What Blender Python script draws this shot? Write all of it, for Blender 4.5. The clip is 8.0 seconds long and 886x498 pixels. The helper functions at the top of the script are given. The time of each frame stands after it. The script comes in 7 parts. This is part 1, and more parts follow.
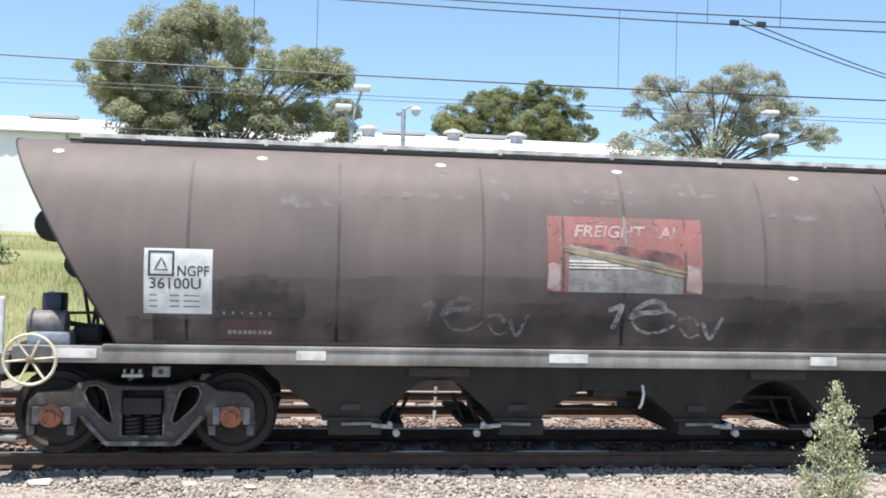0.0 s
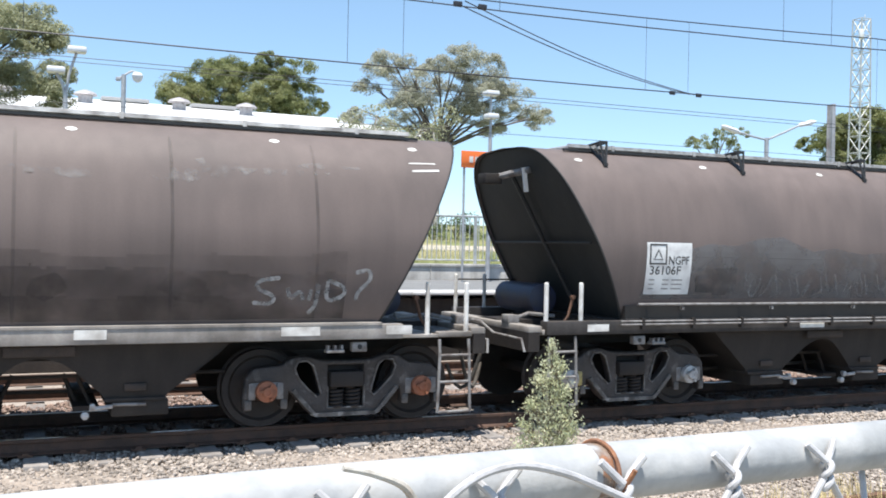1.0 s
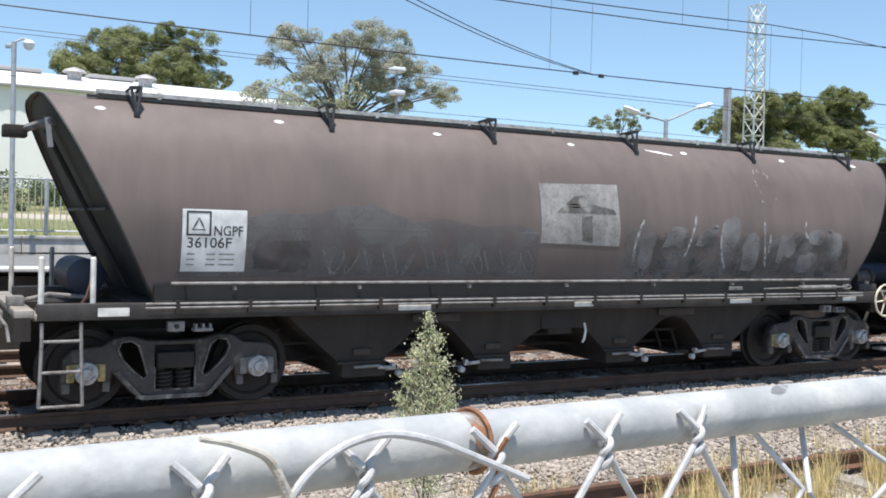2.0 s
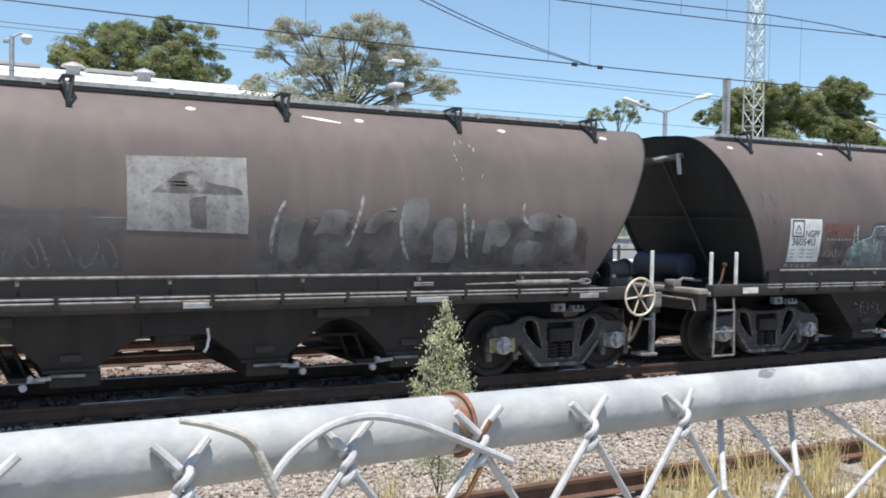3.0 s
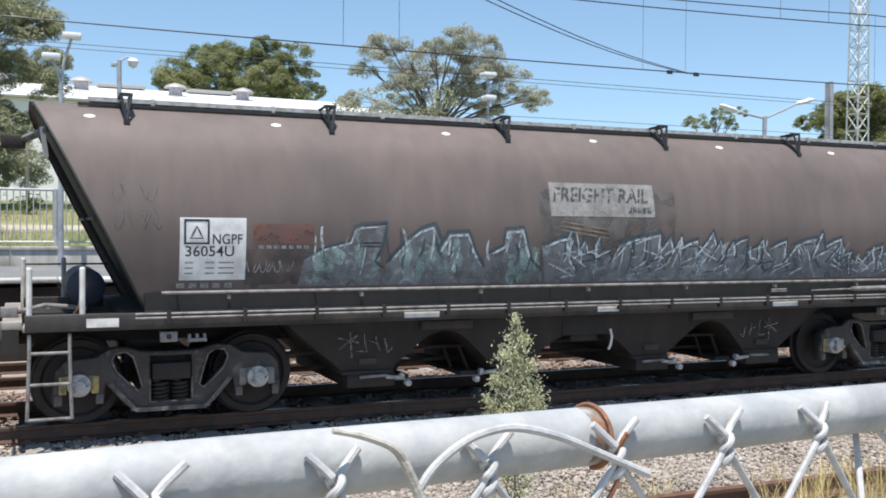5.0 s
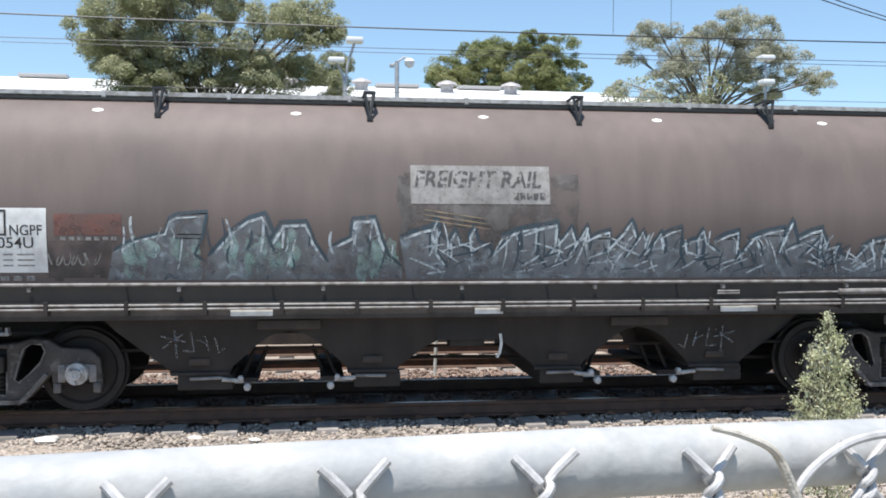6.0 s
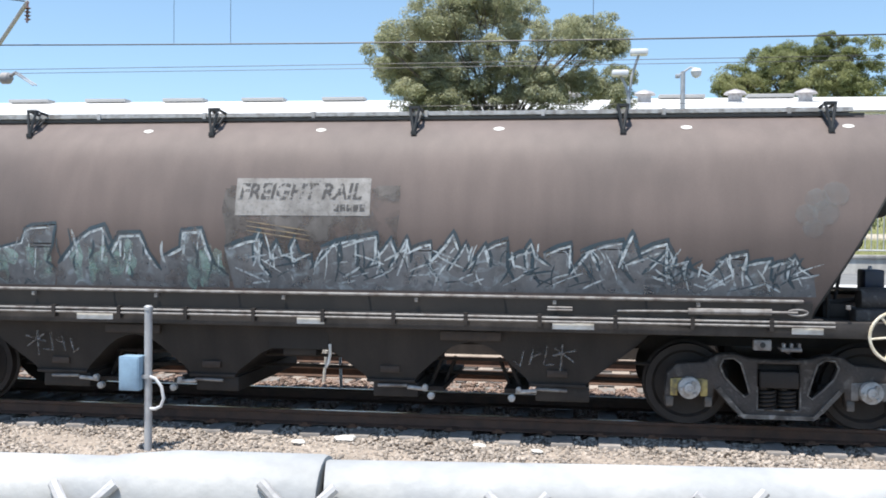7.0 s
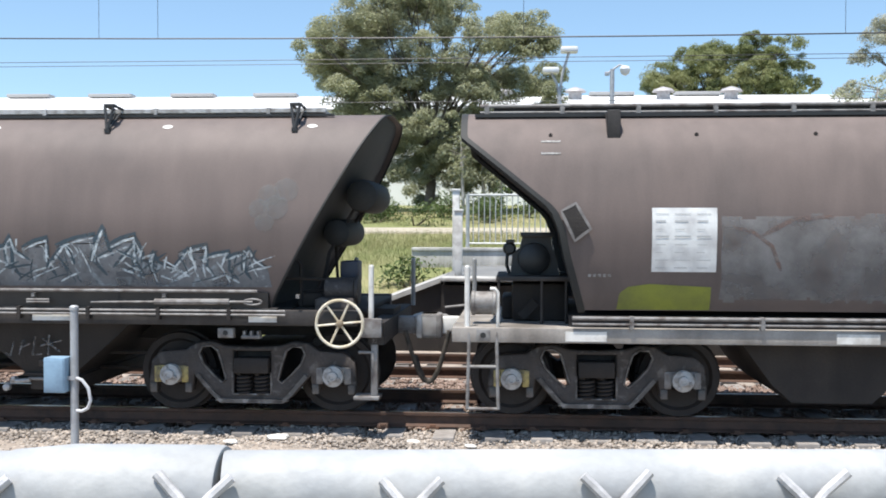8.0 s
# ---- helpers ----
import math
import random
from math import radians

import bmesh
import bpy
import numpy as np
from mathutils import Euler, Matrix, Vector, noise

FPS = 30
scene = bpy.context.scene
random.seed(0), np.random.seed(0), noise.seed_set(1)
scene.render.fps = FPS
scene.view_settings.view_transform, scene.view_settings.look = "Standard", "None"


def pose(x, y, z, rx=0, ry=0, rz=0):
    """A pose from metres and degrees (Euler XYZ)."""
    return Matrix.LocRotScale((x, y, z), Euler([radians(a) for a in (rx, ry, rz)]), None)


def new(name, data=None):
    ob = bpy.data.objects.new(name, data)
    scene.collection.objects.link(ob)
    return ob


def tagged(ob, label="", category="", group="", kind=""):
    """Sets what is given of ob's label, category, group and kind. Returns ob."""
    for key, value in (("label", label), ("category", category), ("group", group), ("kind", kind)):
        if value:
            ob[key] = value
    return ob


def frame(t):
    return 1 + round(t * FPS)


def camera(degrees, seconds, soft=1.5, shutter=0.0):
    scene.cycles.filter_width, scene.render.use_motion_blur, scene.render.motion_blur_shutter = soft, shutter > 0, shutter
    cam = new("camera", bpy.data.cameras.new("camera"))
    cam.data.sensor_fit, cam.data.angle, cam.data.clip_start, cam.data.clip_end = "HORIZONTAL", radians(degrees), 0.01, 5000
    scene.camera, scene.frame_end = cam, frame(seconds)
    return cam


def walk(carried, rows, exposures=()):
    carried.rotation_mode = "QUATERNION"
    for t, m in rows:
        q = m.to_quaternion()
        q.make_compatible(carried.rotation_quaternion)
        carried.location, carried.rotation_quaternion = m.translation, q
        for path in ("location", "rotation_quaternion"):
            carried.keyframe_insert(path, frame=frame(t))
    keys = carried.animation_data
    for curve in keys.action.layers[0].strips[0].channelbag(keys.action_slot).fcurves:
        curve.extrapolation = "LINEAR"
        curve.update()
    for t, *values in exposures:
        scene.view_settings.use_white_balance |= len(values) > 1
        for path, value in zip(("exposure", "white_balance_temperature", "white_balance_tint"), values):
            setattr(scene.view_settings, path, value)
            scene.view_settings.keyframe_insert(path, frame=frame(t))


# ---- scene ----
cam = camera(48.9, 8.0, soft=1.8, shutter=0.04)
PATH = [
    (0.0, pose(-0.065, 0, 2.0360, 91.02, -1.38, -7.77)),
    (0.5, pose(-0.079, 0, 2.0352, 90.45, -1.12, -15.53)),
    (1.0, pose(-0.040, 0, 2.0263, 89.83, -1.14, -23.47)),
    (1.5, pose(-0.025, 0.006, 2.0213, 89.02, -1.51, -27.81)),
    (1.7, pose(-0.018, 0.004, 2.0206, 88.78, -1.55, -29.05)),
    (2.8, pose(-0.017, 0, 2.019, 88.26, -1.22, -28.63)),
    (3.0, pose(-0.009, -0.003, 2.015, 88.20, -1.17, -28.99)),
    (3.5, pose(-0.001, -0.004, 2.0145, 87.86, -0.85, -30.30)),
    (4.0, pose(0.0, -0.003, 2.0145, 87.85, -0.49, -30.57)),
    (4.5, pose(0.0, 0, 2.015, 88.32, -0.21, -29.68)),
    (4.7, pose(-0.012, 0, 2.0155, 88.75, -0.24, -27.73)),
    (5.8, pose(-0.078, 0, 2.0172, 88.01, -0.30, -10.89)),
    (6.0, pose(-0.090, 0, 2.0194, 88.26, -0.23, -8.02)),
    (6.5, pose(-0.109, 0, 2.0207, 88.75, -0.36, 0.84)),
    (7.0, pose(-0.130, 0, 2.0221, 88.98, -0.44, 8.33)),
    (7.5, pose(-0.127, -0.004, 2.0200, 89.00, -0.01, 8.77)),
    (8.0, pose(-0.112, -0.008, 2.0204, 88.80, -0.11, 4.45)),
]
walk(cam, PATH, exposures=[(0.0, 0.94), (1.0, 0.89), (1.5, 0.80), (3.0, 0.60), (4.5, 0.60), (6.0, 0.74), (7.0, 0.82), (8.0, 0.80)])

# ---- light ----
SUN_EL, SUN_AZ = 74.5, 212.0          # azimuth from +y, clockwise seen from above
world = bpy.data.worlds.new("sky")
scene.world = world
world.use_nodes = True
wn = world.node_tree
sky = wn.nodes.new("ShaderNodeTexSky")
sky.sky_type, sky.sun_disc = "NISHITA", False
sky.sun_elevation, sky.sun_rotation = radians(SUN_EL), radians(SUN_AZ)
sky.air_density, sky.dust_density, sky.ozone_density = 1.0, 0.2, 2.0
clear = wn.nodes.new("ShaderNodeHueSaturation")      # a clear, dry summer sky
clear.inputs["Hue"].default_value, clear.inputs["Saturation"].default_value, clear.inputs["Value"].default_value = 0.492, 0.99, 1.03
look_up = wn.nodes.new("ShaderNodeMapping")           # the haze stays below the rooflines
look_up.inputs["Location"].default_value = (0.0, 0.0, 0.065)
wn.links.new(wn.nodes.new("ShaderNodeTexCoord").outputs["Generated"], look_up.inputs["Vector"])
wn.links.new(look_up.outputs[0], sky.inputs["Vector"])
wn.links.new(sky.outputs[0], clear.inputs["Color"])
wn.links.new(clear.outputs[0], wn.nodes["Background"].inputs[0])
wn.nodes["Background"].inputs[1].default_value = 0.115
sun = new("sun", bpy.data.lights.new("sun", "SUN"))
sun.data.energy, sun.data.angle, sun.data.color = 4.2, radians(0.53), (1.0, 0.96, 0.9)
toward = Vector((math.sin(radians(SUN_AZ)) * math.cos(radians(SUN_EL)), math.cos(radians(SUN_AZ)) * math.cos(radians(SUN_EL)), math.sin(radians(SUN_EL))))
sun.rotation_euler = toward.to_track_quat("Z", "Y").to_euler()


# ---- materials ----
def material(name, color, rough=0.7, metal=0.0, stain=None, stain_scale=1.5, grain=0.25, grain_scale=40.0, bump=0.1,
             streak=0.0, island=0.0, per_object=0.0, translucent=0.0, coords="Object", stain_edge=(0.42, 0.68),
             worn=None, worn_scale=6.0, marble=(), cover=1.0):
    """A weathered surface: base colour, a second stain colour in patches, fine grain and relief."""
    m = bpy.data.materials.new(name)
    m.use_nodes = True
    nt = m.node_tree
    nodes, links = nt.nodes, nt.links
    bsdf = nodes["Principled BSDF"]
    bsdf.inputs["Roughness"].default_value, bsdf.inputs["Metallic"].default_value = rough, metal
    tc = nodes.new("ShaderNodeTexCoord")
    out = tc.outputs[coords]

    def noisy(scale, detail, squash=None, twist=0.0):
        n = nodes.new("ShaderNodeTexNoise")
        n.inputs["Scale"].default_value, n.inputs["Detail"].default_value = scale, detail
        n.inputs["Distortion"].default_value = twist
        if squash:
            mp = nodes.new("ShaderNodeMapping")
            mp.inputs["Scale"].default_value = squash
            links.new(out, mp.inputs["Vector"])
            links.new(mp.outputs[0], n.inputs["Vector"])
        else:
            links.new(out, n.inputs["Vector"])
        return n.outputs["Fac"]

    def ramp(fac, a, b):
        r = nodes.new("ShaderNodeMapRange")
        r.inputs["From Min"].default_value, r.inputs["From Max"].default_value = a, b
        links.new(fac, r.inputs["Value"])
        return r.outputs["Result"]

    def blend(kind, fac, a, b):
        x = nodes.new("ShaderNodeMix")
        x.data_type, x.blend_type = "RGBA", kind
        if isinstance(fac, float):
            x.inputs[0].default_value = fac
        else:
            links.new(fac, x.inputs[0])
        for value, socket in ((a, x.inputs[6]), (b, x.inputs[7])):
            if isinstance(value, tuple):
                socket.default_value = (*value, 1)
            else:
                links.new(value, socket)
        return x.outputs[2]

    def grey(fac, lo, hi):
        r = nodes.new("ShaderNodeMapRange")
        r.inputs["To Min"].default_value, r.inputs["To Max"].default_value = lo, hi
        links.new(fac, r.inputs["Value"])
        return r.outputs["Result"]

    col = color
    if stain:
        col = blend("MIX", ramp(noisy(stain_scale, 5), *stain_edge), col, stain)
    for tone, scale, lo, hi in marble:
        col = blend("MIX", ramp(noisy(scale, 5, None, 1.8), lo, hi), col, tone)
    if streak:
        col = blend("MULTIPLY", 1.0, col, grey(ramp(noisy(1.0, 4, (5.0, 5.0, 0.35)), 0.35, 0.65), 1 - streak, 1.0))
    if grain:
        col = blend("MULTIPLY", 1.0, col, grey(noisy(grain_scale, 3), 1 - grain, 1 + grain))
    if island:
        geo = nodes.new("ShaderNodeNewGeometry")
        col = blend("MULTIPLY", 1.0, col, grey(geo.outputs["Random Per Island"], 1 - island, 1 + island))
    if per_object:
        oi = nodes.new("ShaderNodeObjectInfo")
        col = blend("MULTIPLY", 1.0, col, grey(oi.outputs["Random"], 1 - per_object, 1 + per_object))
    if isinstance(col, tuple):
        bsdf.inputs["Base Color"].default_value = (*col, 1)
    else:
        links.new(col, bsdf.inputs["Base Color"])
    if bump:
        b = nodes.new("ShaderNodeBump")
        b.inputs["Strength"].default_value, b.inputs["Distance"].default_value = bump, 0.02
        links.new(noisy(grain_scale * 0.7, 4), b.inputs["Height"])
        links.new(b.outputs[0], bsdf.inputs["Normal"])
    if worn:
        thin = nodes.new("ShaderNodeMapRange")
        thin.inputs["From Min"].default_value, thin.inputs["From Max"].default_value = worn
        thin.inputs["To Max"].default_value = cover
        links.new(noisy(worn_scale, 6), thin.inputs["Value"])
        links.new(thin.outputs["Result"], bsdf.inputs["Alpha"])
    if translucent:
        tr = nodes.new("ShaderNodeBsdfTranslucent")
        if isinstance(col, tuple):
            tr.inputs[0].default_value = (*col, 1)
        else:
            links.new(col, tr.inputs[0])
        mx = nodes.new("ShaderNodeMixShader")
        mx.inputs[0].default_value = translucent
        links.new(bsdf.outputs[0], mx.inputs[1])
        links.new(tr.outputs[0], mx.inputs[2])
        links.new(mx.outputs[0], nodes["Material Output"].inputs[0])
    return m


M_BODY = material("hopper_paint", (0.148, 0.114, 0.102), 0.66, 0, (0.117, 0.092, 0.084), 0.7, 0.10, 60, 0.04, streak=0.14)
M_BODY_D = material("hopper_paint_plain", (0.146, 0.112, 0.100), 0.72, 0, (0.114, 0.090, 0.082), 0.8, 0.10, 60, 0.04, streak=0.16)
M_SEAM = material("weld_seam", (0.088, 0.073, 0.065), 0.6, 0, None, 1, 0.2, 30, 0.1, worn=(0.3, 0.8), worn_scale=1.8, cover=0.55)
M_RUB = material("chalky_rub", (0.30, 0.275, 0.26), 0.7, 0, None, 1, 0.2, 60, 0.02, worn=(0.48, 0.80), worn_scale=7, cover=0.75)
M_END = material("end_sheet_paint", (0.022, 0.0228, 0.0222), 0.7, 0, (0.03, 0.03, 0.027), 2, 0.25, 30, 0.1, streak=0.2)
# sooty steel of the wagons; also paints the shadow on the platform face
M_SOOT_SHADE = material("sooty_steel_shade", (0.024, 0.0188, 0.0165), 0.75, 0.0, (0.038, 0.030, 0.025), 2.4, 0.35, 50, 0.25, streak=0.35)
M_SKIRT = material("sooty_skirt", (0.027, 0.0215, 0.0185), 0.75, 0.0, (0.017, 0.0138, 0.012), 1.8, 0.3, 50, 0.15, streak=0.4)
M_SILLBLACK = material("near_black_steel", (0.0115, 0.0098, 0.0092), 0.6, 0.0, (0.02, 0.0165, 0.0145), 3.0, 0.3, 50, 0.1, streak=0.3)
M_DULLPLATE = material("dull_rusty_plate", (0.048, 0.034, 0.027), 0.7, 0.0, (0.03, 0.023, 0.019), 5, 0.3, 50, 0.1)
M_SILL = material("sill_paint", (0.054, 0.046, 0.042), 0.65, 0, (0.024, 0.0205, 0.0185), 2.2, 0.3, 40, 0.15, streak=0.35)
M_SILL_PALE = material("pale_sill_paint", (0.38, 0.345, 0.31), 0.6, 0, (0.17, 0.148, 0.128), 1.6, 0.2, 40, 0.08, streak=0.25)
M_CAST = material("cast_steel", (0.056, 0.0455, 0.041), 0.62, 0.0, (0.022, 0.0185, 0.017), 3.2, 0.4, 45, 0.35, marble=(((0.13, 0.118, 0.108), 7.0, 0.58, 0.78),))
M_WORNCAST = material("rubbed_cast_steel", (0.15, 0.138, 0.128), 0.55, 0.1, (0.045, 0.039, 0.036), 7, 0.3, 60, 0.2, marble=(((0.36, 0.34, 0.32), 9.0, 0.56, 0.74),))
M_WORN = material("worn_steel", (0.25, 0.24, 0.23), 0.6, 0.1, (0.12, 0.10, 0.09), 9, 0.25, 60, 0.2)
M_WHEEL = material("wheel_steel", (0.034, 0.027, 0.024), 0.7, 0.1, (0.022, 0.0175, 0.0155), 5, 0.3, 50, 0.1)
M_RUSTCAP = material("rusty_cap", (0.34, 0.13, 0.07), 0.75, 0, (0.22, 0.09, 0.05), 14, 0.25, 70, 0.2)
M_GREYCAP = material("grey_cap", (0.46, 0.45, 0.44), 0.5, 0.1, (0.26, 0.24, 0.22), 14, 0.25, 70, 0.2)
M_PALETOP = material("pale_hatch_paint", (0.74, 0.71, 0.67), 0.55, 0, (0.3, 0.27, 0.25), 4, 0.15, 60, 0.05)
M_YELLOW = material("worn_yellow_paint", (0.42, 0.33, 0.12), 0.6, 0, (0.12, 0.1, 0.07), 16, 0.25, 60, 0.1)
M_WHITE = material("white_paint", (0.72, 0.70, 0.66), 0.55, 0, (0.45, 0.42, 0.38), 6, 0.1, 60, 0.05)
M_PLATE = material("plate_white", (0.74, 0.74, 0.72), 0.5, 0, (0.52, 0.51, 0.5), 5, 0.06, 60, 0.02)
M_INK = material("stencil_ink", (0.03, 0.03, 0.032), 0.6, 0, None, 1, 0.1, 80, 0)
M_FAINT = material("faint_stencil", (0.3, 0.29, 0.28), 0.6, 0, (0.12, 0.11, 0.1), 30, 0.2, 80, 0)
M_BLACK = material("black_paint", (0.02, 0.02, 0.02), 0.5, 0, None, 1, 0.2, 60, 0.05)
M_NAVY = material("dark_blue_paint", (0.03, 0.035, 0.07), 0.5, 0, (0.04, 0.04, 0.05), 6, 0.2, 60, 0.1)
M_GEAR = material("dusty_grey_paint", (0.20, 0.185, 0.175), 0.6, 0, (0.10, 0.09, 0.085), 8, 0.2, 50, 0.1)
M_VALVE = material("blue_grey_paint", (0.21, 0.25, 0.30), 0.55, 0, (0.13, 0.14, 0.16), 9, 0.2, 50, 0.1)
M_RUBBER = material("rubber", (0.05, 0.047, 0.042), 0.7, 0, (0.12, 0.1, 0.08), 12, 0.2, 60, 0.1)
M_RED = material("faded_red", (0.33, 0.13, 0.115), 0.65, 0, (0.25, 0.14, 0.13), 3.0, 0.15, 50, 0.03, streak=0.2, worn=(0.24, 0.36), worn_scale=14, marble=(((0.42, 0.30, 0.28), 16.0, 0.62, 0.74),))
M_PINK = material("chalky_pink", (0.46, 0.36, 0.34), 0.7, 0, (0.38, 0.20, 0.18), 5, 0.15, 60, 0.03, worn=(0.34, 0.52), worn_scale=4, cover=0.9)
M_MAROON = material("dull_maroon", (0.085, 0.045, 0.042), 0.65, 0, (0.05, 0.04, 0.04), 6, 0.2, 50, 0.03)
M_BRICK = material("faded_brick_paint", (0.19, 0.085, 0.068), 0.65, 0, (0.13, 0.08, 0.07), 4, 0.2, 50, 0.03, worn=(0.28, 0.46), worn_scale=8, cover=0.9)
M_FADED = material("peeling_pale_paint", (0.36, 0.345, 0.33), 0.65, 0, (0.26, 0.245, 0.23), 7, 0.2, 60, 0.05, streak=0.3, worn=(-0.15, 0.48), worn_scale=24, cover=0.9)
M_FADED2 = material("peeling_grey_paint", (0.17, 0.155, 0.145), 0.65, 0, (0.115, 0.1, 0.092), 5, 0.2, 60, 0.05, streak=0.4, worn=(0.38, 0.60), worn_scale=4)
M_OCHRE = material("faded_ochre", (0.30, 0.23, 0.14), 0.65, 0, (0.16, 0.13, 0.1), 8, 0.2, 60, 0.02)
M_BUFF = material("overpainted_grey", (0.158, 0.150, 0.149), 0.55, 0, (0.125, 0.117, 0.115), 2, 0.12, 50, 0.02, worn=(0.25, 0.60), worn_scale=3, cover=0.75)
M_BUFF2 = material("overpainted_dark", (0.055, 0.050, 0.049), 0.6, 0, (0.08, 0.073, 0.07), 2, 0.15, 50, 0.02, worn=(0.40, 0.66), worn_scale=4, cover=0.6)
M_PALEINK = material("faded_print", (0.45, 0.45, 0.44), 0.6, 0, None, 1, 0.1, 80, 0)
# soot together with the painted-in shade of the undercut lower side
M_GRIME_SHADE = material("soot_shade_film", (0.028, 0.025, 0.023), 0.7, 0, None, 1, 0.2, 30, 0.02, worn=(0.34, 0.74), worn_scale=1.6, cover=0.27)
M_WORNINK = material("worn_dark_lettering", (0.07, 0.066, 0.064), 0.6, 0, None, 1, 0.2, 60, 0.02, worn=(0.40, 0.54), worn_scale=22)
M_GFILL = material("spray_grey", (0.25, 0.254, 0.262), 0.6, 0, (0.16, 0.17, 0.183), 2.5, 0.15, 50, 0.02, streak=0.3, worn=(0.16, 0.52), worn_scale=5, cover=0.88,
                   marble=(((0.40, 0.46, 0.49), 5.5, 0.55, 0.72), ((0.06, 0.085, 0.105), 6.5, 0.62, 0.72)))
M_GHOST = material("thin_grey_spray", (0.25, 0.24, 0.235), 0.65, 0, (0.20, 0.19, 0.185), 4, 0.2, 60, 0.03, streak=0.2, worn=(0.22, 0.62), worn_scale=2.5, cover=0.85)
M_GTEAL = material("spray_teal", (0.42, 0.62, 0.55), 0.6, 0, (0.46, 0.53, 0.52), 5, 0.2, 50, 0.02, streak=0.3, worn=(0.34, 0.70), worn_scale=7, cover=0.85)
M_GBLUE = material("spray_dark_blue", (0.045, 0.075, 0.095), 0.6, 0, (0.06, 0.075, 0.085), 4, 0.2, 50, 0.02, worn=(0.28, 0.44), worn_scale=14, cover=0.9)
M_GWHITE = material("spray_pale", (0.66, 0.72, 0.74), 0.6, 0, (0.40, 0.45, 0.47), 6, 0.2, 50, 0.02, worn=(0.30, 0.56), worn_scale=16, cover=0.85)
M_CHALK = material("faint_chalk", (0.27, 0.265, 0.26), 0.7, 0, (0.18, 0.175, 0.17), 5, 0.2, 60, 0.02, worn=(0.28, 0.66), worn_scale=18, cover=0.72)
M_CHALK2 = material("pale_spray_stroke", (0.40, 0.395, 0.385), 0.7, 0, (0.26, 0.255, 0.25), 5, 0.2, 60, 0.02, worn=(0.26, 0.60), worn_scale=14, cover=0.85)
M_DAB = material("thin_grey_dab", (0.21, 0.205, 0.20), 0.7, 0, None, 1, 0.15, 50, 0.02, worn=(0.1, 0.7), worn_scale=7, cover=0.5)
M_LIME = material("lime_patch", (0.22, 0.24, 0.035), 0.6, 0, (0.15, 0.16, 0.04), 3, 0.15, 50, 0.02)
M_BRAKEWHEEL = material("cream_paint", (0.70, 0.64, 0.52), 0.5, 0, (0.5, 0.42, 0.28), 10, 0.15, 50, 0.05)
M_GALV = material("galvanised_pipe", (0.345, 0.35, 0.352), 0.6, 0.0, (0.46, 0.455, 0.44), 22, 0.14, 160, 0.06, marble=(((0.28, 0.285, 0.28), 9.0, 0.56, 0.80),))
M_SCUFF = material("dull_scuff", (0.19, 0.19, 0.20), 0.7, 0, None, 1, 0.2, 200, 0.05, worn=(0.3, 0.5), worn_scale=120, cover=0.8)
M_WIRE = material("galvanised_wire", (0.50, 0.49, 0.49), 0.55, 0.05, (0.36, 0.35, 0.345), 60, 0.2, 200, 0.1)
M_RUSTWIRE = material("rusty_wire", (0.30, 0.13, 0.06), 0.8, 0, (0.14, 0.07, 0.045), 60, 0.3, 200, 0.2)
M_RUSTBAND = material("rust_stained_zinc", (0.27, 0.18, 0.12), 0.7, 0, (0.30, 0.12, 0.05), 90, 0.25, 200, 0.1, worn=(0.34, 0.62), worn_scale=70)
M_BLEACHED = material("sun_bleached_vine", (0.55, 0.52, 0.46), 0.7, 0, (0.36, 0.3, 0.24), 60, 0.2, 200, 0.2)
M_RAIL = material("rusty_rail", (0.15, 0.075, 0.045), 0.75, 0.1, (0.085, 0.05, 0.035), 6, 0.3, 60, 0.2)
M_RUNRAIL = material("running_rail", (0.095, 0.052, 0.035), 0.8, 0.0, (0.06, 0.036, 0.026), 6, 0.3, 60, 0.2)
M_RAILTOP = material("polished_rail_head", (0.60, 0.57, 0.54), 0.28, 1.0, (0.46, 0.40, 0.35), 3, 0.2, 60, 0.05)
M_SLEEPER = material("weathered_sleeper", (0.27, 0.245, 0.225), 0.85, 0, (0.17, 0.15, 0.135), 5, 0.25, 40, 0.3, per_object=0.2)
M_BALLAST = material("ballast_bed", (0.34, 0.285, 0.24), 0.9, 0, (0.25, 0.21, 0.175), 3, 0.45, 28, 0.8)
M_STONE = material("ballast_stone", (0.345, 0.297, 0.255), 0.85, 0, (0.285, 0.242, 0.205), 0.8, 0.3, 60, 0.3, island=0.42)
M_STONE_RUST = material("rusty_ballast_stone", (0.26, 0.185, 0.15), 0.85, 0, (0.20, 0.145, 0.12), 0.8, 0.3, 60, 0.3, island=0.4)
M_CONCRETE = material("platform_concrete", (0.53, 0.51, 0.475), 0.85, 0, (0.36, 0.345, 0.32), 1.6, 0.15, 25, 0.15, streak=0.3)
M_COPING = material("white_coping", (0.62, 0.61, 0.59), 0.7, 0, (0.55, 0.54, 0.52), 3, 0.1, 40, 0.05)
M_ASPHALT = material("platform_asphalt", (0.16, 0.16, 0.16), 0.9, 0, (0.2, 0.2, 0.19), 1.5, 0.25, 60, 0.2)
M_RAILING = material("galvanised_railing", (0.48, 0.49, 0.48), 0.5, 0.3, (0.36, 0.37, 0.36), 8, 0.1, 60, 0.02)
M_CLADDING = material("white_cladding", (0.85, 0.84, 0.82), 0.55, 0, (0.80, 0.79, 0.77), 0.5, 0.03, 20, 0.02)
M_ROOF = material("pale_roof_sheet", (0.78, 0.77, 0.75), 0.5, 0, (0.7, 0.69, 0.67), 0.6, 0.04, 20, 0.03)
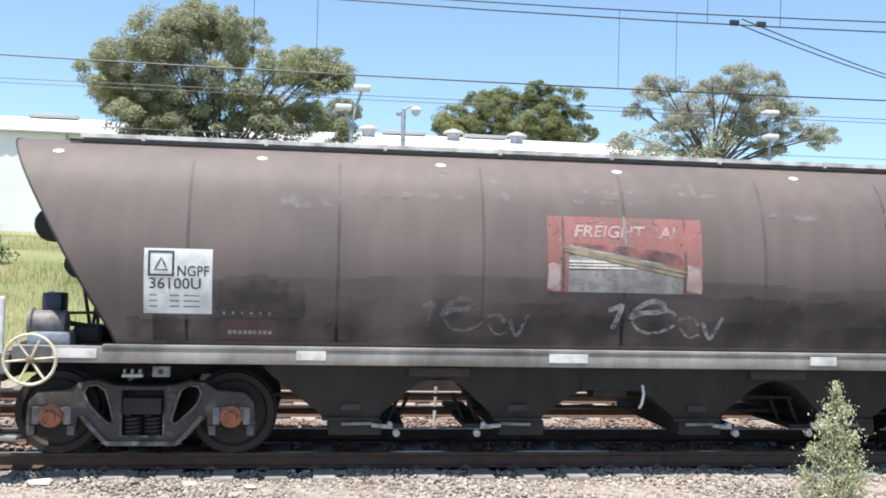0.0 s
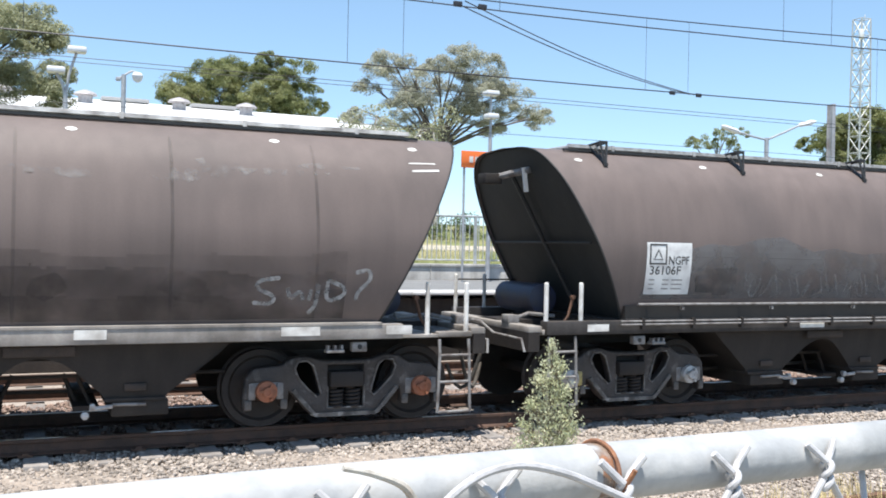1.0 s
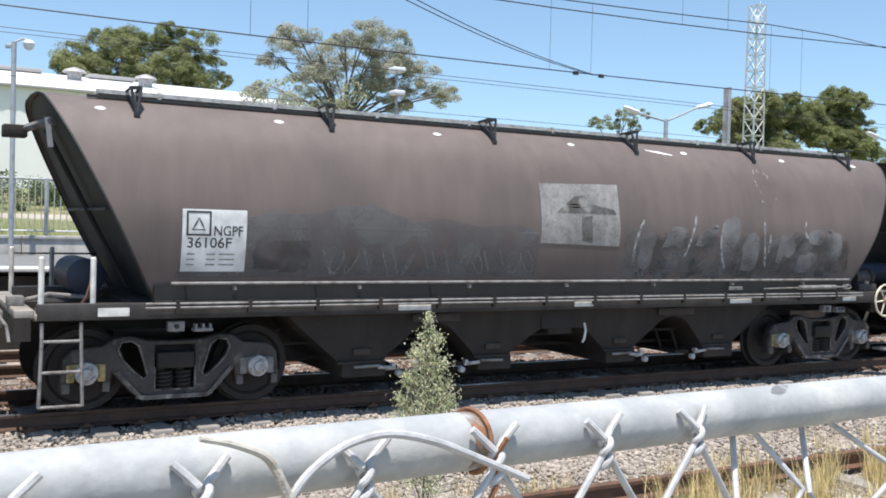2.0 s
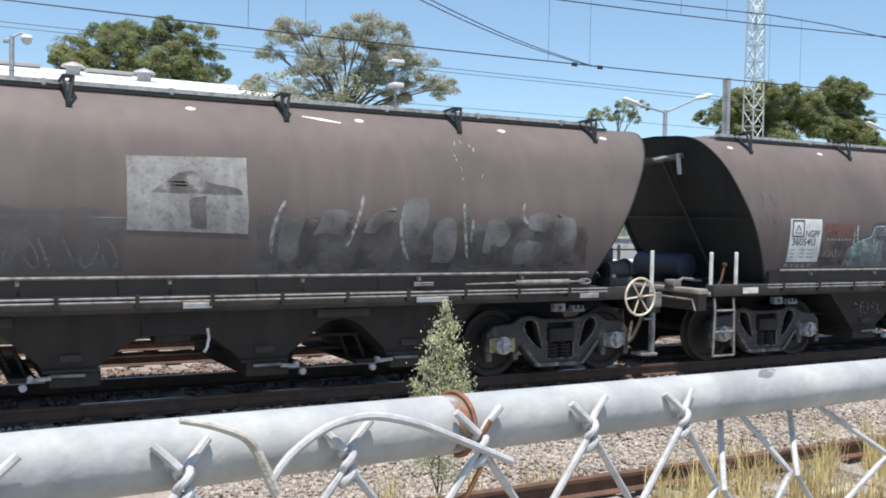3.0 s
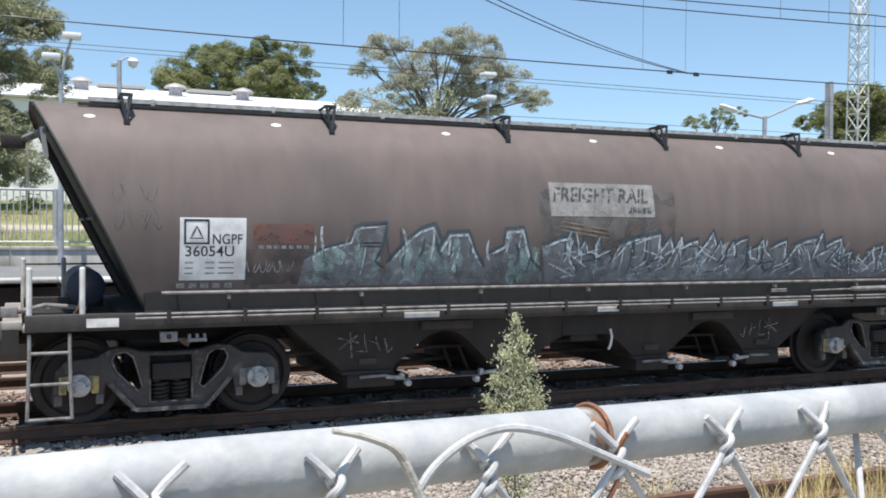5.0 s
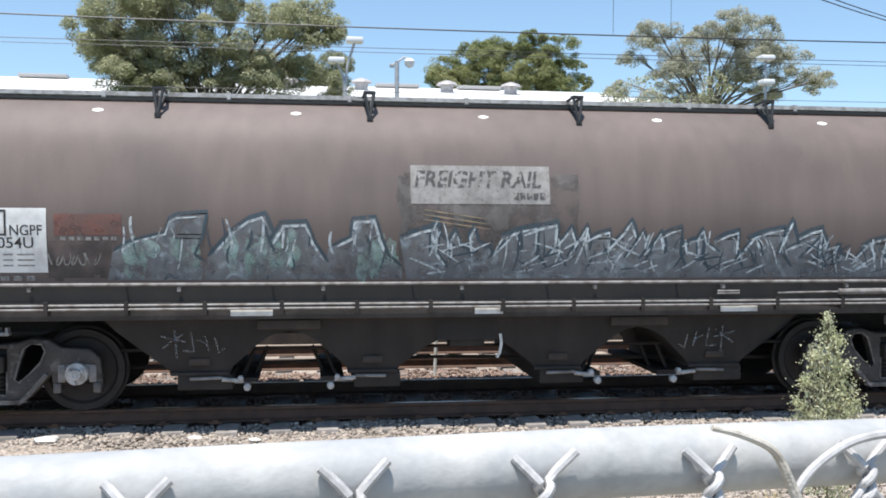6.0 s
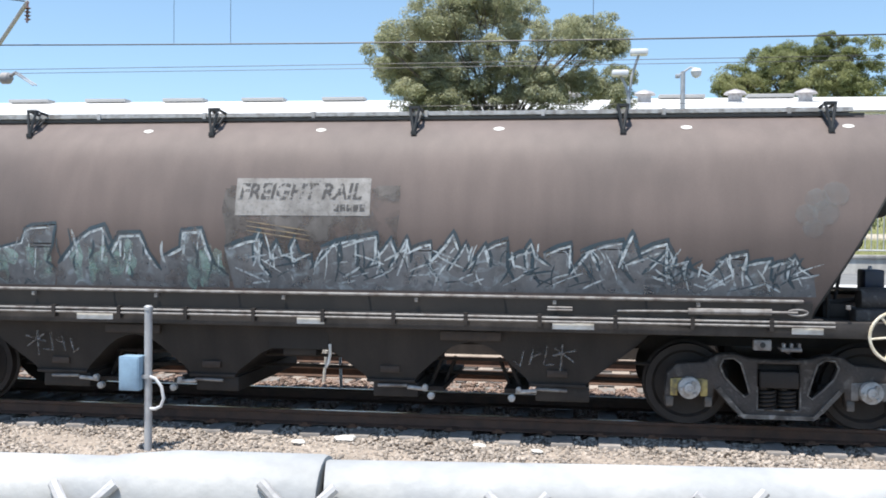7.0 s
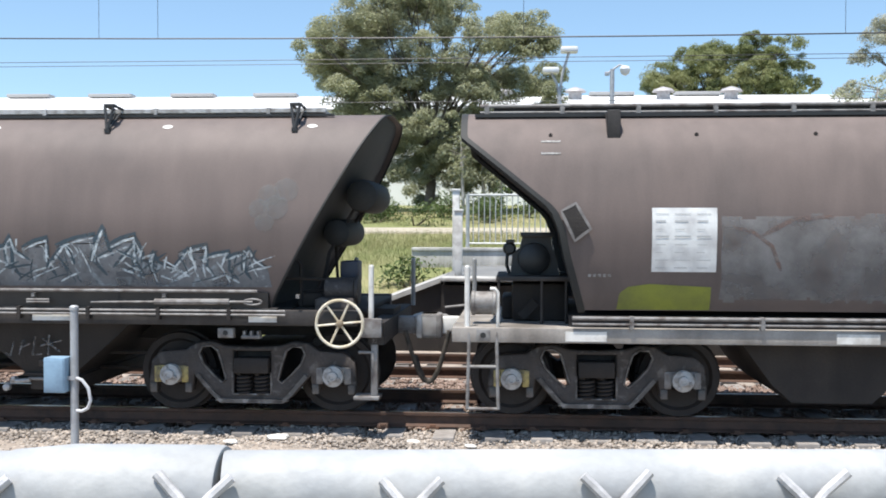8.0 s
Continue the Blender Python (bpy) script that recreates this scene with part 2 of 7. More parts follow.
M_GUTTER = material("gutter_grey", (0.36, 0.35, 0.34), 0.6, 0, None, 1, 0.1, 20, 0)
M_VENT = material("roof_vent_grey", (0.42, 0.4, 0.4), 0.6, 0.2, (0.3, 0.28, 0.28), 6, 0.15, 20, 0.05)
M_GRASS = material("grass_bank", (0.18, 0.195, 0.07), 0.9, 0, (0.29, 0.255, 0.13), 0.35, 0.35, 9, 0.6)
M_BLADE = material("grass_blade", (0.17, 0.20, 0.065), 0.8, 0, (0.33, 0.29, 0.15), 0.9, 0.1, 10, 0, island=0.3, translucent=0.3)
M_STRAW = material("dry_grass", (0.66, 0.54, 0.27), 0.8, 0, (0.50, 0.39, 0.18), 3, 0.1, 10, 0, island=0.35, translucent=0.3)
M_DIRT = material("path_gravel", (0.42, 0.37, 0.29), 0.9, 0, (0.33, 0.29, 0.22), 1, 0.25, 20, 0.3)
M_SOIL = material("verge_soil", (0.22, 0.19, 0.15), 0.9, 0, (0.3, 0.27, 0.2), 0.8, 0.35, 20, 0.6)
M_LEAF_A = material("gum_leaf", (0.325, 0.335, 0.205), 0.6, 0, (0.40, 0.40, 0.265), 0.5, 0.1, 3, 0, island=0.14, translucent=0.42)
M_LEAF_B = material("dark_gum_leaf", (0.21, 0.235, 0.095), 0.6, 0, (0.30, 0.31, 0.145), 0.3, 0.1, 3, 0, island=0.14, translucent=0.45)
M_LEAF_C = material("grey_gum_leaf", (0.37, 0.37, 0.29), 0.6, 0, (0.44, 0.435, 0.35), 0.5, 0.1, 3, 0, island=0.14, translucent=0.42)
M_LEAF_BUSH = material("bush_leaf", (0.50, 0.51, 0.30), 0.6, 0, (0.62, 0.61, 0.42), 40, 0.1, 30, 0, island=0.3, translucent=0.4)
M_LEAF_SHRUB = material("shrub_leaf", (0.08, 0.12, 0.035), 0.6, 0, (0.12, 0.15, 0.05), 0.6, 0.1, 3, 0, island=0.45, translucent=0.3)
M_BARK = material("gum_bark", (0.15, 0.125, 0.105), 0.85, 0, (0.08, 0.065, 0.055), 2, 0.25, 12, 0.5)
M_PALEBARK = material("pale_bark", (0.52, 0.48, 0.43), 0.8, 0, (0.26, 0.22, 0.19), 2, 0.2, 12, 0.4)
M_STEM = material("bush_stem", (0.16, 0.13, 0.08), 0.8, 0, None, 1, 0.2, 40, 0.2)
M_POST = material("grey_post", (0.42, 0.43, 0.44), 0.5, 0.2, (0.32, 0.32, 0.33), 6, 0.12, 40, 0.05)
M_BLUEBOX = material("blue_grey_box", (0.25, 0.38, 0.50), 0.5, 0, (0.2, 0.3, 0.4), 6, 0.1, 40, 0.03)
M_CONDUIT = material("pvc_conduit", (0.55, 0.55, 0.56), 0.5, 0, None, 1, 0.1, 40, 0.03)
M_LAMP = material("lamp_white", (0.72, 0.72, 0.72), 0.45, 0, None, 1, 0.06, 30, 0)
M_MAST = material("mast_steel", (0.42, 0.42, 0.43), 0.6, 0.2, (0.28, 0.26, 0.25), 2, 0.12, 20, 0.05)
M_CABLE = material("overhead_cable", (0.035, 0.035, 0.04), 0.5, 0.3, None, 1, 0.1, 5, 0)
M_INSUL = material("insulator", (0.14, 0.09, 0.08), 0.35, 0, None, 1, 0.1, 30, 0)
M_ORANGE = material("orange_sign", (0.75, 0.16, 0.03), 0.5, 0, None, 1, 0.06, 30, 0)


# ---- mesh helpers ----
def finish(name, bm, mat, smooth=40.0):
    me = bpy.data.meshes.new(name)
    bmesh.ops.remove_doubles(bm, verts=bm.verts[:], dist=0.0004)
    bmesh.ops.recalc_face_normals(bm, faces=bm.faces[:])
    bm.to_mesh(me)
    bm.free()
    if smooth:
        me.shade_smooth()
        me.set_sharp_from_angle(angle=radians(smooth))
    me.materials.append(mat)
    return me


def part(name, bm, mat, parent, label=""):
    """One mesh object under a thing; bm may be a bmesh or a finished mesh that is shared."""
    me = finish(name, bm, mat) if isinstance(bm, bmesh.types.BMesh) else bm
    ob = new(name, me)
    ob.parent = parent
    if label:
        ob["label"] = label
    return ob


def thing(name, label, category, x=0.0, y=0.0, z=0.0, group="", kind=""):
    ob = new(name)
    ob.empty_display_size = 0.3
    ob.location = (x, y, z)
    return tagged(ob, label, category, group, kind)


def solid(name, bm, mat, label="", category="", group="", kind="", at=(0, 0, 0), smooth=40.0):
    ob = new(name, finish(name, bm, mat, smooth) if isinstance(bm, bmesh.types.BMesh) else bm)
    ob.location = at
    return tagged(ob, label, category, group, kind)


def box(bm, x0, x1, y0, y1, z0, z1, bevel=0.0):
    x0, x1, y0, y1, z0, z1 = min(x0, x1), max(x0, x1), min(y0, y1), max(y0, y1), min(z0, z1), max(z0, z1)
    made = bmesh.ops.create_cube(bm, size=1)["verts"]
    for v in made:
        v.co = Vector(((x0 + x1) / 2 + v.co.x * (x1 - x0), (y0 + y1) / 2 + v.co.y * (y1 - y0), (z0 + z1) / 2 + v.co.z * (z1 - z0)))
    if bevel:
        edges = list({e for v in made for e in v.link_edges})
        bmesh.ops.bevel(bm, geom=edges, offset=bevel, segments=2, affect="EDGES", profile=0.5)
    return bm


def tube(bm, pts, r, seg=8, caps=True, r_end=None):
    """A round bar along a polyline."""
    pts = [Vector(p) for p in pts]
    rings, n = [], len(pts)
    up = None
    for i, p in enumerate(pts):
        d = (pts[min(i + 1, n - 1)] - pts[max(i - 1, 0)]).normalized()
        if up is None:
            up = Vector((0, 0, 1)) if abs(d.z) < 0.9 else Vector((0, 1, 0))
        a = d.cross(up).normalized()
        up = a.cross(d).normalized()
        rr = r if r_end is None else r + (r_end - r) * i / max(1, n - 1)
        rings.append([bm.verts.new(p + (a * math.cos(k * math.tau / seg) + up * math.sin(k * math.tau / seg)) * rr) for k in range(seg)])
    for a, b in zip(rings, rings[1:]):
        for k in range(seg):
            bm.faces.new((a[k], a[(k + 1) % seg], b[(k + 1) % seg], b[k]))
    if caps:
        bm.faces.new(rings[0][::-1])
        bm.faces.new(rings[-1])
    return bm


def lathe(bm, profile, origin=(0, 0, 0), axis="Y", seg=28):
    """Turn a profile of (along, radius) about an axis through origin."""
    o = Vector(origin)
    rings = []
    for along, r in profile:
        ring = []
        for k in range(seg):
            c, s = math.cos(k * math.tau / seg) * r, math.sin(k * math.tau / seg) * r
            ring.append(bm.verts.new(o + (Vector((c, along, s)) if axis == "Y" else Vector((along, c, s)) if axis == "X" else Vector((c, s, along)))))
        rings.append(ring)
    for a, b in zip(rings, rings[1:]):
        for k in range(seg):
            bm.faces.new((a[k], a[(k + 1) % seg], b[(k + 1) % seg], b[k]))
    bm.faces.new(rings[0])
    bm.faces.new(rings[-1][::-1])
    return bm


def plank(bm, pts, width, y0, y1):
    """A flat bar of given width that follows points in the x-z plane, between two depths."""
    pts = [Vector((p[0], 0, p[1])) for p in pts]
    left, right = [], []
    for i, p in enumerate(pts):
        d = (pts[min(i + 1, len(pts) - 1)] - pts[max(i - 1, 0)]).normalized()
        n = Vector((-d.z, 0, d.x)) * width / 2
        left.append(p + n)
        right.append(p - n)
    ring = left + right[::-1]
    prism(bm, [(p.x, p.z) for p in ring], y0, y1, strips=len(pts))
    return bm


def prism(bm, outline, y0, y1, strips=0):
    """An outline in the x-z plane, extruded from y0 to y1."""
    a = [bm.verts.new((x, y0, z)) for x, z in outline]
    b = [bm.verts.new((x, y1, z)) for x, z in outline]
    n = len(outline)
    for i in range(n):
        bm.faces.new((a[i], a[(i + 1) % n], b[(i + 1) % n], b[i]))
    if strips:
        for ring in (a, b):
            for i in range(strips - 1):
                bm.faces.new((ring[i], ring[i + 1], ring[n - 2 - i], ring[n - 1 - i]))
    else:
        bm.faces.new(a)
        bm.faces.new(b[::-1])
    return bm


def cloud_mesh(name, verts, faces, mat, smooth=False):
    """A mesh from computed arrays, for leaves, stones and blades."""
    me = bpy.data.meshes.new(name)
    k = faces.shape[1]
    me.vertices.add(len(verts))
    me.vertices.foreach_set("co", np.ascontiguousarray(verts, dtype=np.float32).ravel())
    me.loops.add(faces.size)
    me.loops.foreach_set("vertex_index", np.ascontiguousarray(faces, dtype=np.int32).ravel())
    me.polygons.add(len(faces))
    me.polygons.foreach_set("loop_start", np.arange(0, faces.size, k, dtype=np.int32))
    me.update(calc_edges=True)
    me.materials.append(mat)
    return me


# ---- ground, tracks ----
def ground_height(x, y):
    """Height of the land: level by the tracks, a grass bank behind the platform line."""
    z = float(np.interp(y, [-60, 3.0, 4.2, 9.0, 9.8, 16.4, 17.6, 22.0, 28.0, 38.0, 52.0, 140.0, 900.0],
                        [0.0, 0.0, -0.30, -0.30, -0.235, -0.235, 0.15, 1.05, 1.80, 2.75, 3.3, 4.0, 4.0]))
    return z


bm = bmesh.new()
xs = [-900, -300, -120] + [-60 + 3 * i for i in range(55)] + [150, 400, 900]
ys = [-60, -10, 3.0, 4.2, 6.0, 9.0, 9.8, 13.0, 16.4, 17.0, 17.6] + [19 + i for i in range(34)] + [60, 75, 100, 140, 300, 900]
grid = [[bm.verts.new((x, y, ground_height(x, y) + (0.12 * noise.noise(Vector((x * 0.3, y * 0.4, 0))) if y > 18 else 0))) for x in xs] for y in ys]
for j in range(len(ys) - 1):
    for i in range(len(xs) - 1):
        f = bm.faces.new((grid[j][i], grid[j][i + 1], grid[j + 1][i + 1], grid[j + 1][i]))
        f.material_index = 2 if ys[j + 1] <= 4.2 else 1 if ys[j + 1] <= 17.0 else 0
ground = solid("ground", bm, M_GRASS, "grassy bank and gravel track bed", "ground", kind="structure")
ground.data.materials.append(M_BALLAST)
ground.data.materials.append(M_SOIL)

bm = bmesh.new()
rows = []
for i in range(12):
    x = -7.0 + i * 2.0
    rows.append([bm.verts.new((x, y, ground_height(x, y) + dz)) for y, dz in ((28.6, -0.1), (28.7, 0.06), (30.0, 0.06), (30.1, -0.1))])
for a, b in zip(rows, rows[1:]):
    for k in range(3):
        bm.faces.new((a[k], b[k], b[k + 1], a[k + 1]))
solid("footpath", bm, M_DIRT, "pale gravel footpath across the grass bank", "path", kind="structure")


def rail_mesh(name, x0, x1, bend=0.0):
    outline = [(-0.068, -0.157), (0.068, -0.157), (0.068, -0.148), (0.012, -0.128), (0.008, -0.045), (0.034, -0.036), (0.035, -0.006),
               (0.028, 0.0), (-0.028, 0.0), (-0.035, -0.006), (-0.034, -0.036), (-0.008, -0.045), (-0.012, -0.128), (-0.068, -0.148)]
    bm = bmesh.new()
    a = [bm.verts.new((x0, y, z)) for y, z in outline]
    b = [bm.verts.new((x1, y, z)) for y, z in outline]
    n = len(outline)
    for i in range(n):
        f = bm.faces.new((a[i], a[(i + 1) % n], b[(i + 1) % n], b[i]))
        f.material_index = 1 if i == 7 else 0
    bm.faces.new(a)
    bm.faces.new(b[::-1])
    return finish(name, bm, M_RAIL if name == "rail_rusty" else M_RUNRAIL, 30)


rail_long = rail_mesh("rail", -70, 90)
rail_long.materials.append(M_RAILTOP)
rail_rusty = rail_mesh("rail_rusty", -70, 90)
rail_rusty.materials.append(M_RAIL)
for y, z, me in ((10.65, 0, rail_long), (12.15, 0, rail_long), (14.15, 0, rail_long), (15.65, 0, rail_long), (6.35, -0.08, rail_rusty), (4.85, -0.08, rail_rusty)):
    ob = solid("rail", me, None, "rusty steel running rail on sleepers" if me is rail_rusty else "worn steel running rail on sleepers", "rail", "running rails", "structure", (0, y, z))

# rail clips and base plates along the near rail
bm = bmesh.new()
for i in range(56):
    x = -11.4 + i * 0.545
    box(bm, x - 0.07, x + 0.07, 10.56, 10.74, -0.172, -0.150)
    box(bm, x - 0.03, x + 0.03, 10.555, 10.60, -0.15, -0.128)
solid("rail_fastening", bm, M_RAIL, "rusty base plates under the rail", "rail clips", kind="stuff")


def sleeper_mesh():
    bm = bmesh.new()
    box(bm, -0.115, 0.115, -1.2, 1.2, -0.30, -0.178, 0.012)
    for v in bm.verts:
        v.co.z += 0.006 * noise.noise(v.co * 3)
    return finish("sleeper", bm, M_SLEEPER)


SLEEPER = sleeper_mesh()
track_bed = {}
for name, yc, z, x0, count in (("track_train", 11.4, 0.0, -14.0, 78), ("track_far", 14.9, 0.0, -14.0, 70), ("track_near", 5.6, -0.08, -2.0, 34)):
    bed = thing("track_bed", "row of weathered sleepers bedded in ballast", "railway track", 0, yc, z, "tracks", "structure")
    for i in range(count):
        s = part("sleeper", SLEEPER, None, bed)
        s.location = (x0 + i * 0.545 + random.uniform(-0.03, 0.03), random.uniform(-0.04, 0.04), random.uniform(-0.008, 0.008))
        s.rotation_euler = (0, 0, random.uniform(-0.02, 0.02))


def stones(name, x0, x1, y0, y1, count, size, keep_off=(), mat=M_STONE):
    """Angular stones strewn over a strip of the bed."""
    rng = np.random.default_rng(len(name) * 7 + count)
    cube = np.array([[-1, -1, -1], [1, -1, -1], [1, 1, -1], [-1, 1, -1], [-1, -1, 1], [1, -1, 1], [1, 1, 1], [-1, 1, 1]], float)
    quads = np.array([[0, 3, 2, 1], [4, 5, 6, 7], [0, 1, 5, 4], [1, 2, 6, 5], [2, 3, 7, 6], [3, 0, 4, 7]])
    px, py = rng.uniform(x0, x1, count), rng.uniform(y0, y1, count)
    for a, b in keep_off:
        ok = (py < a) | (py > b)
        px, py = px[ok], py[ok]
    n = len(px)
    r = size * rng.uniform(0.55, 1.25, n)
    v = cube[None] * (0.55 + 0.45 * rng.random((n, 8, 3))) * r[:, None, None] * np.stack([rng.uniform(0.7, 1.3, n), rng.uniform(0.7, 1.2, n), rng.uniform(0.5, 0.9, n)], 1)[:, None, :]
    a, b = rng.uniform(0, math.tau, n), rng.uniform(-0.7, 0.7, n)
    ca, sa, cb, sb = np.cos(a), np.sin(a), np.cos(b), np.sin(b)
    x, y, z = v[..., 0].copy(), v[..., 1].copy(), v[..., 2].copy()
    y, z = y * cb[:, None] - z * sb[:, None], y * sb[:, None] + z * cb[:, None]
    x, y = x * ca[:, None] - y * sa[:, None], x * sa[:, None] + y * ca[:, None]
    gz = np.interp(py, [4.2, 9.0, 9.8, 10.5, 11.4, 12.6, 16.4], [-0.295, -0.295, -0.245, -0.212, -0.21, -0.20, -0.21]) + 0.014 * np.sin(px * 2.1 + py * 3) + rng.uniform(-0.01, 0.022, n)
    verts = np.stack([x + px[:, None], y + py[:, None], z + gz[:, None]], -1).reshape(-1, 3)
    faces = (quads[None] + (np.arange(n) * 8)[:, None, None]).reshape(-1, 4)
    return tagged(new(name, cloud_mesh(name, verts, faces, mat)), "loose grey-brown angular ballast stones" if mat is M_STONE else "rust-stained ballast stones between the tracks", "ballast", kind="stuff")


stones("ballast", -9, 14, 9.1, 10.62, 30000, 0.0225)
stones("ballast", 2, 14, 7.0, 9.1, 24000, 0.0215)
stones("ballast", -9, 24, 12.2, 14.1, 22000, 0.026, mat=M_STONE_RUST)
stones("ballast", 12, 24, 7.0, 10.6, 16000, 0.026)
stones("ballast", 0, 14, 4.6, 7.0, 18000, 0.021, ((6.27, 6.43),))
stones("ballast", -6, 14, 10.7, 12.1, 6500, 0.028, mat=M_STONE_RUST)


# ---- hopper wagons ----
ZTAB = [1.18, 1.36, 1.73, 2.10, 2.50, 2.83, 3.05, 3.20, 3.27, 3.30]
WTAB = [1.25, 1.325, 1.41, 1.435, 1.365, 1.25, 1.09, 0.90, 0.70, 0.45]


def smooth_table():
    zs, ws = [], []
    for i in range(len(ZTAB) - 1):
        p = [Vector((WTAB[min(max(j, 0), len(ZTAB) - 1)], ZTAB[min(max(j, 0), len(ZTAB) - 1)])) for j in range(i - 1, i + 3)]
        for k in range(5):
            t = k / 5
            q = 0.5 * ((2 * p[1]) + (p[2] - p[0]) * t + (2 * p[0] - 5 * p[1] + 4 * p[2] - p[3]) * t * t + (3 * p[1] - p[0] - 3 * p[2] + p[3]) * t ** 3)
            ws.append(q.x)
            zs.append(q.y)
    return zs + [ZTAB[-1]], ws + [WTAB[-1]]


ZS, WS = smooth_table()
LENGTH = 11.74       # from the first axle to the last
PITCH = 13.75        # from wagon to wagon
AXLES = (0.0, 1.79, 9.95, 11.74)
WHEEL_R = 0.43


def side_y(z, off=0.0):
    return -(float(np.interp(z, ZS, WS)) + off)


def body_shell(ends, off=0.0):
    """The curved hopper shell. ends: polylines of (z, x) for the two ends."""
    bm = bmesh.new()
    levels = list(zip(ZS, WS))
    ring = [(-w, z) for z, w in levels] + [(0.0, ZS[-1] + 0.02)] + [(w, z) for z, w in reversed(levels)]
    columns = 26
    rows = []
    for y, z in ring:
        a = float(np.interp(z, [q[0] for q in ends[0]], [q[1] for q in ends[0]]))
        b = float(np.interp(z, [q[0] for q in ends[1]], [q[1] for q in ends[1]]))
        rows.append([bm.verts.new((a + (b - a) * k / columns, y * (1 + off), z)) for k in range(columns + 1)])
    for p, q in zip(rows, rows[1:]):
        for k in range(columns):
            bm.faces.new((p[k], p[k + 1], q[k + 1], q[k]))
    return bm


def end_shell(end, inset):
    """The sloping end sheet, set back a little inside the shell's rim."""
    bm = bmesh.new()
    rows = []
    for z, w in zip(ZS, WS):
        x = float(np.interp(z, [q[0] for q in end], [q[1] for q in end])) + inset
        rows.append([bm.verts.new((x, s * w * 0.995, z - 0.004)) for s in (-1, -0.5, 0, 0.5, 1)])
    for p, q in zip(rows, rows[1:]):
        for k in range(4):
            bm.faces.new((p[k], p[k + 1], q[k + 1], q[k]))
    return bm


def rim(end, width, thick):
    """The flange that edges the end of the shell."""
    bm = bmesh.new()
    for s in (-1, 1):
        rows = []
        for z, w in zip(ZS, WS):
            x = float(np.interp(z, [q[0] for q in end], [q[1] for q in end]))
            rows.append([bm.verts.new((x + dx, s * (w + dy), z + dz)) for dx, dy, dz in ((-width, 0.004, 0.004), (-width, -thick, -thick), (0.02, -thick, -thick), (0.02, 0.004, 0.004))])
        for p, q in zip(rows, rows[1:]):
            for k in range(4):
                bm.faces.new((p[k], p[(k + 1) % 4], q[(k + 1) % 4], q[k]))
        bm.faces.new(rows[0])
        bm.faces.new(rows[-1])
    return bm


def ribbon(bm, pts, width, off=0.006):
    """A painted stroke that hugs the curved side; points are (x, z)."""
    fine = []
    for (xa, za), (xb, zb) in zip(pts, pts[1:]):
        n = max(1, int(abs(zb - za) / 0.05 + abs(xb - xa) / 0.25))
        fine += [(xa + (xb - xa) * k / n, za + (zb - za) * k / n) for k in range(n)]
    fine.append(pts[-1])
    last = None
    for i, (x, z) in enumerate(fine):
        xa, za = fine[max(i - 1, 0)]
        xb, zb = fine[min(i + 1, len(fine) - 1)]
        d = math.hypot(xb - xa, zb - za) or 1.0
        nx, nz = -(zb - za) / d * width / 2, (xb - xa) / d * width / 2
        taper = 0.45 if i in (0, len(fine) - 1) else 1.0
        pair = [bm.verts.new((x + s * nx * taper, side_y(z + s * nz * taper, off), z + s * nz * taper)) for s in (1, -1)]
        if last:
            bm.faces.new((last[0], last[1], pair[1], pair[0]))
        last = pair
    return bm


def rounded(pts):
    """More points along a path, with its corners rounded off."""
    for _ in range(2):
        cutp = [pts[0]]
        for (xa, za), (xb, zb) in zip(pts, pts[1:]):
            cutp += [(xa * 0.75 + xb * 0.25, za * 0.75 + zb * 0.25), (xa * 0.25 + xb * 0.75, za * 0.25 + zb * 0.75)]
        pts = cutp + [pts[-1]]
    return pts


def fill(bm, poly, off=0.004, step=0.03):
    """A painted patch inside a closed outline of (x, z), laid on the curved side."""
    z0, z1 = min(p[1] for p in poly), max(p[1] for p in poly)
    n = max(1, int((z1 - z0) / step))

    def cuts(z):
        out = []
        for (xa, za), (xb, zb) in zip(poly, poly[1:] + poly[:1]):
            if (za > z) != (zb > z):
                out.append(xa + (xb - xa) * (z - za) / (zb - za))
        return sorted(out)

    for k in range(n):
        a, b = z0 + (z1 - z0) * k / n, z0 + (z1 - z0) * (k + 1) / n
        ca, cb = cuts(a + 1e-4), cuts(b - 1e-4)
        if len(ca) != len(cb):
            ca = cb = cuts((a + b) / 2)
        for i in range(0, len(ca) - 1, 2):
            bm.faces.new([bm.verts.new((x, side_y(z, off), z)) for x, z in ((ca[i], a), (ca[i + 1], a), (cb[i + 1], b), (cb[i], b))])
    return bm


def rect(bm, x0, x1, z0, z1, off=0.004):
    return fill(bm, [(x0, z0), (x1, z0), (x1, z1), (x0, z1)], off)


def wobbly(x0, x1, z0, z1, n, amount, seed):
    """A ragged-edged patch outline."""
    rng = random.Random(seed)
    pts = [(x0 + (x1 - x0) * k / n, z0 + rng.uniform(-amount, amount)) for k in range(n + 1)]
    pts += [(x1 + rng.uniform(-amount, amount), z0 + (z1 - z0) * k / 4) for k in range(1, 4)]
    pts += [(x1 - (x1 - x0) * k / n, z1 + rng.uniform(-amount, amount)) for k in range(n + 1)]
    pts += [(x0 + rng.uniform(-amount, amount), z1 - (z1 - z0) * k / 4) for k in range(1, 4)]
    return pts


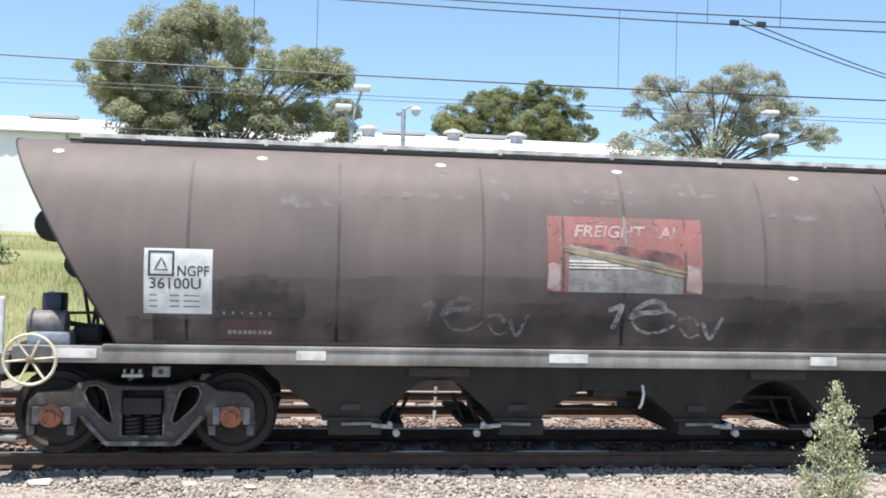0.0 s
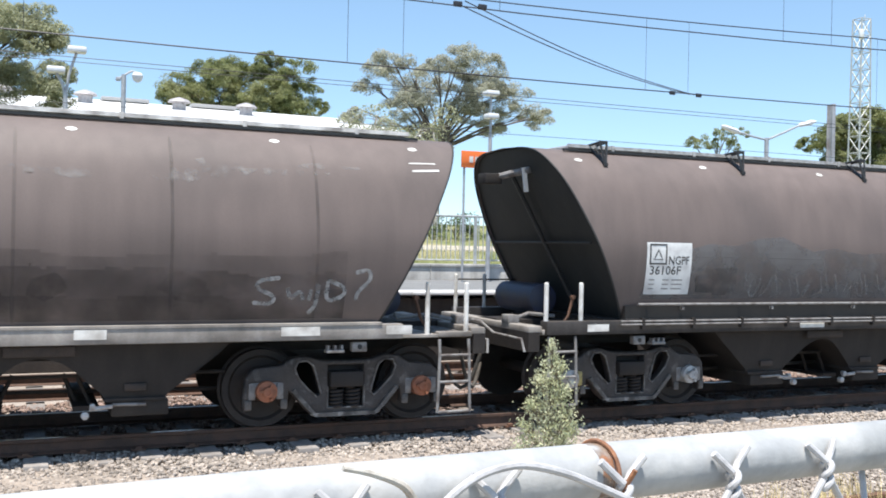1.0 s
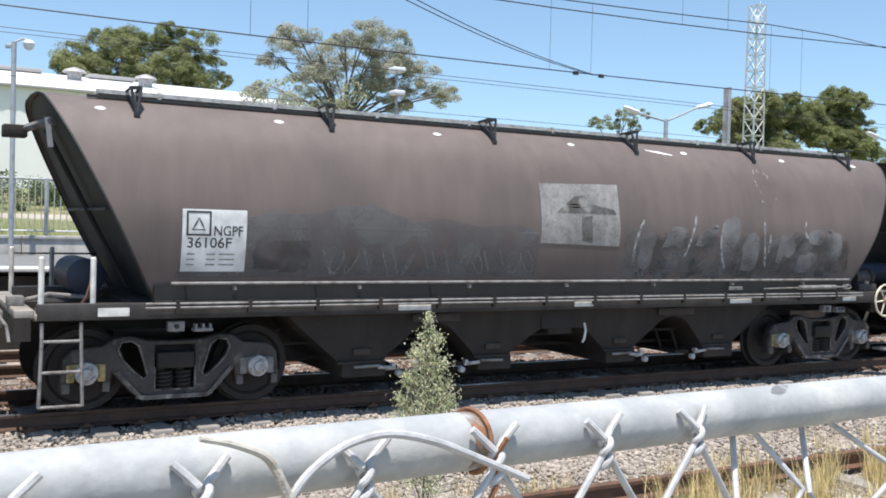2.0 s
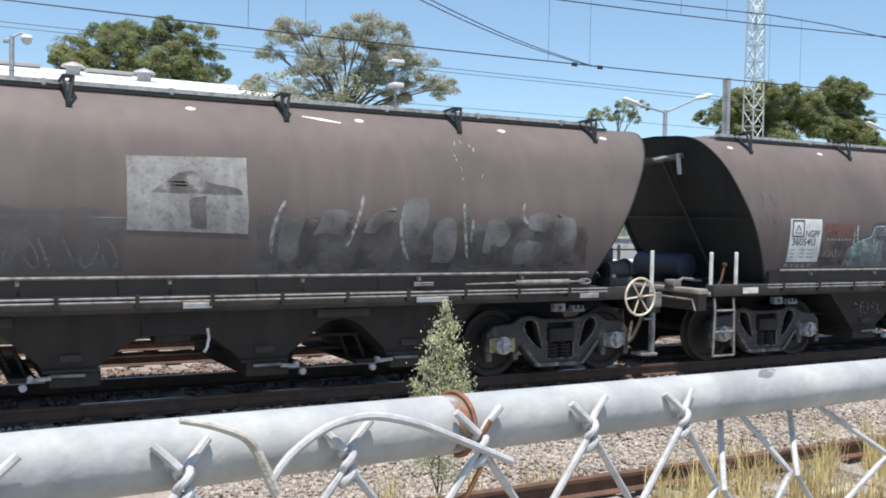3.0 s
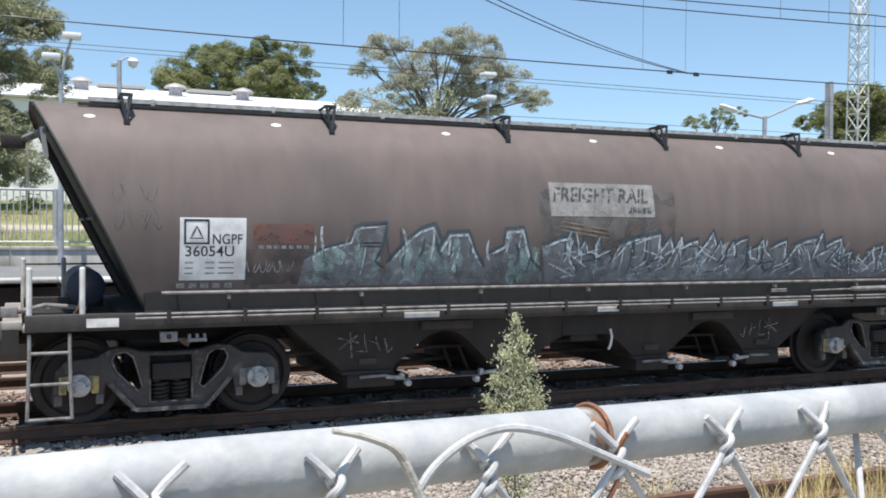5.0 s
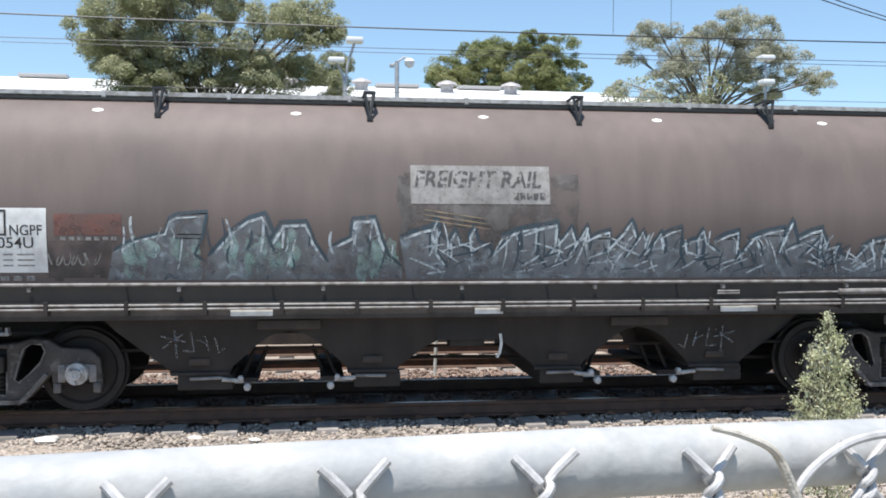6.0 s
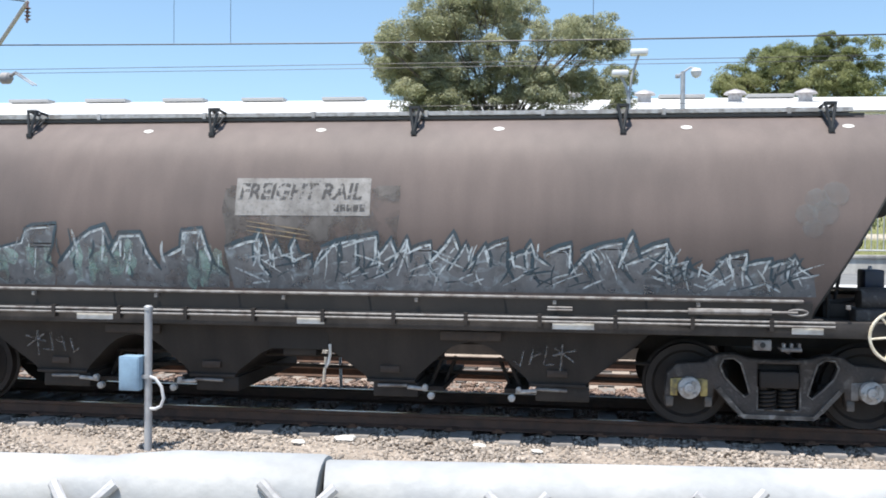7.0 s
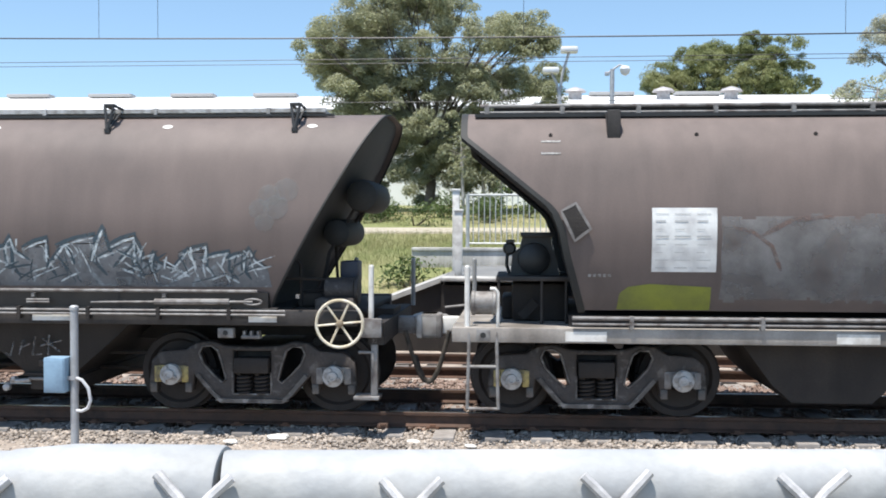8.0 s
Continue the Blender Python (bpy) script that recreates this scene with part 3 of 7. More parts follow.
def lettering(text, x, z, height, squeeze=1.0, bold=0.0):
    """Built-in-font letters wrapped onto the side; x, z is the lower left corner."""
    cu = bpy.data.curves.new("lettering", "FONT")
    cu.body, cu.size, cu.resolution_u, cu.offset = text, height / 0.7, 3, abs(bold)
    cu.shear = 0.2 if bold > 0 else 0.0
    tmp = new("lettering", cu)
    me = bpy.data.meshes.new_from_object(tmp.evaluated_get(bpy.context.evaluated_depsgraph_get()))
    bpy.data.objects.remove(tmp)
    bm = bmesh.new()
    bm.from_mesh(me)
    bmesh.ops.bisect_plane(bm, geom=bm.verts[:] + bm.edges[:] + bm.faces[:], plane_co=(0, height / 2, 0), plane_no=(0, 1, 0))
    for v in bm.verts:
        px, pz = x + v.co.x * squeeze, z + v.co.y
        v.co = Vector((px, side_y(pz, 0.010), pz))
    return bm


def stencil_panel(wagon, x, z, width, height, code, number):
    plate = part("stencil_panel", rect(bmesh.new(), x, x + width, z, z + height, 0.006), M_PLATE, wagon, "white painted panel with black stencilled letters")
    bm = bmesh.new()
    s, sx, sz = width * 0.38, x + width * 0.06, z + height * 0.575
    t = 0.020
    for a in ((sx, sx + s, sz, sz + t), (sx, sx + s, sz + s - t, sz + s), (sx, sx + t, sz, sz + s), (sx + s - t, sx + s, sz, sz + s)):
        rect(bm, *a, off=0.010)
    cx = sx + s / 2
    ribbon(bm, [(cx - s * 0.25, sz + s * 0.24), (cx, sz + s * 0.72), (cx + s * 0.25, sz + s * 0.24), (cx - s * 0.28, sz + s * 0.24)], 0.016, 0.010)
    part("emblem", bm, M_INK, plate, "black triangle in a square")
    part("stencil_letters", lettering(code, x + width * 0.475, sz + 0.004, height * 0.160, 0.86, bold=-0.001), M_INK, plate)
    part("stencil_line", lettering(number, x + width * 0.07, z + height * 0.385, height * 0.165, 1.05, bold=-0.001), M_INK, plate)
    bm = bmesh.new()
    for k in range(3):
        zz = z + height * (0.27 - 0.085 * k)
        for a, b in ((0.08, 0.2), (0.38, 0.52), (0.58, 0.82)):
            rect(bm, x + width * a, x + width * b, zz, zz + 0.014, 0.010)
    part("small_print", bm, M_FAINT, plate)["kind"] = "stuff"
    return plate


def blot(cx, cz, rx, rz, rng, n=26):
    """A ragged round outline."""
    ph = [rng.uniform(0, 6.28) for _ in range(3)]
    out = []
    for k in range(n):
        t = k * math.tau / n
        r = 1 + 0.16 * math.sin(2 * t + ph[0]) + 0.10 * math.sin(5 * t + ph[1]) + 0.07 * math.sin(9 * t + ph[2]) + rng.uniform(-0.05, 0.05)
        out.append((cx + rx * r * math.cos(t), max(1.2, cz + rz * r * math.sin(t))))
    return out


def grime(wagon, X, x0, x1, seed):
    """Thin ragged bands that paint shade and soot along the lower side, and a few blots."""
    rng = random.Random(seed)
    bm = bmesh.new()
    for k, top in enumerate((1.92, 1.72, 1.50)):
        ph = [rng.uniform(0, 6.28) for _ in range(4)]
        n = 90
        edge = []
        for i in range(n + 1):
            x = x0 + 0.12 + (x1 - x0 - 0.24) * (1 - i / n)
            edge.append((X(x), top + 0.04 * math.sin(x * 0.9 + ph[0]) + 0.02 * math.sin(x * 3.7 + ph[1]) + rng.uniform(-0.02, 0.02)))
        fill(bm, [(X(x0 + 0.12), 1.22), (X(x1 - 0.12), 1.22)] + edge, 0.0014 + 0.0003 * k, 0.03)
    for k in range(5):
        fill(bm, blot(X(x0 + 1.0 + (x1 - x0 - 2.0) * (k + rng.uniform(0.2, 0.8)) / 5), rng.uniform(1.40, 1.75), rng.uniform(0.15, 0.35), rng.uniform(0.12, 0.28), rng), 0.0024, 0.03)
    part("grime", bm, M_GRIME_SHADE, wagon, "patchy soot and painted shade low on the side")["kind"] = "stuff"


def shrink(poly, s, dx=0.0, dz=0.0):
    cx, cz = sum(p[0] for p in poly) / len(poly), sum(p[1] for p in poly) / len(poly)
    return [(cx + (x - cx) * s + dx, cz + (z - cz) * s + dz) for x, z in poly]


def graffiti(wagon, shapes, seed, teal, strokes):
    """Spray-painted letters, each with its fill, dark outline, pale inner edge and sprayed streaks."""
    rng = random.Random(seed)
    for k, shape in enumerate(shapes):
        lift = 0.0003 * (k % 4)
        letter = part("graffiti_letter", fill(bmesh.new(), shape, 0.005 + lift, 0.02), M_GFILL, wagon, "faded grey-blue spray-painted letter")
        dark, pale = bmesh.new(), bmesh.new()
        ribbon(dark, shape[1:-1], rng.uniform(0.028, 0.045), 0.0075 + lift)
        inner = shrink(shape, 0.84)
        ribbon(pale, inner[1:rng.randint(4, len(inner) - 1)], rng.uniform(0.016, 0.030), 0.0095 + lift)
        x0, x1 = min(p[0] for p in inner), max(p[0] for p in inner)
        z0, z1 = min(p[1] for p in inner), max(p[1] for p in inner)
        for i in range(strokes):
            px, pz = rng.uniform(x0, x1), rng.uniform(z0, z0 + (z1 - z0) * 0.6)
            if teal:                             # runs and brushed drips
                ang, ln, wide = rng.uniform(1.25, 1.9), rng.uniform(0.12, 0.34), rng.uniform(0.010, 0.030)
            else:                                # long straight edges of interlocked letters
                ang, ln, wide = rng.choice((0.25, 0.5, 1.2, 1.6, 2.0, 2.7)) + rng.uniform(-0.15, 0.15), rng.uniform(0.14, 0.36), rng.uniform(0.010, 0.024)
            bend = rng.uniform(-0.03, 0.03)
            path = []
            for j in range(6):
                t = j / 5
                path.append((px + math.cos(ang) * ln * t + bend * math.sin(math.pi * t), min(z1, pz + math.sin(ang) * ln * t)))
            ribbon(pale if rng.random() < 0.62 else dark, path, wide, 0.0100 + 0.00025 * i)
        part("outline", dark, M_GBLUE, letter)["kind"] = "stuff"
        part("highlight", pale, M_GWHITE, letter)["kind"] = "stuff"
        if teal:
            accents = bmesh.new()
            for i in range(7):
                px, pz = rng.uniform(x0 + 0.05, x1 - 0.05), rng.uniform(z0 + 0.08, z0 + 0.30)
                fill(accents, blot(px, pz, rng.uniform(0.03, 0.09), rng.uniform(0.08, 0.19), rng, 16), 0.0066 + 0.00012 * i, 0.02)
            part("accent", accents, M_GTEAL, letter)["kind"] = "stuff"


def shards(x0, x1, step, z0, low, high, seed):
    """Pointed, leaning, overlapping letter strokes of a wild-style piece."""
    rng = random.Random(seed)
    out, x = [], x0
    while x < x1:
        h, w, lean = rng.uniform(low, high), rng.uniform(0.9, 1.5) * step, rng.uniform(-0.5, 0.7) * step
        if rng.random() < 0.5:
            out.append([(x - w * 0.6, z0), (x - w * 0.55, z0 + h * 0.4), (x + lean - w * 0.25, z0 + h * 0.8), (x + lean, z0 + h), (x + lean + w * 0.2, z0 + h * 0.7), (x + w * 0.5, z0 + h * 0.5), (x + w * 0.65, z0)])
        else:
            out.append([(x - w * 0.5, z0), (x - w * 0.75, z0 + h * 0.75), (x - w * 0.1, z0 + h * 0.88), (x + w * 0.5, z0 + h * 0.95), (x + w * 0.45, z0 + h * 0.45), (x + w * 0.8, z0 + h * 0.2), (x + w * 0.6, z0)])
        x += step * rng.uniform(0.75, 1.15)
    return out


def tag_strokes(wagon, x0, x1, z0, z1, count, seed, mat=None, width=0.022, label="faint chalky graffiti scrawl"):
    """A loose hand-drawn scrawl."""
    rng = random.Random(seed)
    bm = bmesh.new()
    for k in range(count):
        cx = x0 + (x1 - x0) * (k + 0.5) / count
        w = (x1 - x0) / count
        pts, ph = [], rng.uniform(0, 6.28)
        kind = rng.random()
        for i in range(9):
            t = i / 8
            if kind < 0.5:
                pts.append((cx + w * 0.45 * math.sin(ph + t * 4.6), (z0 + z1) / 2 + (z1 - z0) * 0.48 * math.cos(ph * 0.3 + t * 4.6)))
            else:
                pts.append((cx + w * (t - 0.5) * 0.6 + 0.06 * math.sin(ph), z1 - (z1 - z0) * t * rng.uniform(0.9, 1.0)))
        ribbon(bm, pts, width * rng.uniform(0.7, 1.4), 0.008)
    return part("graffiti", bm, mat or M_CHALK, wagon, label)


def sideframe_mesh():
    """Cast side frame of a three-piece bogie, between axles at 0 and 1.79: one plate with its openings, and a proud lower chord."""
    mid = 1.79 / 2
    half = [(0.0, 0.735), (0.30, 0.75), (0.45, 0.80), (0.62, 0.78), (0.74, 0.70), (1.02, 0.68), (1.12, 0.58), (1.15, 0.30), (1.13, 0.22), (1.06, 0.22), (1.05, 0.52),
            (0.745, 0.52), (0.735, 0.25), (0.66, 0.25), (0.64, 0.42), (0.45, 0.205), (0.35, 0.125), (0.0, 0.125)]
    outer = [(mid + u, z) for u, z in half] + [(mid - u, z) for u, z in half[-2:0:-1]]
    window = [(0.585, 0.66), (0.55, 0.735), (0.45, 0.745), (0.375, 0.69), (0.33, 0.55), (0.285, 0.38), (0.33, 0.345), (0.43, 0.43), (0.54, 0.55)]
    nest = [(mid - 0.205, 0.22), (mid + 0.205, 0.22), (mid + 0.205, 0.69), (mid - 0.205, 0.69)]
    bm = bmesh.new()
    for loop in (outer, [(mid + u, z) for u, z in window], [(mid - u, z) for u, z in window], nest):
        vs = [bm.verts.new((x, -0.07, z)) for x, z in loop]
        for p, q in zip(vs, vs[1:] + vs[:1]):
            bm.edges.new((p, q))
    bmesh.ops.triangle_fill(bm, use_beauty=True, use_dissolve=False, edges=bm.edges[:])
    grown = bmesh.ops.extrude_face_region(bm, geom=bm.faces[:])["geom"]
    for v in grown:
        if isinstance(v, bmesh.types.BMVert):
            v.co.y = 0.07
    bmesh.ops.recalc_face_normals(bm, faces=bm.faces[:])
    rims = [e for e in bm.edges if len(e.link_faces) == 2 and e.calc_face_angle() > 1.0 and abs(e.verts[0].co.y - e.verts[1].co.y) < 0.01]
    bmesh.ops.bevel(bm, geom=rims, offset=0.022, segments=2, affect="EDGES", profile=0.5)
    return finish("sideframe", bm, M_CAST, 50)


def window_edge_mesh():
    """Worn raised lips round the side-frame openings."""
    bm = bmesh.new()
    c = 1.79 / 2
    window = [(0.585, 0.66), (0.55, 0.735), (0.45, 0.745), (0.375, 0.69), (0.33, 0.55), (0.285, 0.38), (0.33, 0.345), (0.43, 0.43), (0.54, 0.55), (0.585, 0.66)]
    for s in (-1, 1):
        tube(bm, [(c + s * u, -0.004, z) for u, z in window], 0.012, 6, caps=False)
        tube(bm, [(c + s * 0.212, -0.004, 0.22), (c + s * 0.212, -0.004, 0.46)], 0.012, 6)
        tube(bm, [(c + s * 0.40, -0.004, 0.155), (c + s * 0.26, -0.004, 0.135)], 0.012, 6)
    tube(bm, [(c - 0.21, -0.004, 0.22), (c + 0.21, -0.004, 0.22)], 0.009, 6)
    return finish("window_lip", bm, M_WORNCAST)


def foot_mesh():
    """Worn wear plate on the foot of a pedestal leg."""
    bm = bmesh.new()
    box(bm, -0.036, 0.036, -0.012, 0.012, 0.235, 0.335, 0.008)
    lathe(bm, [(-0.018, 0.012), (0.0, 0.012)], (0, 0, 0.30), seg=8)
    return finish("pedestal_foot", bm, M_WORNCAST)


def chord_mesh():
    """Raised flange along the lower chord of the side frame."""
    c = 1.79 / 2
    bm = bmesh.new()
    plank(bm, [(c - 0.60, 0.43), (c - 0.44, 0.245), (c - 0.345, 0.150), (c + 0.345, 0.150), (c + 0.44, 0.245), (c + 0.60, 0.43)], 0.045, -0.020, 0.020)
    return finish("lower_chord", bm, M_WORNCAST)


def spring_mesh():
    bm = bmesh.new()
    tube(bm, [(0.078 * math.cos(k * 0.63), 0.078 * math.sin(k * 0.63), 0.20 + k * 0.0042) for k in range(58)], 0.017, 6)
    return finish("spring", bm, M_SOOT_SHADE)


def bolster_end_mesh():
    bm = bmesh.new()
    box(bm, -0.19, 0.19, -0.12, 0.12, 0.45, 0.62, 0.015)
    return finish("bolster_end", bm, M_SOOT_SHADE)


def wheelset_mesh():
    bm = bmesh.new()
    for s in (-1, 1):
        prof = [(0.675, 0.10), (0.70, 0.36), (0.683, 0.455), (0.712, 0.458), (0.725, 0.432), (0.81, 0.425), (0.81, 0.36), (0.775, 0.33), (0.765, 0.16), (0.82, 0.13), (0.82, 0.09)]
        lathe(bm, [(s * a, r) for a, r in prof], seg=36)
    lathe(bm, [(-1.02, 0.075), (1.02, 0.075)], seg=14)
    return finish("wheelset", bm, M_WHEEL)


def cap_mesh(mat, s):
    """Axle-end bearing cap with its bolts."""
    bm = bmesh.new()
    if s:
        lathe(bm, [(s * 0.90, 0.115), (s * 1.11, 0.115), (s * 1.125, 0.112), (s * 1.13, 0.085), (s * 1.135, 0.06), (s * 1.17, 0.055), (s * 1.175, 0.03), (s * 1.165, 0.025)], seg=18)
        for k in range(3):
            a = k * math.tau / 3
            lathe(bm, [(s * 1.14, 0.018), (s * 1.18, 0.018)], (0.085 * math.cos(a), 0, 0.07 * math.sin(a)), seg=6)
    return finish("axle_cap", bm, mat)


def adapter_mesh(mat, s):
    bm = bmesh.new()
    if s:
        box(bm, -0.165, 0.165, s * 0.93, s * 1.06, -0.05, 0.10, 0.02)
        for d in (-1, 1):
            box(bm, d * 0.115, d * 0.19, s * 1.03, s * 1.075, -0.09, 0.09, 0.01)
    return finish("bearing_adapter", bm, mat)


SIDEFRAME, SPRING, BOLSTER_END, WHEELSET = sideframe_mesh(), spring_mesh(), bolster_end_mesh(), wheelset_mesh()
ADAPTER = [[adapter_mesh(paint, s) for s in (-1, 1)] for paint in (M_WORN, M_YELLOW)]
LIPS, FOOT, CHORD = window_edge_mesh(), foot_mesh(), chord_mesh()
CAP_RUST, CAP_GREY = ([cap_mesh(paint, s) for s in (-1, 1)] for paint in (M_RUSTCAP, M_GREYCAP))
ROLLING = []         # wheelsets and where they sit along their wagon


def running_gear(wagon, cap):
    for x0 in (AXLES[0], AXLES[2]):
        for y in (-1.0, 1.0):
            f = part("sideframe", SIDEFRAME, None, wagon, "dark cast-steel bogie side frame")
            f.location = (x0, y, 0)
            lip = part("window_lip", LIPS, None, f, "worn pale lips round the frame openings")
            lip.location = (0, -0.065 if y < 0 else 0.065, 0)
            chord = part("lower_chord", CHORD, None, f, "rubbed lower edge of the side frame")
            chord.location = (0, 0.075 if y > 0 else -0.075, 0)
            for fx in (-0.195, 0.195, 1.595, 1.985):
                foot = part("pedestal_foot", FOOT, None, f)
                foot.location = (fx, 0.075 if y > 0 else -0.075, 0)
            for dx in (-0.1, 0.1):
                sp = part("spring", SPRING, None, wagon)
                sp.location = (x0 + 0.895 + dx, y, 0)
            sp = part("bolster_end", BOLSTER_END, None, wagon)
            sp.location = (x0 + 0.895, y, 0)
        bm = bmesh.new()
        box(bm, x0 + 0.62, x0 + 1.17, -0.93, 0.93, 0.24, 0.70, 0.03)
        part("bolster", bm, M_SOOT_SHADE, wagon)
        for dx in (0.42, 1.37):
            bm = bmesh.new()
            box(bm, x0 + dx - 0.05, x0 + dx + 0.05, -0.85, 0.85, 0.36, 0.46, 0.01)
            part("brake_beam", bm, M_SOOT_SHADE, wagon)
    for i, x in enumerate(AXLES):
        for piece in ADAPTER[1 if cap is CAP_GREY and i % 2 == 0 else 0]:
            a = part("bearing_adapter", piece, None, wagon)
            a.location = (x, 0, WHEEL_R)
        w = part("wheelset", WHEELSET, None, wagon, "pair of dark steel wheels on an axle")
        w.location = (x, 0, WHEEL_R)
        for piece in cap:
            part("axle_cap", piece, None, w, "rust-orange bearing cap" if cap is CAP_RUST else "grey bearing cap")
        ROLLING.append((w, x))


OUTER_POCKET = [(2.05, 1.02), (2.20, 0.87), (2.38, 0.72), (2.69, 0.47), (2.74, 0.40), (3.30, 0.40), (3.35, 0.48), (3.62, 0.73), (3.72, 0.80), (3.82, 0.84), (3.93, 0.86), (3.93, 1.02)]
INNER_POCKET = [(3.93, 1.02), (3.93, 0.86), (4.05, 0.84), (4.14, 0.80), (4.22, 0.74), (4.51, 0.48), (4.56, 0.40), (5.05, 0.40), (5.10, 0.47), (5.36, 0.67), (5.50, 0.74), (5.50, 1.02)]


def chutes(wagon, X):
    """Four discharge pockets that leave arched openings between them, with gates, bars and handles."""
    across = lambda shape: [(11.62 - x, z) for x, z in reversed(shape)]
    for k, shape in enumerate((OUTER_POCKET, INNER_POCKET, across(INNER_POCKET), across(OUTER_POCKET))):
        bm = bmesh.new()
        prism(bm, [(X(x), z) for x, z in shape], -1.21, 1.21)
        for v in bm.verts:                       # the pocket narrows towards its gate
            v.co.y *= float(np.interp(v.co.z, [0.40, 0.85], [0.90, 1.0]))
        chute = part("outlet_chute", bm, M_SKIRT, wagon, "sooty sloping discharge chute")
        low = [x for x, z in shape if z < 0.45]
        a, b = min(low), max(low)
        bm = bmesh.new()
        box(bm, X(a + 0.05), X(b + 0.05), -1.10, 1.10, 0.24, 0.40, 0.012)
        box(bm, X(a - 0.02), X(b + 0.02), -1.13, 1.13, 0.395, 0.43, 0.006)
        part("gate", bm, M_SOOT_SHADE, chute)
        side = 1 if k in (0, 2) else -1
        edge = b if side > 0 else a
        bm = bmesh.new()
        tube(bm, [(X(edge - side * 0.38), -1.15, 0.365), (X(edge - side * 0.06), -1.15, 0.372)], 0.017, 8)
        part("gate_bar", bm, M_WORN, chute, "worn pale gate bar")
        bm = bmesh.new()
        tube(bm, [(X(edge - side * 0.06), -1.12, 0.35), (X(edge + side * 0.16), -1.12, 0.33)], 0.022, 8)
        lathe(bm, [(-1.17, 0.018), (-1.16, 0.038), (-1.10, 0.038), (-1.09, 0.022)], (X(edge + side * 0.20), 0, 0.27), seg=14)
        lathe(bm, [(-1.15, 0.015), (-1.14, 0.028), (-1.08, 0.028)], (X(edge + side * 0.13), 0, 0.36), seg=12)
        part("gate_handle", bm, M_GREYCAP, chute, "worn pale gate handle")
        bm = bmesh.new()
        for d, y in ((0.0, -0.75), (0.13, -0.55)):
            tube(bm, [(X(edge + side * (0.12 + d)), y, 0.30), (X(edge + side * (0.26 + d)), y, 0.62)], 0.022, 6)
        box(bm, X(edge + side * 0.05), X(edge + side * 0.30), -0.9, 0.9, 0.28, 0.33)
        part("gate_linkage", bm, M_SOOT_SHADE, chute)
        bm = bmesh.new()
        mid = (a + b) / 2
        box(bm, X(mid - 0.11), X(mid + 0.10), -1.150, -1.128, 0.505, 0.575, 0.004)
        part("stencil_plate", bm, M_DULLPLATE, chute, "small rusty plate")
    bm = bmesh.new()
    box(bm, X(5.48), X(6.14), -1.20, -1.17, 0.74, 1.0)
    box(bm, X(5.62), X(6.0), -1.16, -0.9, 0.66, 0.80, 0.02)
    part("skirt_plate", bm, M_SKIRT, wagon)
    bm = bmesh.new()
    box(bm, X(1.9), X(9.84), -0.22, 0.22, 0.72, 1.02)
    for x in (5.75, 6.0):
        tube(bm, [(X(x), -0.6, 0.78), (X(x), 0.6, 0.78)], 0.05, 10)
    part("centre_sill", bm, M_SOOT_SHADE, wagon)
    bm = bmesh.new()
    tube(bm, [(X(2.0), -0.75, 0.62), (X(9.7), -0.75, 0.62)], 0.02, 6)
    tube(bm, [(X(2.2), -0.5, 0.40), (X(5.6), -0.45, 0.46), (X(9.6), -0.5, 0.40)], 0.022, 6)
    part("brake_rigging", bm, M_SOOT_SHADE, wagon)
    for x, z in ((3.93, 0.93), (7.69, 0.93)):
        bm = bmesh.new()
        box(bm, X(x - 0.32), X(x + 0.32), -1.262, -1.24, z - 0.05, z + 0.045, 0.004)
        part("maker_plate", bm, M_DULLPLATE, wagon, "dull brown oblong plate")
    bm = bmesh.new()
    tube(bm, [(X(6.16), -1.2, 0.80), (X(6.17), -1.22, 0.70), (X(6.15), -1.22, 0.60), (X(6.12), -1.22, 0.55)], 0.016, 8)
    part("release_handle", bm, M_WHITE, wagon, "white release handle")


def ladder(wagon, X, x, y, rungs=(0.80, 0.50, 0.165)):
    bm = bmesh.new()
    for dx in (0, 0.36):
        tube(bm, [(X(x + dx), y, 0.98), (X(x + dx), y - 0.02, 0.80), (X(x + dx + (0.02 if dx else -0.02)), y - 0.02, 0.16)], 0.018, 8)
    for z in rungs:
        tube(bm, [(X(x - 0.015), y - 0.02, z), (X(x + 0.375), y - 0.02, z)], 0.016, 8)
    part("ladder", bm, M_WORN, wagon, "worn grey step ladder")


def stanchion(wagon, X, x, y, z0, z1, mat):
    bm = bmesh.new()
    tube(bm, [(X(x), y, z0), (X(x), y, z1)], 0.028, 8)
    lathe(bm, [(z1, 0.028), (z1 + 0.02, 0.02)], (X(x), y, 0), "Z", 8)
    part("stanchion", bm, mat, wagon, "upright white safety post" if mat is M_WHITE else "upright dark safety post")


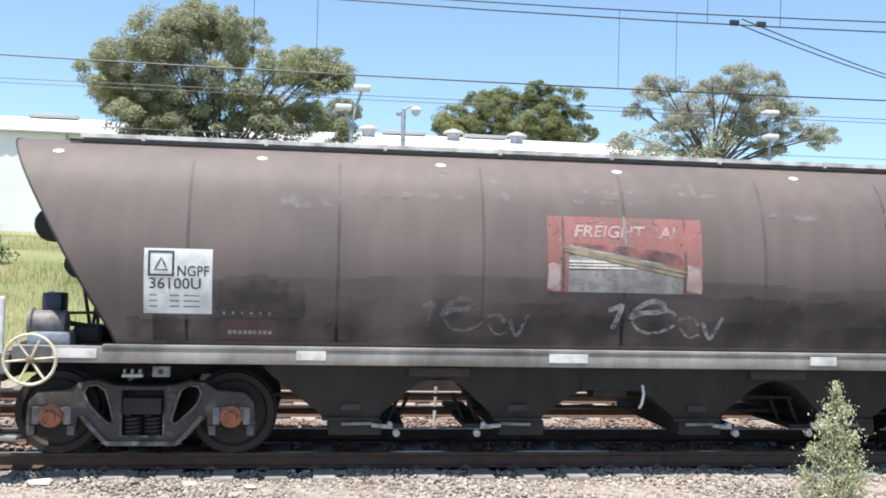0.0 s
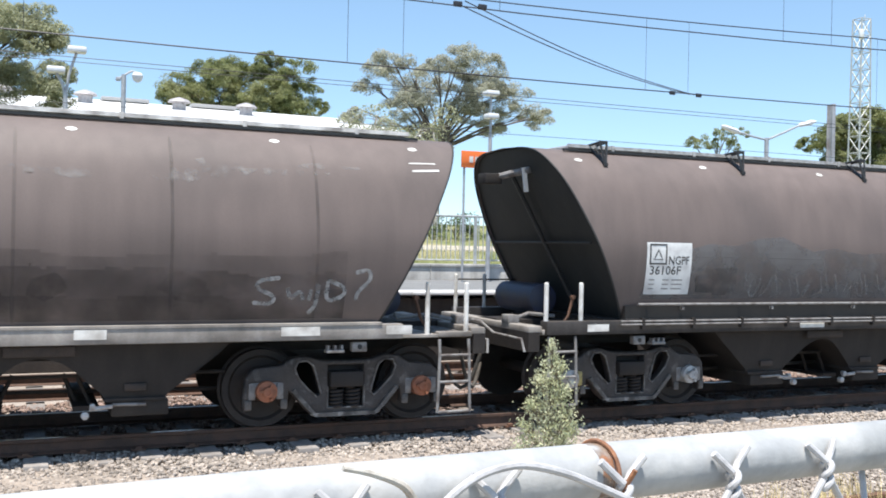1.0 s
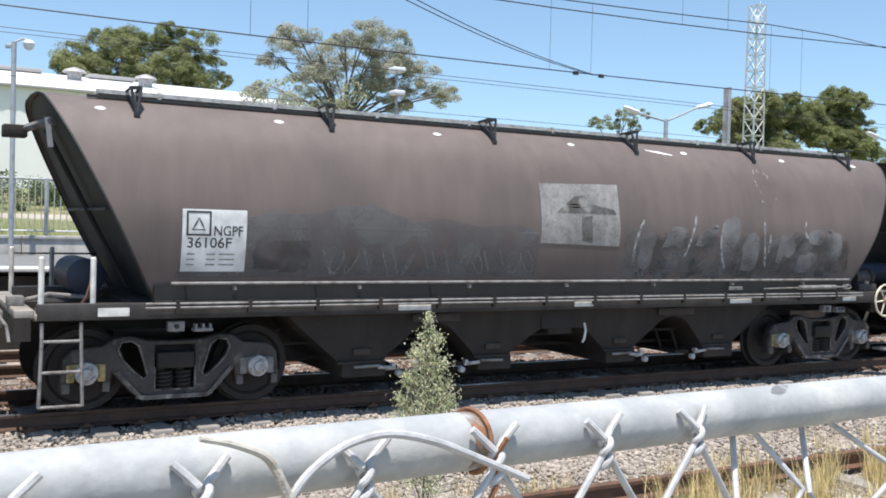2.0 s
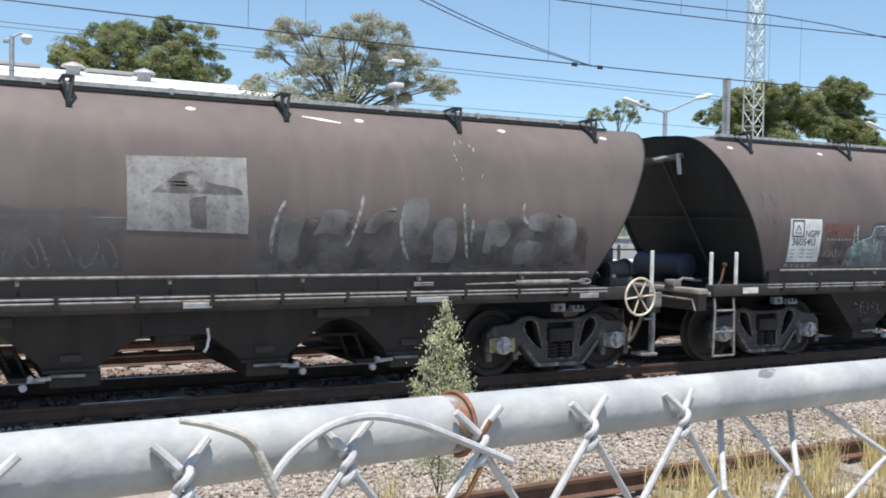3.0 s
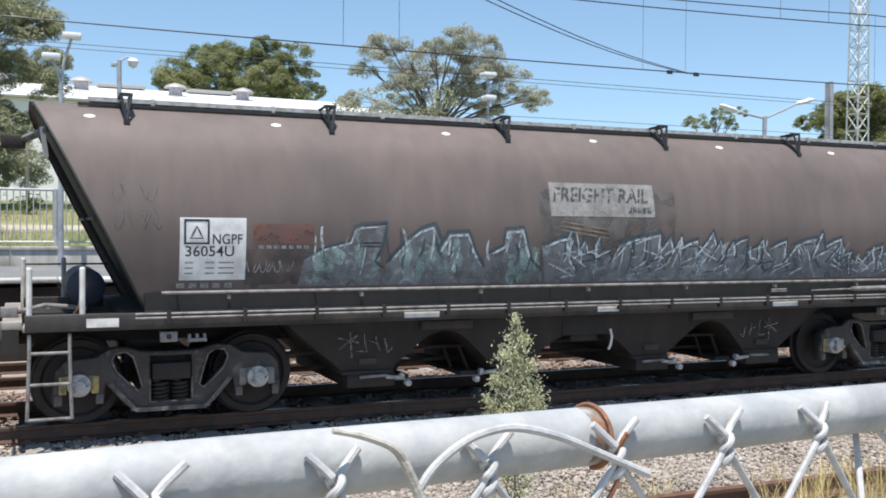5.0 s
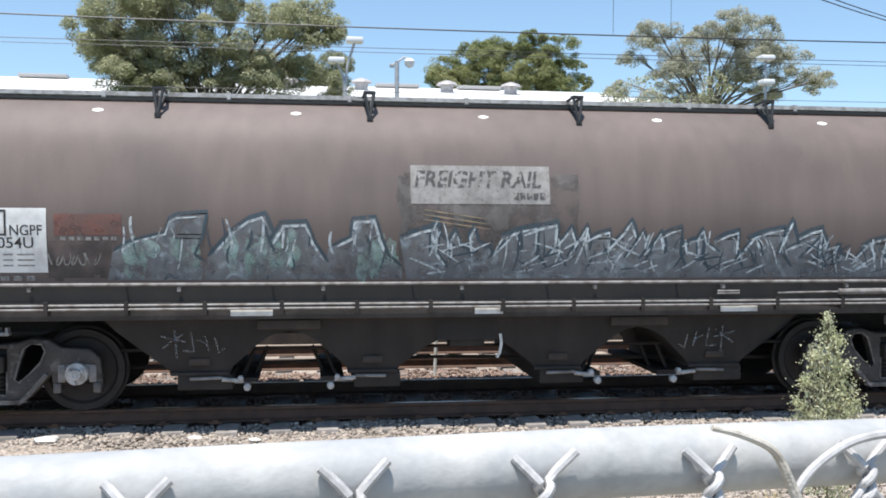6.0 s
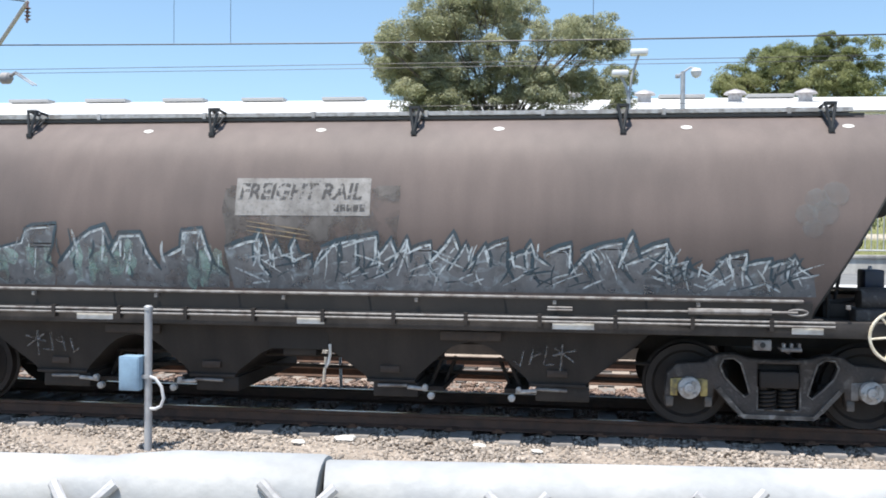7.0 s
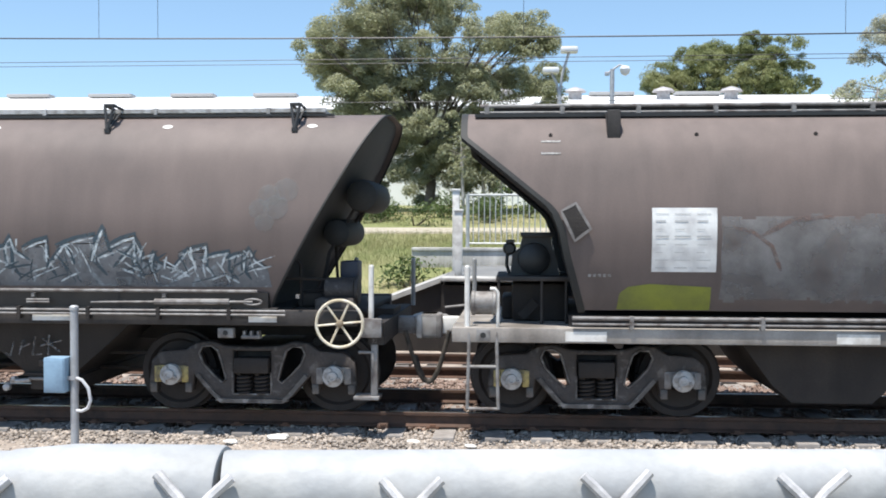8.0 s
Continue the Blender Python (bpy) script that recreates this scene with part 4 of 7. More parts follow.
def coupler(wagon, X, x, out, mat=None):
    """Knuckle coupler with its shank; out is +1 or -1 along the wagon."""
    bm = bmesh.new()
    box(bm, X(x), X(x + out * 0.32), -0.09, 0.09, 0.79, 0.99, 0.02)
    box(bm, X(x + out * 0.28), X(x + out * 0.56), -0.17, 0.13, 0.74, 1.03, 0.04)
    box(bm, X(x + out * 0.44), X(x + out * 0.62), 0.0, 0.17, 0.76, 1.01, 0.04)
    part("coupler", bm, mat or M_WORN, wagon, "white-painted knuckle coupler" if mat else "worn steel knuckle coupler")
    bm = bmesh.new()
    pts = [(X(x + out * 0.15), -0.35, 0.86)]
    for k in range(1, 9):
        t = k / 8
        pts.append((X(x + out * (0.15 + 0.42 * t)), -0.35 + 0.25 * t, 0.86 - 0.62 * math.sin(t * 2.6)))
    tube(bm, pts, 0.026, 8)
    part("air_hose", bm, M_RUBBER, wagon, "drooping rubber brake hose")


def brake_wheel(wagon, X, x, y, z):
    bm = bmesh.new()
    r = 0.245
    tube(bm, [(X(x) + r * math.cos(k * math.tau / 32), y, z + r * math.sin(k * math.tau / 32)) for k in range(33)], 0.016, 8, caps=False)
    wheel = part("brake_wheel", bm, M_BRAKEWHEEL, wagon, "cream six-spoked hand-brake wheel")
    for k in range(6):
        bm = bmesh.new()
        a = k * math.tau / 6 + 0.1
        tube(bm, [(X(x) + 0.03 * math.cos(a), y + 0.012, z + 0.03 * math.sin(a)), (X(x) + r * math.cos(a), y, z + r * math.sin(a))], 0.012, 6)
        part("spoke", bm, M_BRAKEWHEEL, wheel)
    bm = bmesh.new()
    lathe(bm, [(y - 0.03, 0.02), (y - 0.02, 0.04), (y + 0.05, 0.04), (y + 0.22, 0.025)], (X(x), 0, z), seg=12)
    part("hub", bm, M_OCHRE, wheel)


def roof_gear(wagon, X, brackets, x0, x1, pale):
    bm = bmesh.new()
    for s in (-1, 1):
        box(bm, X(x0), X(x1), s * 0.74, s * 0.80, 3.30, 3.345)
        for k in range(9):
            x = x0 + (x1 - x0) * (k + 0.5) / 9
            box(bm, X(x - 0.02), X(x + 0.02), s * 0.72, s * 0.815, 3.25, 3.352)
    part("hatch_coaming", bm, M_GREYCAP if pale else M_PALETOP, wagon, "weathered grey roof hatch edge")
    bm = bmesh.new()
    box(bm, X(x0 + 0.02), X(x1 - 0.02), -0.745, 0.745, 3.29, 3.335, 0.01)
    part("roof_hatch", bm, M_GREYCAP if pale else M_PALETOP, wagon)
    bm = bmesh.new()
    for s in (-1, 1):
        box(bm, X(x0 - 0.1), X(x1 + 0.1), s * 0.80, s * 0.84, 3.25, 3.278)
    part("roof_gutter", bm, M_BLACK, wagon)
    for x in brackets:
        for s in (-1, 1):
            bm = bmesh.new()
            foot = (X(x), s * 1.092, 3.07)
            for dx in (-0.05, 0.05):
                inner, outer = (X(x + dx), s * 0.62, 3.33), (X(x + dx), s * 1.03, 3.36)
                tube(bm, [inner, outer, foot], 0.017, 6)
                tube(bm, [(X(x + dx * 0.6), s * 0.80, 3.30), foot], 0.013, 6)
            box(bm, X(x - 0.055), X(x + 0.055), s * 0.96, s * 1.045, 3.345, 3.375)
            box(bm, X(x - 0.03), X(x + 0.03), s * 1.075, s * 1.105, 3.055, 3.10)
            part("walkway_bracket", bm, M_BLACK, wagon, "black triangular roof bracket")


def lifting_marks(wagon, X, positions):
    for x in positions:
        bm = bmesh.new()
        pts = [(X(x) + 0.058 * math.cos(k * math.tau / 14), 3.125 + 0.022 * math.sin(k * math.tau / 14)) for k in range(14)]
        fill(bm, pts, 0.006, 0.01)
        part("reflector", bm, M_WHITE, wagon, "small white oval reflector")


def end_details(wagon, X, end, brake):
    """Fittings on the sloping end: reservoirs and hand brake, or ladder, box and platform."""
    at = lambda z: float(np.interp(z, [q[0] for q in end], [q[1] for q in end]))
    if brake:
        for x, z, r, y in ((11.95, 2.39, 0.19, 0.1), (11.66, 1.97, 0.16, 0.1)):
            bm = bmesh.new()
            lathe(bm, [(-0.62, r * 0.4), (-0.58, r * 0.9), (-0.5, r), (0.45, r), (0.53, r * 0.9), (0.57, r * 0.4)], (X(x), y, z), seg=24)
            part("air_reservoir", bm, M_END, wagon, "black cylindrical air reservoir")
        bm = bmesh.new()
        tube(bm, [(X(at(2.4) + 0.1), -0.3, 2.3), (X(at(1.9) + 0.1), -0.5, 1.75), (X(11.5), -0.55, 1.3)], 0.02, 6)
        tube(bm, [(X(at(2.4) + 0.1), 0.3, 2.25), (X(at(1.9) + 0.06), 0.1, 1.8), (X(11.6), 0.0, 1.15)], 0.02, 6)
        tube(bm, [(X(11.35), -0.9, 1.1), (X(11.35), -0.9, 1.62), (X(11.18), -0.9, 1.85)], 0.02, 6)
        part("air_pipe", bm, M_SOOT_SHADE, wagon)
        bm = bmesh.new()
        box(bm, X(11.75), X(11.95), -0.75, -0.45, 1.42, 1.66, 0.02)
        part("valve_box", bm, M_NAVY, wagon)
        bm = bmesh.new()
        box(bm, X(11.25), X(12.1), -1.0, 1.0, 1.10, 1.16, 0.02)
        tube(bm, [(X(11.2), -1.0, 1.48), (X(11.9), -1.0, 1.46)], 0.018, 6)
        tube(bm, [(X(11.3), -0.8, 1.30), (X(11.85), -0.8, 1.38)], 0.03, 6)
        box(bm, X(11.3), X(11.6), -0.9, -0.3, 1.16, 1.32, 0.03)
        part("brake_rigging", bm, M_SOOT_SHADE, wagon, "dark brake levers and rods")
        bm = bmesh.new()
        lathe(bm, [(11.62, 0.06), (11.64, 0.13), (11.95, 0.13), (11.97, 0.16), (12.0, 0.16), (12.01, 0.06)], (0, -0.95, 1.36), "X", 18)
        for v in bm.verts:
            v.co.x = X(v.co.x)
        part("brake_cylinder", bm, M_GEAR if X(0.0) else M_CAST, wagon, "grey brake cylinder")
        bm = bmesh.new()
        box(bm, X(11.55), X(11.98), -1.18, -0.9, 1.10, 1.28, 0.04)
        part("brake_valve", bm, M_VALVE if X(0.0) else M_CAST, wagon)
        brake_wheel(wagon, X, 11.87, -1.42, 1.03)
        stanchion(wagon, X, 12.18, -1.28, 1.02, 1.62, M_WHITE)
        stanchion(wagon, X, 12.35, 1.25, 1.02, 1.62, M_POST)
        stanchion(wagon, X, 11.6, 1.25, 1.02, 1.62, M_POST)
        bm = bmesh.new()
        tube(bm, [(X(12.05), -1.3, 0.72), (X(12.2), -1.3, 0.72), (X(12.2), -1.3, 0.55)], 0.018, 8)
        box(bm, X(12.18), X(12.25), -1.3, -1.24, 0.25, 0.95, 0.008)
        box(bm, X(12.0), X(12.27), -1.34, -1.1, 0.22, 0.26, 0.008)
        part("step", bm, M_WORN, wagon, "worn steel corner step")
        bm = bmesh.new()
        box(bm, X(12.08), X(12.30), -1.36, -1.30, 0.88, 1.08, 0.01)
        part("end_plate", bm, M_WORN, wagon)
    else:
        bm = bmesh.new()
        z = 3.0
        tube(bm, [(X(at(z) + 0.04), -0.45, 3.02), (X(at(z) - 0.10), -0.2, 2.98), (X(at(z) - 0.24), 0.0, 2.93)], 0.045, 8)
        part("lifting_arm", bm, M_WORN, wagon, "grey bent arm")
        bm = bmesh.new()
        box(bm, X(at(z) - 0.42), X(at(z) - 0.18), -0.10, 0.14, 2.85, 2.98, 0.012)
        part("control_box", bm, M_SOOT_SHADE, wagon, "small dark box")
        bm = bmesh.new()
        plank(bm, [(X(at(2.95) - 0.05), 3.05), (X(at(2.95) - 0.01), 2.74)], 0.05, -0.42, -0.38)
        part("pull_lever", bm, M_WHITE, wagon)
        bm = bmesh.new()
        rows = []
        for zz in np.linspace(1.25, 2.95, 8):
            rows.append((X(at(zz) - 0.02), -0.05 - 0.25 * (2.95 - zz) / 1.7, zz))
        tube(bm, rows, 0.03, 6)
        tube(bm, [(X(at(2.1) - 0.01), -1.3, 2.1), (X(at(2.1) - 0.01), 1.3, 2.1)], 0.018, 6)
        part("end_stiffener", bm, M_BLACK, wagon)
        bm = bmesh.new()
        lathe(bm, [(-0.55, 0.12), (-0.52, 0.2), (0.5, 0.2), (0.53, 0.12)], (X(0.12), 0.35, 1.36), seg=22)
        part("air_reservoir", bm, M_NAVY, wagon, "dark blue cylindrical air reservoir")
        stanchion(wagon, X, -0.46, -1.28, 1.03, 1.60, M_WHITE)
        stanchion(wagon, X, 0.02, -1.28, 1.03, 1.60, M_WHITE)
        stanchion(wagon, X, -0.50, 1.25, 1.03, 1.62, M_WHITE)
        stanchion(wagon, X, -0.05, 1.25, 1.03, 1.62, M_POST)
        bm = bmesh.new()
        tube(bm, [(X(-0.52), 1.26, 1.56), (X(0.5), 1.26, 1.56)], 0.012, 6)
        part("hand_chain", bm, M_SOOT_SHADE, wagon)
        ladder(wagon, X, -0.46, -1.36)
        bm = bmesh.new()
        tube(bm, [(X(-0.1), -1.0, 1.05), (X(0.0), -1.02, 1.20), (X(0.06), -1.02, 1.42)], 0.018, 6)
        lathe(bm, [(-1.05, 0.03), (-0.99, 0.03)], (X(0.06), 0, 1.43), seg=10)
        part("lever", bm, M_RAIL, wagon)
        bm = bmesh.new()
        box(bm, X(-0.70), X(-0.52), -1.3, 1.3, 1.02, 1.10, 0.01)
        box(bm, X(-0.10), X(0.9), -1.32, 1.32, 1.0, 1.03)
        for s in (-1, 1):
            box(bm, X(-0.52), X(-0.10), s * 1.33, s * 1.22, 1.0, 1.06, 0.01)
        # plate added under the slats to keep sun stripes off the wheels
        box(bm, X(-0.52), X(-0.10), -1.22, 1.22, 0.985, 0.997)
        part("end_platform", bm, M_SILL_PALE, wagon, "worn grey end platform")
        for k in range(5):
            bm = bmesh.new()
            box(bm, X(-0.49 + k * 0.08), X(-0.45 + k * 0.08), -1.22, 1.22, 1.01, 1.04)
            part("deck_slat", bm, M_WORN, wagon)
        bm = bmesh.new()
        tube(bm, [(X(-0.74), -1.28, 0.80), (X(-0.76), -1.24, 0.95), (X(-0.76), -0.5, 0.96), (X(-0.80), -0.2, 1.08), (X(-0.80), 0.05, 1.08)], 0.016, 8)
        part("uncoupling_lever", bm, M_WORN, wagon, "bent worn uncoupling lever")
        bm = bmesh.new()
        tube(bm, [(X(-0.68), -0.7, 1.12), (X(-0.3), -0.55, 1.20), (X(0.1), -0.5, 1.16)], 0.024, 8)
        box(bm, X(-0.72), X(-0.56), -0.8, -0.62, 1.10, 1.20, 0.01)
        part("pull_rod", bm, M_WORN, wagon, "worn brake pull rod")


def hopper_wagon(label, flip, long_rail, cap, marks):
    """A curved-sided grain hopper; flip turns its ends round."""
    X = (lambda x: LENGTH - x) if flip else (lambda x: x)
    wagon = thing("hopper_wagon", label, "hopper wagon", group="train wagons")
    left, right = [(1.18, 0.60), (1.30, 0.54), (3.30, -0.45)], [(1.18, 11.11), (1.30, 11.15), (3.30, 12.27)]
    e0, e1 = [(z, X(x)) for z, x in left], [(z, X(x)) for z, x in right]
    part("hopper_shell", body_shell((e0, e1)), M_BODY, wagon, "curved grey-brown hopper side streaked with grime")
    sgn = -1 if flip else 1
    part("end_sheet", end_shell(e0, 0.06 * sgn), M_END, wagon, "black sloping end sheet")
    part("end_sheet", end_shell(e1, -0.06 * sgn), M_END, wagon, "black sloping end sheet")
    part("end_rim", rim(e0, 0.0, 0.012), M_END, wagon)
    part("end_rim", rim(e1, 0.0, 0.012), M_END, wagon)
    for x in () if long_rail else (1.35, 2.85, 4.3, 5.87, 7.4, 8.9, 10.4):
        part("weld_seam", ribbon(bmesh.new(), [(X(x), 1.2), (X(x), 3.1)], 0.034, 0.003), M_SEAM, wagon)
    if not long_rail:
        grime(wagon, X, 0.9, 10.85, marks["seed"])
    # side sills
    bm = bmesh.new()
    for s in (-1, 1):
        box(bm, X(-0.5 if not flip else 0.35), X(12.05), s * 1.39, s * 1.22, 1.0, 1.16, 0.008)
        box(bm, X(0.6), X(11.2), s * 1.40, s * 1.25, 1.155, 1.18)
    part("side_sill", bm, M_SILL if long_rail else M_SILL_PALE, wagon, "grey side sill with worn paint")
    bm = bmesh.new()
    box(bm, X(-0.62), X(12.3), -0.3, 0.3, 0.78, 1.10)
    box(bm, X(-0.70), X(-0.55), -1.3, 1.3, 0.80, 1.03)
    box(bm, X(12.15), X(12.32), -1.3, 1.3, 0.80, 1.03)
    box(bm, X(0.4), X(11.3), -1.2, 1.2, 0.98, 1.17)
    part("underframe", bm, M_SOOT_SHADE, wagon, "sooty steel underframe")
    whites = (0.25, 1.3, 3.45, 6.25, 9.0, 11.25) if not long_rail else (0.05, 3.35, 5.85, 8.55, 10.9)
    for i, x in enumerate(whites):
        bm = bmesh.new()
        w = 0.30 if i % 2 == 0 else 0.42
        if long_rail:
            box(bm, X(x), X(x + w), -1.398, -1.392, 1.035, 1.12)
        else:
            box(bm, X(x), X(x + w), -1.398, -1.392, 1.05, 1.145)
        part("reflective_strip", bm, M_WHITE, wagon, "white reflective strip")
    if long_rail:
        bm = bmesh.new()
        tube(bm, [(X(0.75), -1.42, 1.36), (X(11.0), -1.42, 1.36)], 0.017, 8)
        for k in range(8):
            x = 0.9 + k * 1.43
            tube(bm, [(X(x), -1.42, 1.36), (X(x), -1.36, 1.36)], 0.012, 6)
            box(bm, X(x + 0.5), X(x + 0.535), -1.425, -1.38, 1.29, 1.33)
        part("long_hand_rail", bm, M_WORN, wagon, "long worn steel pipe along the side")
        bm = bmesh.new()
        for z in (1.155, 1.115):
            tube(bm, [(X(0.5), -1.43, z), (X(11.3), -1.43, z)], 0.014, 6)
        part("pipe_run", bm, M_WORN, wagon, "thin steel pipes along the sill")
        # near-black panel closing the recess between long pipe and sill
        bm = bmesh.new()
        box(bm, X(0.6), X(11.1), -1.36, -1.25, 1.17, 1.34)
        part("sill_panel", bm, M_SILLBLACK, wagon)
        for k in range(14):
            bm = bmesh.new()
            box(bm, X(0.8 + k * 0.76), X(0.84 + k * 0.76), -1.45, -1.39, 1.06, 1.19)
            part("pipe_bracket", bm, M_SOOT_SHADE, wagon)
        bm = bmesh.new()
        tube(bm, [(X(9.2), -1.40, 1.235), (X(9.9), -1.42, 1.245)], 0.012, 6)
        tube(bm, [(X(9.9), -1.42, 1.245), (X(10.7), -1.42, 1.25)], 0.032, 8)
        tube(bm, [(X(10.7), -1.42, 1.25), (X(10.95), -1.42, 1.25)], 0.014, 6)
        tube(bm, [(X(10.95) + 0.06 * math.cos(k * math.tau / 12) * 1.6, -1.42, 1.25 + 0.03 * math.sin(k * math.tau / 12)) for k in range(13)], 0.011, 6, caps=False)
        part("brake_rod", bm, M_WORN, wagon, "worn adjuster rod")
        for z in (1.26, 1.235):
            bm = bmesh.new()
            tube(bm, [(X(8.5), -1.42, z), (X(8.75), -1.42, z)], 0.012, 6)
            part("link_bar", bm, M_WORN, wagon)
    for x0 in (0.75, 10.55):
        bm = bmesh.new()
        box(bm, X(x0), X(x0 + 0.17), -1.34, -1.25, 0.86, 0.965, 0.008)
        part("lifting_eye", bm, M_WORN, wagon, "small pale lifting bracket")
        bm = bmesh.new()
        lathe(bm, [(-1.345, 0.028), (-1.335, 0.028)], (X(x0 + 0.085), 0, 0.915), seg=12)
        part("eye_hole", bm, M_BLACK, wagon)
        bm = bmesh.new()
        box(bm, X(x0 + 0.26), X(x0 + 0.46), -1.36, -1.25, 0.855, 0.89, 0.006)
        for k in range(3):
            box(bm, X(x0 + 0.275 + k * 0.075), X(x0 + 0.30 + k * 0.075), -1.35, -1.27, 0.885, 0.935)
        part("rope_bracket", bm, M_WORN, wagon)
    running_gear(wagon, cap)
    chutes(wagon, lambda x: x)
    coupler(wagon, X, -0.65, -1)
    coupler(wagon, X, 12.28, 1)
    end_details(wagon, X, left, False)
    end_details(wagon, X, right, True)
    roof_gear(wagon, X, marks["brackets"], 0.1, 11.6, long_rail)
    lifting_marks(wagon, X, marks["ovals"])
    return wagon


# wagon with the red picture panel, running with its brake end leading
wagon_red = hopper_wagon("grey-brown grain hopper with faded red picture panel", True, False, CAP_RUST,
                         {"seed": 71, "brackets": (), "ovals": [LENGTH - a for a in (-0.02, 2.03, 3.92, 5.88, 7.95, 10.0, 11.6)]})
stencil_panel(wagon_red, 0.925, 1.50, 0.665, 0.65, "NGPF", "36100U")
panel = part("picture_panel", rect(bmesh.new(), 5.02, 6.72, 1.80, 2.60, 0.006), M_RED, wagon_red, "faded red panel with a worn picture of a train")
bm = bmesh.new()
fill(bm, [(5.25, 1.80), (6.50, 1.80), (6.50, 2.02), (6.2, 2.14), (5.25, 2.30)], 0.009)
part("lower_field", bm, M_FADED, panel, "peeling pale field with dark specks")
bm = bmesh.new()
rng = random.Random(4)
for _ in range(170):
    x, z = rng.uniform(5.27, 6.46), rng.uniform(1.82, 2.10)
    if 5.68 < x < 6.02:
        continue
    ribbon(bm, [(x, z), (x + rng.uniform(-0.015, 0.035), z + rng.uniform(-0.03, 0.03))], rng.uniform(0.006, 0.016), 0.0115)
part("speckle", bm, M_BUFF2, panel)["kind"] = "stuff"
bm = bmesh.new()
fill(bm, [(5.22, 2.30), (6.52, 2.08), (6.50, 2.16), (6.42, 2.24), (5.9, 2.29), (5.3, 2.32)], 0.010)
part("dark_band", bm, M_BUFF2, panel)
bm = bmesh.new()
for d in (0.0, 0.05):
    ribbon(bm, [(5.2, 2.27 - d * 0.6), (6.55, 2.03 - d)], 0.032, 0.0125)
part("diagonal_stripe", bm, M_OCHRE, panel)
part("worn_lettering", lettering("FREIGHT RAIL", 5.30, 2.385, 0.125, 1.10, 0.004), M_PINK, panel, "pale worn capital letters")
for x0, x1 in ((5.025, 5.17), (6.55, 6.715)):
    part("bleached_strip", fill(bmesh.new(), wobbly(x0, x1, 1.81, 2.10, 5, 0.012, x0), 0.0085), M_PINK, panel, "red bleached to chalky pink")
bm = bmesh.new()
for k in range(9):
    a = 5.32 + k * 0.13 + rng.uniform(-0.03, 0.03)
    ribbon(bm, [(a, 2.53 + rng.uniform(-0.02, 0.03)), (a + rng.uniform(0.03, 0.12), 2.55 + rng.uniform(-0.03, 0.02))], 0.014, 0.011)
ribbon(bm, [(5.86, 2.62), (5.87, 2.3)], 0.03, 0.0115)
part("paint_chip", bm, M_FADED, panel)["kind"] = "stuff"
# shadow lines of the two ribs, painted as grey strips on the panel
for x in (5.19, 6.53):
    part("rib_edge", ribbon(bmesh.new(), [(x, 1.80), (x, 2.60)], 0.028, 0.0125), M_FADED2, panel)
part("stencil_block", rect(bmesh.new(), 1.66, 2.25, 1.24, 1.46, 0.005), M_MAROON, wagon_red, "dull maroon stencil block")
bm = bmesh.new()
for k in range(9):
    rect(bm, 1.75 + k * 0.05, 1.785 + k * 0.05, 1.30, 1.34, 0.009)
for k in range(6):
    rect(bm, 1.70 + k * 0.09, 1.72 + k * 0.09, 1.50, 1.53, 0.009)
part("stencil_bar", bm, M_FAINT, wagon_red)["kind"] = "stuff"
part("overpaint", fill(bmesh.new(), wobbly(1.64, 2.5, 1.47, 1.85, 7, 0.03, 5), 0.004), M_BUFF2, wagon_red, "dark overpainted patch")
part("overpaint", fill(bmesh.new(), wobbly(0.75, 1.65, 1.22, 1.45, 7, 0.03, 6), 0.004), M_BUFF2, wagon_red, "dark overpainted patch")
for x0, wide in ((3.70, 1.0), (5.70, 1.13)):
    bm = bmesh.new()
    for pts, w in (([(0.0, 0.27), (0.10, 0.31), (0.14, 0.34), (0.10, 0.20), (0.05, 0.07)], 0.052), ([(0.22, 0.18), (0.27, 0.29), (0.38, 0.37), (0.50, 0.38), (0.56, 0.30), (0.48, 0.25), (0.34, 0.26), (0.24, 0.20)], 0.056),
                   ([(0.50, 0.26), (0.60, 0.29), (0.66, 0.22)], 0.040), ([(0.24, 0.16), (0.30, 0.06), (0.46, 0.02), (0.60, 0.08), (0.66, 0.12)], 0.034),
                   ([(0.70, 0.18), (0.82, 0.22), (0.90, 0.12)], 0.038), ([(0.72, 0.10), (0.80, -0.02), (0.92, 0.02)], 0.028), ([(0.94, 0.16), (1.0, 0.0), (1.04, -0.03), (1.10, 0.14), (1.14, 0.22)], 0.042)):
        ribbon(bm, rounded([(x0 + a * wide, 1.34 + b) for a, b in pts]), w, 0.008)
    part("graffiti", bm, M_CHALK2 if wide > 1 else M_CHALK, wagon_red, "faint pale graffiti scrawl")["kind"] = "stuff"
bm = bmesh.new()
for pts in ([(0.28, 0.36), (0.06, 0.34), (0.02, 0.25), (0.24, 0.17), (0.2, 0.08), (0.0, 0.1)], [(0.36, 0.26), (0.40, 0.12), (0.5, 0.24), (0.54, 0.12)], [(0.62, 0.24), (0.60, 0.12)],
            [(0.7, 0.3), (0.68, 0.06), (0.6, -0.02)], [(0.8, 0.34), (0.78, 0.1), (0.98, 0.16), (1.0, 0.26), (0.8, 0.34)], [(1.1, 0.42), (1.26, 0.46), (1.28, 0.34), (1.14, 0.22), (1.12, 0.12)]):
    ribbon(bm, rounded([(9.72 + a, 1.30 + b) for a, b in pts]), 0.044, 0.008)
part("graffiti", bm, M_CHALK2, wagon_red, "pale loopy spray-can tag")["kind"] = "stuff"
bm = bmesh.new()
ribbon(bm, [(11.52, 2.86), (11.85, 2.88)], 0.05, 0.006)
